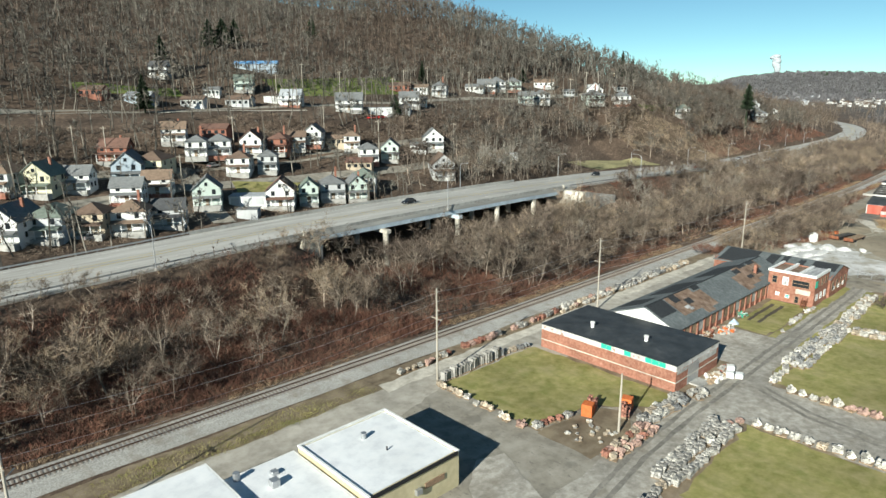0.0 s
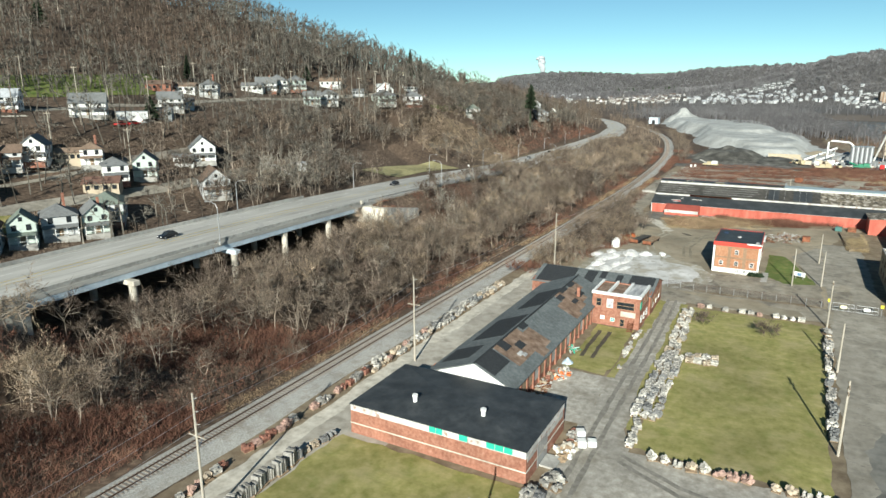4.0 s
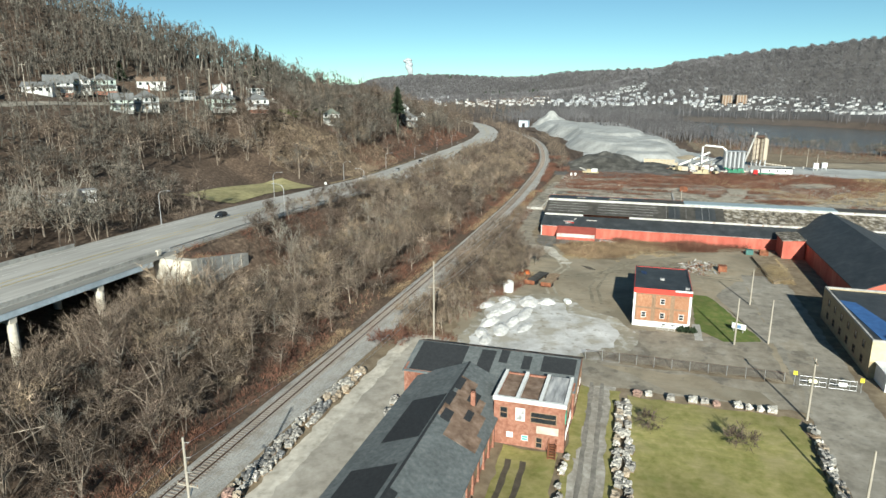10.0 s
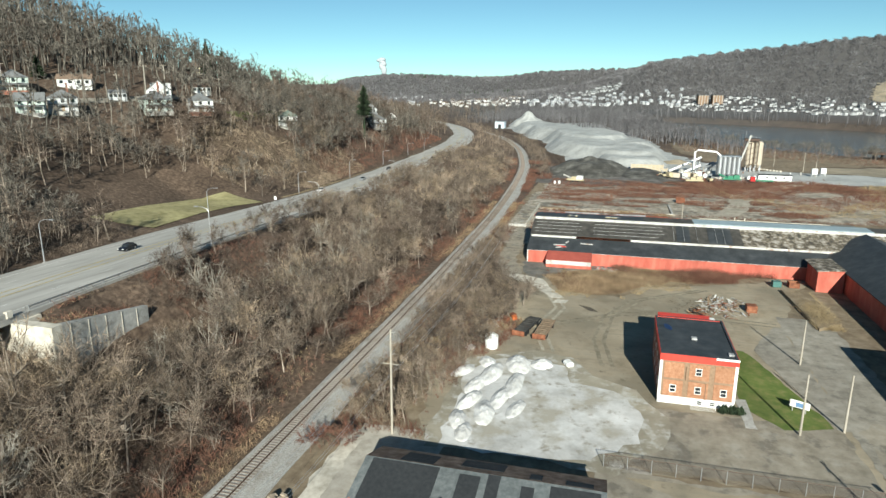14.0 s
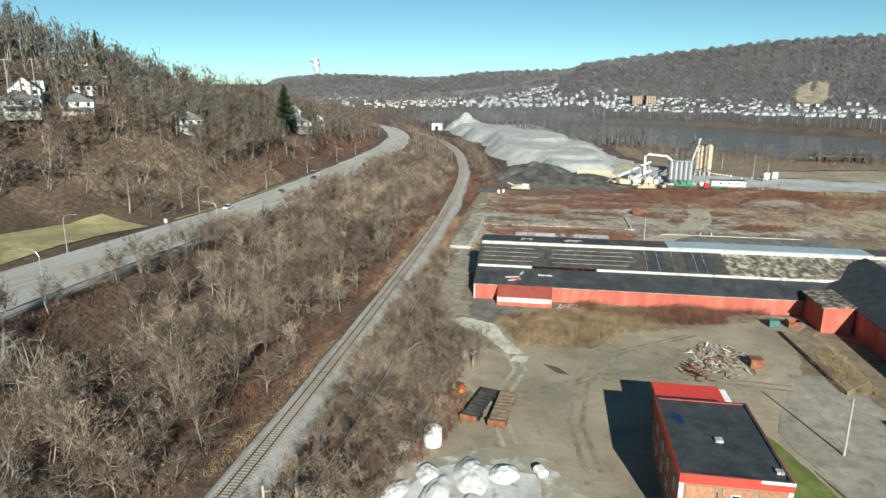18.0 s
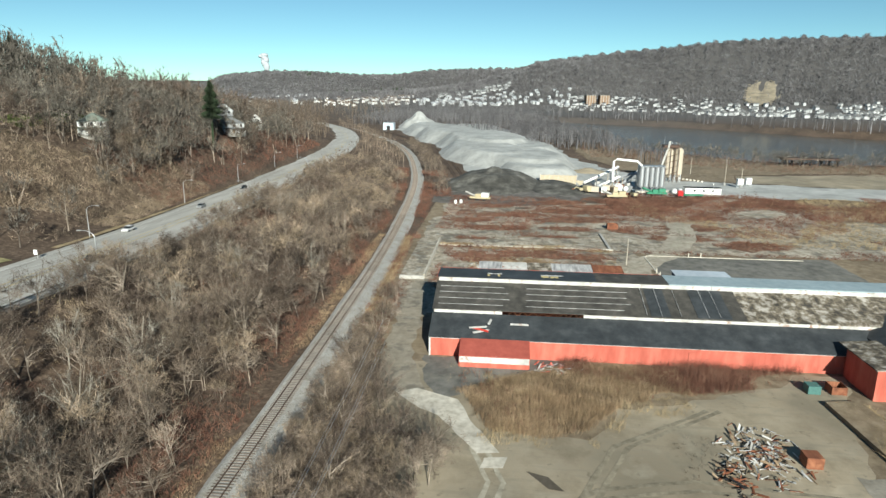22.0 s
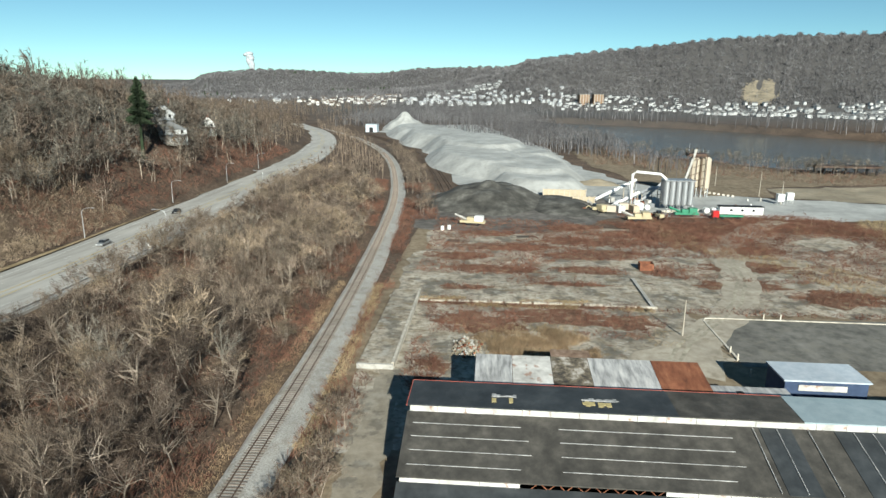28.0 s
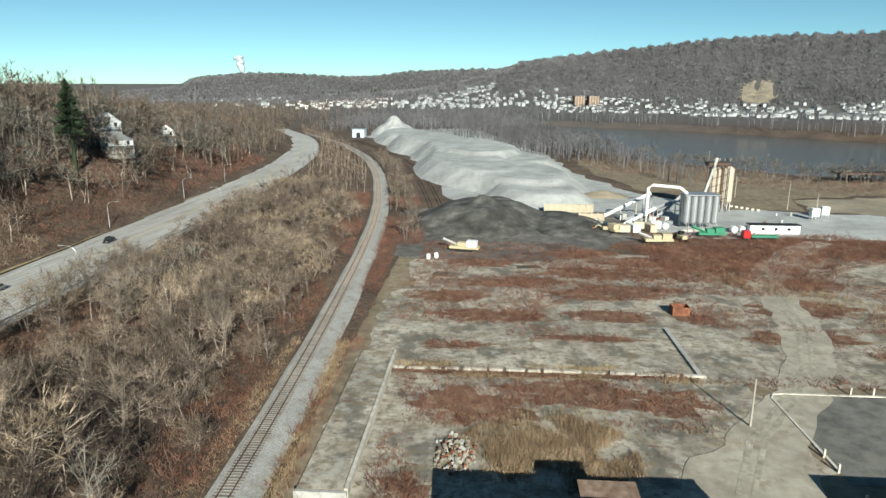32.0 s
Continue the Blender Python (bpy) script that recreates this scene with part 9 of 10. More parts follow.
for x, y, z in lone:
    # the x 125 to 205 term paints that stretch's shadow as darker twigs
    dusky = float(wave(x, y, 0.06, 3)) + rng.normal(0, 0.25) - 0.35 * ((x > 125) & (x < 205)) < -0.15
    ob = tagged(new("bare_tree", tree_meshes[(3, 5)[rng.integers(2)] if dusky else (0, 1, 2, 4)[rng.integers(4)]]), "bare grey-brown deciduous tree in the trackside wood", "tree", "trees of the trackside wood")
    ob.matrix_world = pose(x, y, z - 0.1, rng.normal(0, 3), rng.normal(0, 3), rng.uniform(0, 360)) @ Matrix.Scale(rng.uniform(0.72, 1.12) * float(stature(x, y)), 4)
shade = wave(rest[:, 0], rest[:, 1], 0.14, 8) + rng.normal(0, 0.3, len(rest)) + 0.1 * (rest[:, 0] < -40)
for pick, mt, lb in ((shade < -0.30, BARK_DARK, "dense dark-twigged bare trees between railway and highway"), ((shade >= -0.30) & (shade < 0.30), BARK, "dense bare grey winter trees between railway and highway"), (shade >= 0.30, BARK_TAN, "tan-twigged bare trees between railway and highway")):
    scatter(WOOD_KINDS, rest[pick], "trackside_wood", lb, "woodland", mt, rng, (0.7, 1.12), size=stature)


HOUSE_SPOTS = np.array([(h[0], h[1]) for street in (HOUSES_BY_ROAD, HOUSES_MIDDLE, HOUSES_BACK, HOUSES_BENCH, HOUSES_BENCH_EAST, HOUSES_NOSE) for h in street])


def clear_of_town(x, y):
    d = y - road_y(x) - ROAD_W
    near_house = np.min(np.hypot(x[:, None] - HOUSE_SPOTS[:, 0], y[:, None] - HOUSE_SPOTS[:, 1]), 1) < np.where(x > 290, 4.6, 6.2)
    lower = (x < 118) & (d > 5) & (d < 52)
    upper = (x < 300) & (d > 70) & (d < 108 - 0.06 * np.maximum(x - 150, 0))
    meadow = (x > 150) & (x < 232) & (d > -2) & (d < 42 - 0.2 * np.abs(x - 190))
    slope = (x > 236) & (x < 318) & (d > 0) & (d < 36)
    lawn = (x < 160) & (x > 20) & (d > 100) & (d < 128) & (wave(x, y, 0.03, 2) > -0.1)
    foot = (x > 295) & (x < 560) & (d < 17)
    p = np.where(foot, 0.15, 1.0) * np.where(lower, 0.45, np.where(upper, 0.32, np.where(slope, 0.06, np.where(meadow | lawn, 0.0, 1.0))))
    return (d > 4) & ~near_house & (rng.random(x.shape) < p)


hill_near = spread(rng, 5200, -150, 560, 50, 200, clear_of_town, 4.3)
front = (hill_near[:, 1] - road_y(hill_near[:, 0]) < 80) & (hill_near[:, 0] > 60) & (hill_near[:, 0] < 560)
tone = wave(hill_near[:, 0], hill_near[:, 1], 0.07, 4) + rng.normal(0, 0.3, len(hill_near))
for pick, mt in ((tone < -0.2, BARK_DARK), ((tone >= -0.2) & (tone < 0.45), BARK_HILL), (tone >= 0.45, BARK)):
    scatter(MID_KINDS, hill_near[front & pick], "hillside_wood", "bare winter trees on the lower hillside", "woodland", mt, rng, (0.85, 1.3), size=lambda x, y: 1.0 + 0.3 * step(310, 350, x))
scatter(FAR_KINDS, hill_near[~front], "hillside_wood", "bare winter trees on the lower hillside", "woodland", BARK_HILL, rng, (0.72, 1.15), size=lambda x, y: 1.0 + 0.5 * step(190, 260, x) * (1 - step(370, 420, x)))
hill_far = spread(rng, 16000, -260, 480, 185, 470, lambda x, y: (y - road_y(x) > 125) & (np.hypot(x - 80, y - 212) > 8) & (y < 470 - 0.3 * np.maximum(x - 250, 0)), 5.9)
tone = wave(hill_far[:, 0], hill_far[:, 1], 0.03, 4) + rng.normal(0, 0.5, len(hill_far))
for pick, mt in ((tone < -0.35, BARK_DARK), (tone >= -0.35, BARK_HILL)):
    scatter(FAR_KINDS, hill_far[pick], "hilltop_wood", "bare grey winter forest covering the hill", "woodland", mt, rng, (0.85, 1.45), size=lambda x, y: 1.0 + 0.3 * step(190, 260, x))
# ---- brush, reeds and weeds ----
def thicket(name, n, x0, x1, y0, y1, keep, height, lean, width, mat, label, seed, per=5, category="brush"):
    """Upright stems in tufts, as one mesh."""
    r = np.random.default_rng(seed)
    x, y = r.uniform(x0, x1, n), r.uniform(y0, y1, n)
    ok = keep(x, y, r)
    x, y = np.repeat(x[ok], per), np.repeat(y[ok], per)
    k = len(x)
    x, y = x + r.normal(0, 0.35, k), y + r.normal(0, 0.35, k)
    h = height * r.uniform(0.45, 1.15, k) * (0.75 + 0.35 * wave(x, y, 0.3, seed % 7))
    z = land(x, y) - 0.05
    base = np.c_[x, y, z]
    tip = base + np.c_[r.normal(0, lean, k) * h, r.normal(0, lean, k) * h, h]
    co, f = slivers(base, tip, np.full(k, width), r)
    ob = tagged(new(name, raw_mesh(name, co, f, False)), label, category, kind="stuff")
    ob.data.materials.append(mat)
    return ob


def between(a, b):
    return lambda x, y, r: (y > a(x)) & (y < b(x))


WEED_SOIL = material("rust-brown weed litter", [(0.11, 0.062, 0.042), (0.17, 0.095, 0.062), (0.24, 0.155, 0.105)], 0.5, 0.95, 0.5, 3, big=0.25, big_scale=0.1)
layer(WEED_SOIL, (0.30, 0.25, 0.17), 0.4, 0.54, 0.64, 0.8)
# rust-brown knotweed beside the track and in the open hollow
thicket("knotweed", 26000, -130, 34, 5, 36, lambda x, y, r: (y > rail_y(x) + 4.5) & (y < road_y(x) - 5) & (wave(x, y, 0.13, 4) > -0.55), 2.0, 0.6, 0.075, BRUSH, "rust-brown dead knotweed in the hollow", 1)
thicket("knotweed", 17000, 30, 480, 4, 30, lambda x, y, r: (y > rail_y(x) + 3.8) & (y < rail_y(x) + 13) & (wave(x, y, 0.11, 2) > -0.25), 1.5, 0.6, 0.09, BRUSH, "rust-brown brush beside the track", 2)
thicket("knotweed", 14000, 205, 470, -16, 20, lambda x, y, r: (y < rail_y(x) - 4.2) & (y > rail_y(x) - 7 - 2 * (x > 296) - 9 * (x > 380) - 4 * (x < 250)) & (wave(x, y, 0.1, 5) > -0.4), 1.7, 0.55, 0.09, BRUSH, "rust-brown brush on the works side of the track", 3)
# dark twig colour here stands in for the shade between the crowns
thicket("dead_brush", 24000, -130, 470, 5, 62, lambda x, y, r: (y > rail_y(x) + 6) & (y < road_y(x) - 1) & (wave(x, y, 0.16, 9) > -0.2), 2.4, 0.75, 0.07, BARK_DARK, "undergrowth of the trackside wood, coloured dark for the shade between crowns", 4)
thicket("brown_brush", 20000, 30, 470, 5, 62, lambda x, y, r: (y > rail_y(x) + 6) & (y < road_y(x) - 1) & ((wave(x, y, 0.085, 5) > 0.22) | (wave(x, y, 0.2, 6) > 0.35)), 1.5, 0.7, 0.085, BRUSH, "rust-brown brush in the gaps of the wood", 21)
thicket("dry_grass", 9000, 60, 470, 5, 62, lambda x, y, r: (y > rail_y(x) + 4.5) & (y < road_y(x) - 1) & (wave(x, y, 0.13, 7) > 0.25), 0.9, 0.6, 0.06, STRAW, "straw-coloured grass in the gaps of the wood", 22)
thicket("dry_grass", 9000, -140, 470, 3, 64, lambda x, y, r: (((y > rail_y(x) + 4.2) & (y < rail_y(x) + 6.5)) | ((y > road_y(x) - 3.5) & (y < road_y(x) + 0.2) & ((x < -8) | (x > 100)))) & (wave(x, y, 0.2, 3) > -0.3), 0.6, 0.5, 0.06, STRAW, "straw-coloured grass along track and road", 5)
# the old works
thicket("reeds", 17000, 176, 204, -64, -26, lambda x, y, r: (x > np.interp(y, [-64, -52, -46, -39, -32, -27.5], [193, 187, 178.5, 177.5, 178.5, 190]) + 1.5 * wave(x, y, 0.4, 2)) & (x < np.interp(y, [-64, -46, -39, -27], [202, 202.5, 198.5, 190.5])) & (wave(x, y, 0.25, 1) > -0.45), 1.5, 0.28, 0.06, STALK, "tall brown-tan reeds before the mill", 6)
thicket("reeds", 5000, 172, 204, -66, -24, lambda x, y, r: (x > np.interp(y, [-66, -52, -46, -39, -32, -26], [191, 183, 175, 174, 176, 188]) + 3 * wave(x, y, 0.5, 4)) & (x < 200) & (wave(x, y, 0.3, 6) + 0.5 * wave(x, y, 0.8, 2) > 0.1), 1.0, 0.45, 0.06, STRAW, "thin straw-coloured reeds before the mill", 31)
thicket("mill_brush", 5500, 190, 204, -86, -44, lambda x, y, r: (x > np.interp(y, [-86, -64, -44], [199, 193, 200])) & (wave(x, y, 0.25, 3) > -0.4), 2.3, 0.4, 0.05, BRUSH, "dark red-brown brush along the mill wall", 7)


thicket("dry_grass", 3000, 166, 192, -92, -84, lambda x, y, r: (y < -85.3 - 0.02 * (x - 166)) & (y > -90.5), 1.6, 0.4, 0.06, STRAW, "dry straw weeds over the old loading dock", 19)
thicket("dry_weeds", 5000, 104, 200, -92, -14, lambda x, y, r: (wave(x, y, 0.07, 3) + 0.5 * wave(x, y, 0.3, 5) > 0.72) & ~((x > 104) & (x < 152) & (y < -36) & (y > -80)), 0.5, 0.6, 0.06, STRAW, "thin dry weeds on the dirt lot", 20)
# beds of weeds over the slabs: middle, half lengths
BEDS = [(276, -28, 6, 9), (281, -45, 4.5, 14), (279, -58, 4, 8), (288, -38, 1.5, 26), (300, -24, 2.2, 6), (305, -50, 2.0, 9), (317, -30, 4, 12), (318, -56, 3.5, 10), (330, -20, 4, 10), (335, -60, 6, 16), (342, -36, 5, 13), (352, -62, 7, 16), (362, -84, 8, 22), (360, -28, 4, 9), (376, -100, 9, 26), (345, -104, 6, 14), (326, -100, 6, 12), (308, -92, 5, 10), (318, -74, 4, 4), (254, -20, 3, 3.5), (246, -19, 4, 2.5), (300, -112, 6, 12), (372, -58, 6, 10), (390, -140, 9, 24)]
for i, (x, y, a, b) in enumerate(BEDS):
    pts = []
    for k in range(56):
        t = k * 0.1122
        q = 1 + 0.22 * math.sin(2 * t + i) + 0.16 * math.sin(5 * t + 2.1 * i) + 0.14 * math.sin(9 * t + 3.3 * i) + 0.10 * math.sin(17 * t + i * i)
        pts.append((x + a * 0.9 * q * math.cos(t), y + b * 0.9 * q * math.sin(t)))
    patch("weed_bed", pts, 0.085 + 0.003 * (i % 4), WEED_SOIL, "rust-brown weed bed over the old slabs", 0.25, 100 + i)


def in_beds(x, y, r):
    ok = np.zeros(x.shape, bool)
    for bx, by, a, b in BEDS:
        ok |= ((x - bx) / a) ** 2 + ((y - by) / b) ** 2 < 1.1
    return ok & (np.abs(y - np.interp(x, [253, 262, 272, 285, 298, 315, 333, 352, 378, 396], [-61, -64, -68.5, -80, -88, -94, -97.5, -101, -121, -137])) > np.where(x > 350, 7, 5.5))


thicket("red_weeds", 56000, 240, 400, -165, -10, in_beds, 1.15, 0.75, 0.11, BRUSH, "rust-red weeds growing over the old slabs", 18, 3)


def slab_weeds(x, y, r):
    a = (x > 286) & (x < 289) | ((x > 270) & (x < 286) & (y > -62) & (y < -18) & (wave(x, y, 0.16, 2) > -0.1))
    b = (x > 312) & (wave(x, y, 0.11, 3) > 0.12)
    c = (x > 335) & (wave(x, y, 0.07, 5) > -0.25)
    d = (x > 289) & (x < 312) & (wave(x, y, 0.2, 6) > 0.45)
    e = (x > 245) & (x < 290) & (y < -15) & (y > -22) & (wave(x, y, 0.2, 6) > -0.1)
    return (a | b | c | d | e) & (x < 385) & ~((x > 258) & (x < 285) & (y < -74))


thicket("red_weeds", 24000, 240, 385, -160, -10, slab_weeds, 1.1, 0.7, 0.11, BRUSH, "rust-red weeds growing over the old slabs", 8)
thicket("red_weeds", 14000, 345, 404, -230, -78, lambda x, y, r: (wave(x, y, 0.06, 4) > -0.4), 1.5, 0.5, 0.08, BRUSH, "rust-red brush before the depot", 9)
thicket("dry_weeds", 26000, 245, 400, -200, -16, lambda x, y, r: ((x < 276) & (y > -48) & (y < -23) & (x > 256) & (wave(x, y, 0.2, 8) > -0.35)) | ((x > 300) & (y < -84) & (wave(x, y, 0.05, 6) > 0.1)) | (np.hypot(x - 271, y + 64) < 4.5), 1.1, 0.3, 0.085, STRAW, "dry yellow weeds between the slabs", 10)
thicket("lot_brush", 9000, 104, 205, -34, -4.6, lambda x, y, r: (y < -5) & (y > np.interp(x, [104, 112, 135, 150, 165, 205], [-19, -18, -22, -27, -14, -10])) & ~((x > 104) & (x < 134) & (y < -19)) & (wave(x, y, 0.15, 4) > -0.55), 1.5, 0.5, 0.07, BRUSH, "red-brown brush between lot and track", 11)
thicket("dry_grass", 9000, 105, 205, -34, -5, lambda x, y, r: (y > np.interp(x, [104, 135, 150, 165, 205], [-19, -26, -33, -16, -12])) & (wave(x, y, 0.12, 7) > 0.0), 0.8, 0.4, 0.06, STRAW, "dry grass between lot and track", 12)
thicket("slope_brush", 14000, 236, 340, 74, 130, lambda x, y, r: (y - road_y(x) - ROAD_W > 2) & (y - road_y(x) - ROAD_W < 46) & (wave(x, y, 0.1, 5) > -0.3), 1.5, 0.7, 0.10, BARK_TAN, "tan dead vines and scrub on the bank above the highway", 13)
thicket("slope_brush", 17000, 300, 560, 70, 150, lambda x, y, r: (y - road_y(x) - ROAD_W > 2) & (y - road_y(x) - ROAD_W < 30), 1.7, 0.6, 0.09, BRUSH, "rust-brown scrub at the foot of the hill", 14)
thicket("village_scrub", 24000, -100, 160, 66, 150, lambda x, y, r: (y - road_y(x) - ROAD_W > 2) & (wave(x, y, 0.1, 3) > 0.1), 1.6, 0.7, 0.08, BARK, "grey-brown scrub between the houses", 15)
thicket("river_scrub", 14000, 470, 700, -330, -95, lambda x, y, r: (x > np.interp(y, [-330, -200, -110], [480, 492, 570])) & (x < line([(p[1], p[0]) for p in RIVER_BANK], y) - 3), 1.5, 0.6, 0.16, BARK, "brown scrub on the river bank", 16, 4)

thicket("dry_grass", 4000, -140, -18, -9.6, -5, lambda x, y, r: (y < -5.2) & (wave(x, y, 0.12, 5) > -0.3), 0.5, 0.5, 0.07, LAWN, "green and tan weeds on the verge", 27)
thicket("dry_grass", 12000, -70, 340, 2, 8, lambda x, y, r: (y > rail_y(x) + 2.9) & (y < rail_y(x) + 5.6) & (wave(x, y, 0.1, 5) > -0.35), 0.7, 0.5, 0.07, STALK, "brown-tan grass beside the ballast", 26)
thicket("dry_grass", 5000, 222, 300, -8, 2, lambda x, y, r: (y < rail_y(x) - 4.2) & (y > rail_y(x) - 6.6) & (wave(x, y, 0.12, 3) > -0.3), 0.8, 0.4, 0.07, STRAW, "straw-coloured grass between ballast and platform", 33)
thicket("dry_grass", 6000, 252, 274, -50, -26, lambda x, y, r: (wave(x, y, 0.25, 4) + 0.5 * wave(x, y, 0.6, 2) > -0.1) & (np.hypot((x - 264) / 9, (y + 39) / 12) + 0.25 * wave(x, y, 0.4, 3) < 1) & (np.hypot(x - 262, y + 26) > 4), 1.4, 0.35, 0.07, STALK, "tall brown-tan grass behind the sheds", 23)
thicket("dry_grass", 2500, 286, 292, -66, -12, lambda x, y, r: wave(x, y, 0.3, 5) > -0.2, 0.8, 0.4, 0.08, STRAW, "straw grass along the broken kerb", 24)
thicket("dry_grass", 5000, 300, 380, -190, -104, lambda x, y, r: wave(x, y, 0.06, 6) > 0.15, 1.1, 0.3, 0.12, STRAW, "pale dry grass east of the dirt track", 25)
# low bushes
BUSH_KINDS = [grow(800 + i, h, 6, 12, 34, 0.75, twig_w=0.10, slim=0.7, fine=0) for i, h in enumerate((1.9, 2.4, 1.5))]


def bushes(n, x0, x1, y0, y1, keep, mat, label, seed, gap=1.4, sizes=(0.6, 1.2)):
    r = np.random.default_rng(seed)
    spots = spread(r, n, x0, x1, y0, y1, lambda x, y: keep(x, y, r), gap)
    scatter(BUSH_KINDS, spots, "low_bushes", label, "bushes", mat, r, sizes)


bushes(2600, 240, 400, -165, -10, in_beds, BRUSH, "rust-red bushes over the old slabs", 51, 1.5, (0.55, 1.15))
bushes(1300, 215, 470, -16, 20, lambda x, y, r: (y < rail_y(x) - 4.4) & (y > rail_y(x) - 8 - 2 * (x > 296) - 9 * (x > 380)), BRUSH, "rust-red bushes beside the track", 52, 1.5)
bushes(1700, 0, 470, 3, 24, lambda x, y, r: (y > rail_y(x) + 4.4) & (y < rail_y(x) + 11) & (wave(x, y, 0.09, 2) > -0.35), BRUSH, "rust-brown bushes along the wood's edge", 53, 1.6)
bushes(2200, -130, 30, 5, 36, lambda x, y, r: (y > rail_y(x) + 5) & (y < road_y(x) - 3) & (wave(x, y, 0.1, 6) > -0.2), BRUSH, "dark rust-brown bushes in the hollow", 54, 1.6, (0.8, 1.5))
bushes(1300, -130, 30, 8, 38, lambda x, y, r: (y > rail_y(x) + 6) & (y < road_y(x) - 2) & (wave(x, y, 0.1, 6) < 0.3), BARK_DARK, "dark tangled bushes in the hollow", 55, 1.9, (1.0, 2.0))
bushes(900, 236, 340, 74, 125, lambda x, y, r: (y - road_y(x) - ROAD_W > 3) & (y - road_y(x) - ROAD_W < 38), BARK_TAN, "tan vine-grown bushes on the bare bank", 56, 1.8, (0.5, 1.2))
bushes(1500, 300, 540, 76, 130, lambda x, y, r: (y - road_y(x) - ROAD_W > 2) & (y - road_y(x) - ROAD_W < 24), BRUSH, "rust-brown bushes at the hill's foot", 57, 1.8, (0.8, 1.6))
bushes(400, 104, 205, -34, -5, lambda x, y, r: (y < -5) & (y > np.interp(x, [104, 135, 150, 165, 205], [-19, -24, -30, -15, -11])) & ~((x > 104) & (x < 136) & (y < -19)), BRUSH, "red-brown bushes between lot and track", 58, 1.6)
bushes(420, 176, 204, -86, -26, lambda x, y, r: (x > np.interp(y, [-86, -64, -52, -46, -39, -32, -27.5], [199, 193, 187, 179, 178, 179, 190])) & (wave(x, y, 0.2, 4) > 0.0) & ((y < -46) | (x < 197)), BRUSH, "dark red-brown bushes before the mill", 61, 1.5, (0.5, 1.0))
bushes(60, 166, 180, -66, -56, lambda x, y, r: np.hypot(x - 174, (y + 61) * 1.2) < 6, BARK_DARK, "dark dead weeds by the scrap", 62, 1.2, (0.3, 0.5))
bushes(1500, 286, 372, -110, -10, lambda x, y, r: (wave(x, y, 0.16, 7) + 0.6 * wave(x, y, 0.5, 2) > 0.35), BRUSH, "scattered rust-brown weeds on the slabs", 63, 1.3, (0.2, 0.5))
bushes(900, 244, 290, -74, -14, lambda x, y, r: (wave(x, y, 0.2, 4) + 0.6 * wave(x, y, 0.5, 3) > 0.4), STRAW, "scattered straw weeds on the slabs", 64, 1.2, (0.2, 0.45))
bushes(500, 330, 400, -200, -90, lambda x, y, r: (wave(x, y, 0.07, 6) > 0.2), STRAW, "tall straw weeds before the depot", 65, 2.0, (0.5, 0.9))
bushes(700, 345, 404, -230, -78, lambda x, y, r: wave(x, y, 0.06, 4) > -0.3, BRUSH, "rust-red bushes before the depot", 59, 2.0, (0.7, 1.4))
bushes(1900, 460, 660, -330, -95, lambda x, y, r: (x > np.interp(y, [-330, -200, -95], [490, 492, 560])) & (x < line([(p[1], p[0]) for p in RIVER_BANK], y) - 3), BRUSH, "red-brown scrub on the river bank", 60, 2.6, (1.0, 2.0))

# ---- more trees ----
right_side = spread(rng, 700, 104, 240, -22, -5, lambda x, y: (y < -6.2) & (y > np.interp(x, [104, 130, 150, 170, 190, 240], [-15, -20, -24, -15, -12, -9])) & (rng.random(x.shape) < np.where(x > 200, 0.25, 0.75)), 2.5)
sapling_meshes = []
for k, (co, f, n) in enumerate(WOOD_KINDS):
    sapling_meshes.append(woody(raw_mesh("bare_sapling", co, f, False), np.arange(len(f)) < len(f) - n, [(BARK_TAN, BARK, BARK, BARK_TAN, BARK_DARK)[k], LIMB]))
for x, y, z in right_side:
    ob = tagged(new("bare_sapling", sapling_meshes[rng.integers(len(sapling_meshes))]), "thin bare sapling between the lot and the track", "tree", "saplings by the lot")
    ob.matrix_world = pose(x, y, z - 0.1, rng.normal(0, 4), rng.normal(0, 4), rng.uniform(0, 360)) @ Matrix.Scale(rng.uniform(0.4, 0.72), 4)
yard_side = spread(rng, 900, 385, 640, -20, 60, lambda x, y: (y < rail_y(x) - 5.5) & (y > rail_y(x) - 16) & (rng.random(x.shape) < 0.8), 3.2)
scatter(MID_KINDS, yard_side, "yard_wood", "bare trees between the railway and the stone depot", "woodland", BARK, rng, (0.55, 0.95))
far_strip = spread(rng, 2600, 470, 860, 15, 190, lambda x, y: (y > rail_y(x) + 6) & (y < road_y(x) - 3), 4.0)
scatter(DISTANT_KINDS, far_strip, "trackside_wood", "bare trees between the curving railway and highway", "woodland", BARK, rng, (0.5, 0.8))
beyond = spread(rng, 6500, 480, 1150, 90, 420, lambda x, y: (y > road_y(x) + ROAD_W + 4) & (y - road_y(x) < 190), 8.8)
scatter(DISTANT_KINDS, beyond, "far_wood", "bare woods beyond the bend", "woodland", BARK, rng, (0.7, 1.1))


def bank_height(x, y):
    """Tall woods upstream, low sparse growth beside the depot."""
    return 0.55 + 0.5 * step(-150, -110, y)


def depot_edge(x):
    return np.where(x > 930, rail_y(x) - 14, np.interp(x, [440, 560, 640, 720, 835, 930], [-150, -118, -96, -62, -4, 30]))


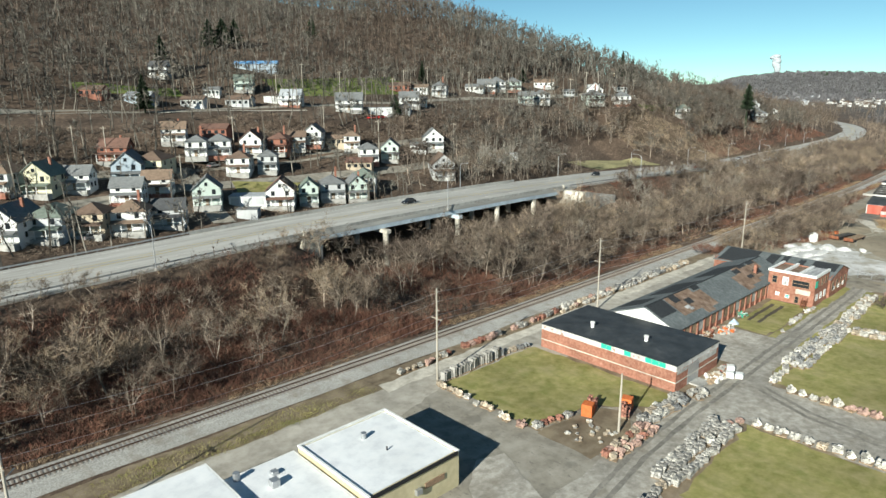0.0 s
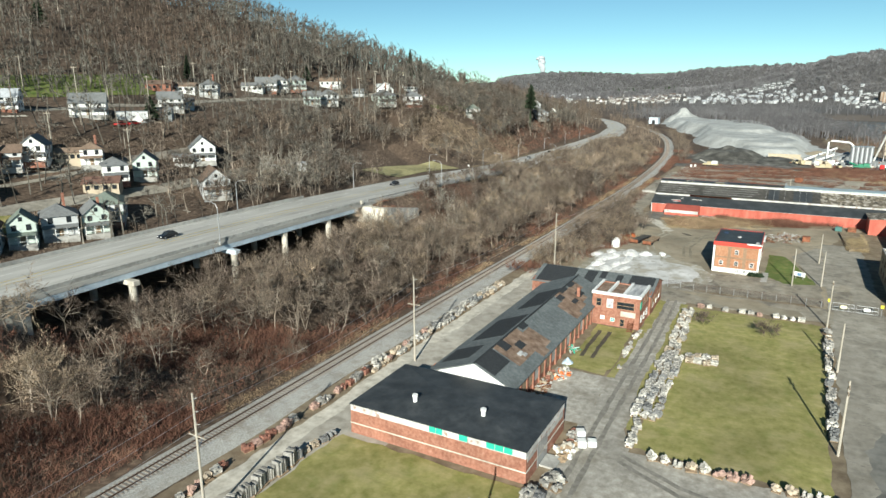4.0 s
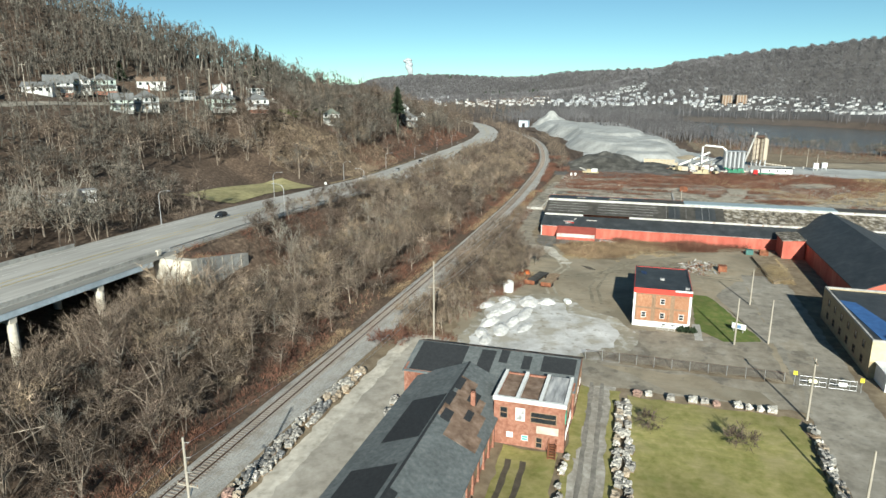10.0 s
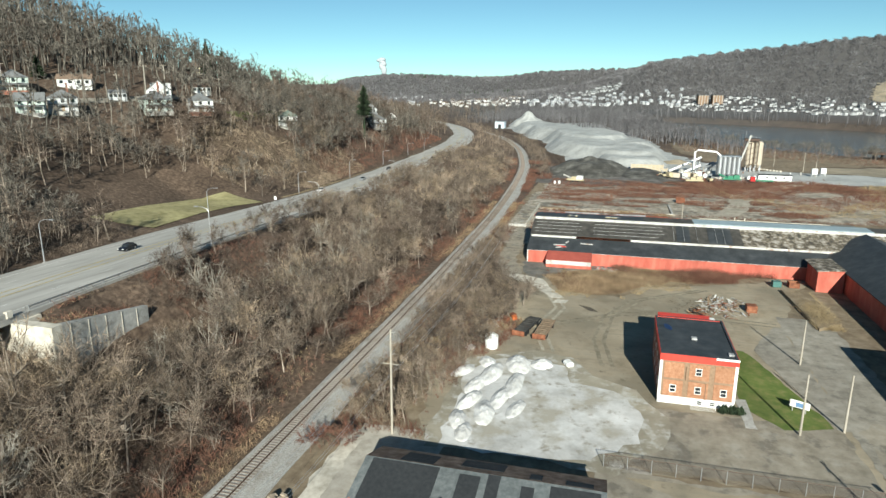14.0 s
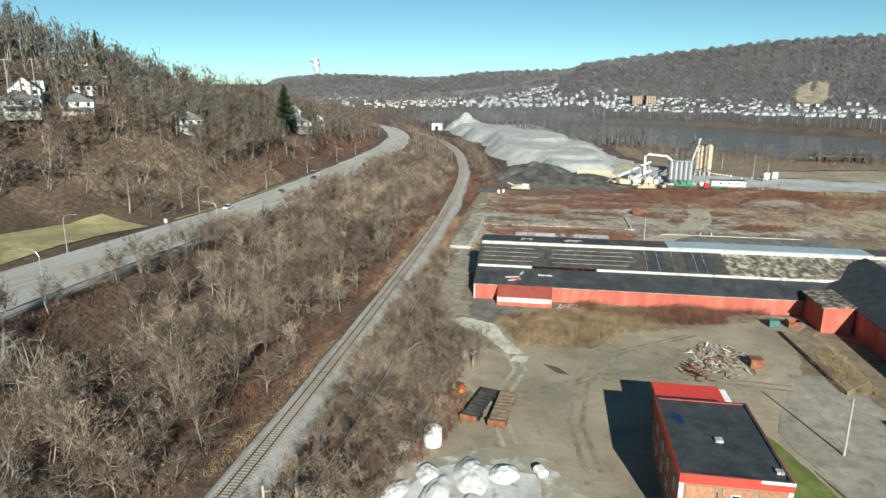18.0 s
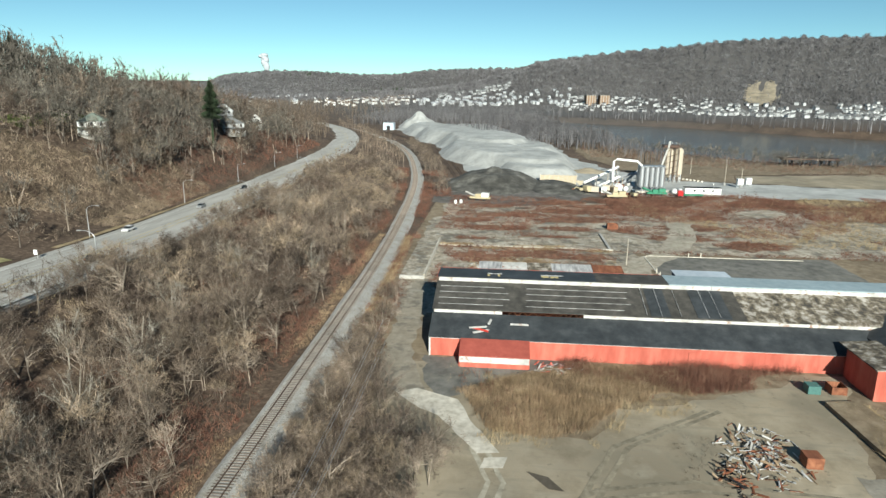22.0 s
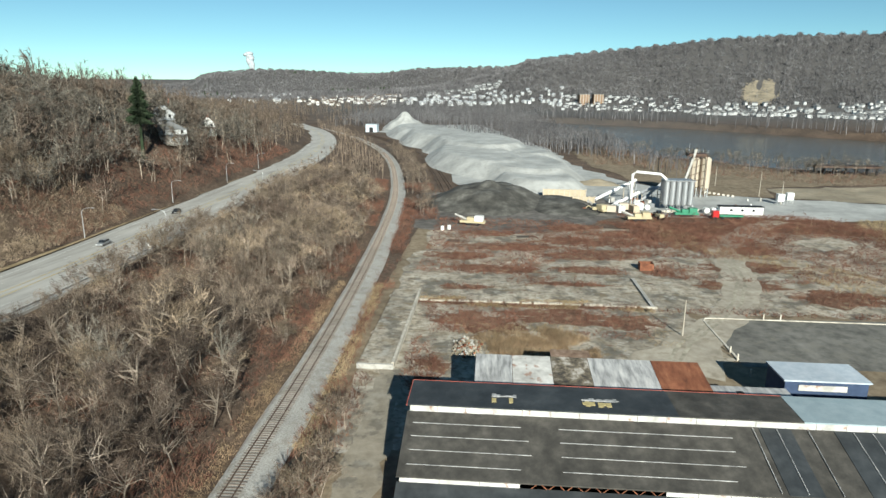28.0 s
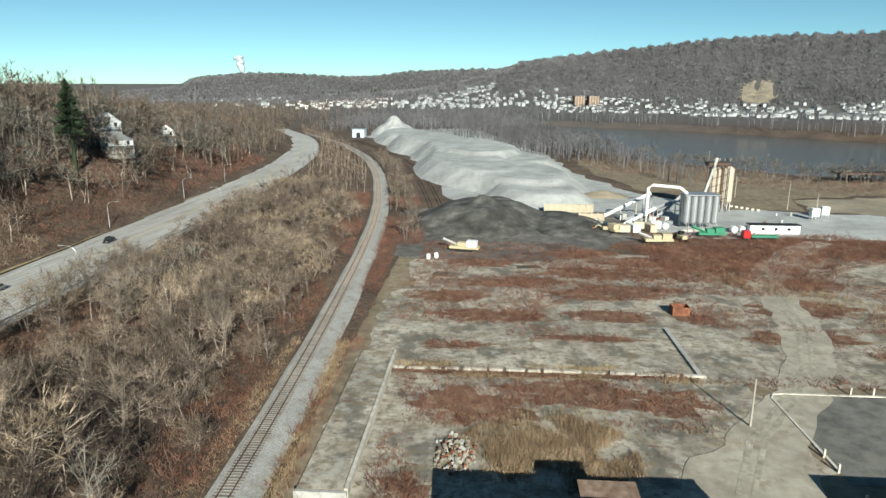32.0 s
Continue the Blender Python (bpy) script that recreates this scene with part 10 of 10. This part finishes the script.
near_bank = spread(rng, 14000, 470, 1300, -380, 190, lambda x, y: (x < line([(p[1], p[0]) for p in RIVER_BANK], y) + 2) & (y < depot_edge(x)) & (x > np.interp(y, [-380, -150, -110], [528, 540, 470])) & (rng.random(x.shape) < 0.5 + 0.5 * step(-150, -110, y)), 7.4)
scatter(DISTANT_KINDS, near_bank[:2400], "river_wood", "bare grey trees along the near river bank", "woodland", BARK_HAZED, rng, (0.8, 1.25), size=bank_height)


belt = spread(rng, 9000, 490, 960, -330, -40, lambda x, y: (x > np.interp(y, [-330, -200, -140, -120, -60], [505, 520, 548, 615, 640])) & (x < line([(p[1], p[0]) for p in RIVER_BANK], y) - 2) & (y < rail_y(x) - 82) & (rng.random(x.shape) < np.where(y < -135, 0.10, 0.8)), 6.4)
scatter(DISTANT_KINDS, belt[:1000], "river_wood", "tall bare trees between the depot and the river", "woodland", BARK_HAZED, rng, (0.75, 1.15), size=bank_height)


def far_bank(x, y):
    b = line(FAR_BANK, y)
    return (x > b + 6) & (x < b + 70)


bank_trees = spread(rng, 900, 480, 660, -330, -120, lambda x, y: (x < line([(p[1], p[0]) for p in RIVER_BANK], y) - 3) & (x > line([(p[1], p[0]) for p in RIVER_BANK], y) - 50), 7)
scatter(MID_KINDS, bank_trees[:170], "river_wood", "spreading bare trees on the low river bank", "woodland", BARK_HILL, rng, (0.65, 1.15))
nose = spread(rng, 1400, 290, 500, 80, 190, lambda x, y: (y - road_y(x) - ROAD_W > 15) & (y - road_y(x) - ROAD_W < 75) & (np.min(np.hypot(x[:, None] - HOUSE_SPOTS[:, 0], y[:, None] - HOUSE_SPOTS[:, 1]), 1) > 5), 5.2)
scatter(MID_KINDS, nose[:330], "hillside_wood", "dense grey bare trees on the hill nose", "woodland", BARK_HILL, rng, (0.9, 1.3))
bank2 = spread(rng, 12000, 600, 1800, -900, 420, far_bank, 8.5)
scatter(DISTANT_KINDS, bank2[:2300], "river_wood", "bare grey trees along the far river bank", "woodland", BARK_HAZED, rng, (1.1, 1.8))
town_wood = spread(rng, 4000, 1150, 1750, -800, 250, lambda x, y: (np.hypot(x - 186, y + 29) > 1180) & (np.hypot(x - 186, y + 29) < 1600), 15)
scatter(DISTANT_KINDS, town_wood[:900], "far_wood", "bare trees among the houses across the river", "woodland", BARK_HAZED, rng, (0.8, 1.3))
valley = spread(rng, 3000, 900, 1600, 60, 700, lambda x, y: (y > 40 + 0.1 * x), 14)
scatter(DISTANT_KINDS, valley[:700], "far_wood", "bare woods on the valley floor", "woodland", BARK, rng, (0.9, 1.3))

# forest on the far ridges: upright bare crowns, one clump of blades each
def far_forest(n, x0, x1, y0, y1, keep, gap, h, w, label, seed, blades=5):
    r = np.random.default_rng(seed)
    s = spread(r, n, x0, x1, y0, y1, keep, gap)
    k = len(s)
    tall = np.repeat(h * r.uniform(0.6, 1.25, k) * (1 + 0.2 * wave(s[:, 0], s[:, 1], 0.02, seed)), blades)
    base = np.repeat(s, blades, 0) + np.c_[r.normal(0, gap * 0.22, (k * blades, 2)), np.full(k * blades, -1.0)]
    tip = base + np.c_[r.normal(0, 0.34, (k * blades, 2)) * tall[:, None], tall * r.uniform(0.5, 1.05, k * blades)]
    base[:, 2] += tall * 0.15
    co, f = slivers(tip, base, np.full(k * blades, w), r)
    ob = tagged(new("ridge_wood", raw_mesh("ridge_wood", co, f, False)), label, "woodland", kind="stuff")
    ob.data.materials.append(BARK_HAZED)


def on_ridge(x, y):
    d, a = np.hypot(x - 186, y + 29), np.degrees(np.arctan2(y + 29, x - 186))
    field = ((a + 21.7) / 1.25) ** 2 + ((d - 1532) / 85) ** 2 < 1.0
    return (d > 1440) & (d < 2300) & (a < 5) & (a > -48) & ~field


def on_ridge2(x, y):
    d, a = np.hypot(x - 186, y + 29), np.degrees(np.arctan2(y + 29, x - 186))
    return (d > 1600) & (d < 3300) & (a < 30) & (a > np.where(d < 2150, 3, -8))


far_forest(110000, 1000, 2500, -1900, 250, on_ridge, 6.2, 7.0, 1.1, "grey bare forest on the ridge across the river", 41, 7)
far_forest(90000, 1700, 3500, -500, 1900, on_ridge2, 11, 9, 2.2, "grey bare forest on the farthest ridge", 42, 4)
# the mown clearing on the ridge
co = []
for d in np.arange(1440, 1632, 8.0):
    for a in np.linspace(-23.1, -20.3, 14):
        x, y = 186 + d * math.cos(math.radians(a)), -29 + d * math.sin(math.radians(a))
        co.append((x, y, float(land(x, y)) + 1.0))
me = raw_mesh("field_clearing", co, [(i * 14 + j, (i + 1) * 14 + j, (i + 1) * 14 + j + 1, i * 14 + j + 1) for i in range(23) for j in range(13) if math.hypot((i - 11) / 11.5, (j - 6) / 6.5) < 1 + 0.1 * math.sin(3.1 * i + 2.3 * j)])
me.materials.append(SAND)
tagged(new("field_clearing", me), "tan grass clearing in the ridge forest", "field", kind="structure")
# dark evergreens along the far crest
crest = spread(np.random.default_rng(43), 900, 1900, 3300, 100, 1500, lambda x, y: (wave(x, y, 0.012, 4) > 0.45) & on_ridge2(x, y), 16)
far_pines = [(c * [1, 1, 1], f) for c, f in [slivers(np.c_[np.zeros((7, 2)), np.linspace(0, 2, 7)], np.c_[np.zeros((7, 2)), np.full(7, 15.0)], np.full(7, 6.0), np.random.default_rng(3))]]
scatter(far_pines, crest, "far_evergreens", "dark evergreens on the far ridge", "woodland", PINE, np.random.default_rng(5))


# bare trees between the track and the slab path
lot_rng = np.random.default_rng(88)
for x, y, z in spread(lot_rng, 400, 150, 200, -28, 0, lambda x, y: (y < rail_y(x) - 6.5) & (y > np.interp(x, [150, 160, 168, 175, 187, 196], [-21, -24, -26, -21, -14.5, -10])), 2.7):
    k = lot_rng.uniform(0.4, 0.72)
    ob = tagged(new("bare_tree", tree_meshes[lot_rng.integers(6)]), "small bare grey tree between track and lot", "tree", "small trees beside the lot")
    ob.matrix_world = pose(x, y, z - 0.1, 0, 0, lot_rng.uniform(0, 360)) @ Matrix.Scale(k, 4)


# ---- evergreens and special trees ----
def evergreen(seed, h, w, bare=0.08):
    r = np.random.default_rng(seed)
    n = 2600
    t = r.uniform(bare, 1, n) ** (0.8 if bare < 0.2 else 1.0)
    a = r.uniform(0, 6.283, n)
    rad = w * (1 - t) ** (0.8 if bare < 0.2 else 0.55) * (0.5 + 0.5 * np.abs(np.sin(t * 26 + a * 0.5))) * r.uniform(0.7, 1.15, n)
    q = np.c_[np.cos(a) * rad * 0.25, np.sin(a) * rad * 0.25, h * t]
    e = np.c_[np.cos(a) * rad, np.sin(a) * rad, h * t - 0.10 * rad - 0.1]
    return join([spars(np.array([[0, 0, -0.3]]), np.array([[0, 0, h]]), [0.03 * h], [0.02]), slivers(q, e, r.uniform(0.5, 1.1, n) * min(1.0, h / 9), r)])


for x, y, h, w, lb in ((347, 178, 21, 5.5, "tall dark spruce on the hill crest"), (366, 181, 19, 5.5, "tall dark spruce on the hill crest"), (378, 98.5, 29.5, 7.5, "ragged dark pine above the highway"), (33, 219, 16, 6, "dark pine on the wooded hill"), (70, 251, 15, 8, "dark pines in the hill forest"), (78, 252, 15, 8, "dark pines in the hill forest"), (165, 192, 12, 3, "slim dark evergreen at the wood's edge"), (102, 139, 9, 4.5, "dark round evergreen by the houses"), (6, 168, 14, 5, "dark evergreen at the wood's edge"), (86, 254, 14, 7, "dark pines in the hill forest"), (142, 267, 14, 6, "dark pines in the hill forest"), (240, 182, 9, 4, "small evergreen by the houses")):
    co, f = evergreen(int(x), h, w, 0.45 if h > 29 else 0.08)
    ob = tagged(new("evergreen_tree", raw_mesh("evergreen_tree", co, f, False)), lb, "tree")
    ob.data.materials.append(PINE)
    ob.location = (x, y, float(land(x, y)))
for i, (x, y, h) in enumerate(((104, 82, 17), (110, 80, 16), (98, 84, 14), (116, 84, 15), (60, 24, 9), (75, 22, 10), (50, 20, 8), (36, 24, 9), (128, 25, 9), (150, 28, 10), (207, 30, 11), (240, 33, 10), (-8, 26, 8))):
    co, f = grow(500 + i, h, 16, 70, 700, 0.42, twig_w=0.05)
    ob = tagged(new("sycamore_tree", raw_mesh("sycamore_tree", co, f, False)), "pale-barked bare sycamore standing in the scrub", "tree", "pale sycamores")
    ob.data.materials.append(BARK_PALE)
    ob.location = (x, y, float(land(x, y)) - 0.1)
pale = random.Random(13)
pale_meshes = []
for i in range(4):
    co, f = grow(540 + i, (11, 9.5, 12.5, 10.5)[i], 14, 60, 420, 0.36, twig_w=0.05)
    me = raw_mesh("sycamore_tree", co, f, False)
    me.materials.append(BARK_PALE)
    pale_meshes.append(me)
for i in range(30):
    x = pale.uniform(95, 345)
    y = float(rail_y(x)) + pale.uniform(0.25, 0.8) * float(road_y(x) - rail_y(x))
    ob = tagged(new("sycamore_tree", pale_meshes[i % 4]), "pale-trunked bare tree rising from the trackside wood", "tree", "pale sycamores")
    ob.matrix_world = pose(x, y, float(land(x, y)) - 0.1, pale.uniform(-4, 4), pale.uniform(-4, 4), pale.uniform(0, 360)) @ Matrix.Scale(pale.uniform(0.75, 1.1), 4)
for i, (x, y, s) in enumerate(((80.5, -55.0, 1.0), (78.6, -67.0, 1.2), (97.5, -6.2, 1.3), (100, -9.5, 1.1))):
    co, f, n = crown(600 + i, 2.6, 2.0, 22, 120, 1100, 0.05, 5, 1, 0.12)
    ob = tagged(new("bare_shrub", raw_mesh("bare_shrub", co, f, False)), "low bare twiggy shrub on the lawn" if i < 2 else "dense red-brown shrub by the track", "shrub", "shrubs")
    ob.data.materials.append(BARK_DARK if i < 2 else BRUSH)
    ob.matrix_world = pose(x, y, 0.05) @ Matrix.Scale(s, 4)
for i in range(6):
    co, f = evergreen(700 + i, 1.3, 1.0)
    ob = tagged(new("garden_shrub", raw_mesh("garden_shrub", co, f, False)), "small clipped evergreen shrub beside the house", "shrub", "garden shrubs")
    ob.data.materials.append(PINE)
    ob.location = (123.2 + 0.4 * (i % 2), -61.2 - 0.55 * i, 0.05)

for i, (x, y) in enumerate(((306, 99), (311, 101), (316, 100), (321, 102), (303, 103), (326, 104), (309, 96), (319, 97), (398, 96), (404, 94), (412, 95), (420, 98), (428, 101))):
    ob = tagged(new("bare_tree", tree_meshes[i % 6]), "bare grey tree below the hillside house", "tree", "trees below the houses")
    ob.matrix_world = pose(x, y, float(land(x, y)) - 0.1, 0, 0, 70 * i) @ Matrix.Scale(1.0 + 0.06 * (i % 5), 4)

# ---- sleepers, last ----
tie = raw_mesh("sleeper", *box_arrays(0.24, 2.6, 0.2))
tie.materials.append(SLEEPER)
n, x = 0, 20.0
near_x, rest_x = [], []
while x < 620:
    (near_x if 150 < x < 345 and len(near_x) < 300 else rest_x).append(x)
    x += 0.62
x = -150.0
while x < 20:
    rest_x.append(x)
    x += 0.62
rt = random.Random(2)
for x in near_x:
    o = new("sleeper", tie)
    o.parent = track
    a = math.atan2(float(rail_y(x + 2) - rail_y(x - 2)), 4)
    o.matrix_local = pose(x, float(rail_y(x)) + rt.uniform(-0.06, 0.06), 0.27, 0, 0, math.degrees(a) + rt.uniform(-1.5, 1.5))
co, f, _s = box_arrays(0.24, 2.6, 0.2)
pieces = []
for x in rest_x:
    a = math.atan2(float(rail_y(x + 2) - rail_y(x - 2)), 4)
    c, s = math.cos(a), math.sin(a)
    pieces.append((co @ np.array([[c, s, 0], [-s, c, 0], [0, 0, 1]]) + (x, float(rail_y(x)), 0.27), f))
co, f = join(pieces)
rest = tagged(new("sleepers_rest", raw_mesh("sleepers_rest", co, f, False)), kind="stuff")
rest.data.materials.append(SLEEPER)
rest.parent = track
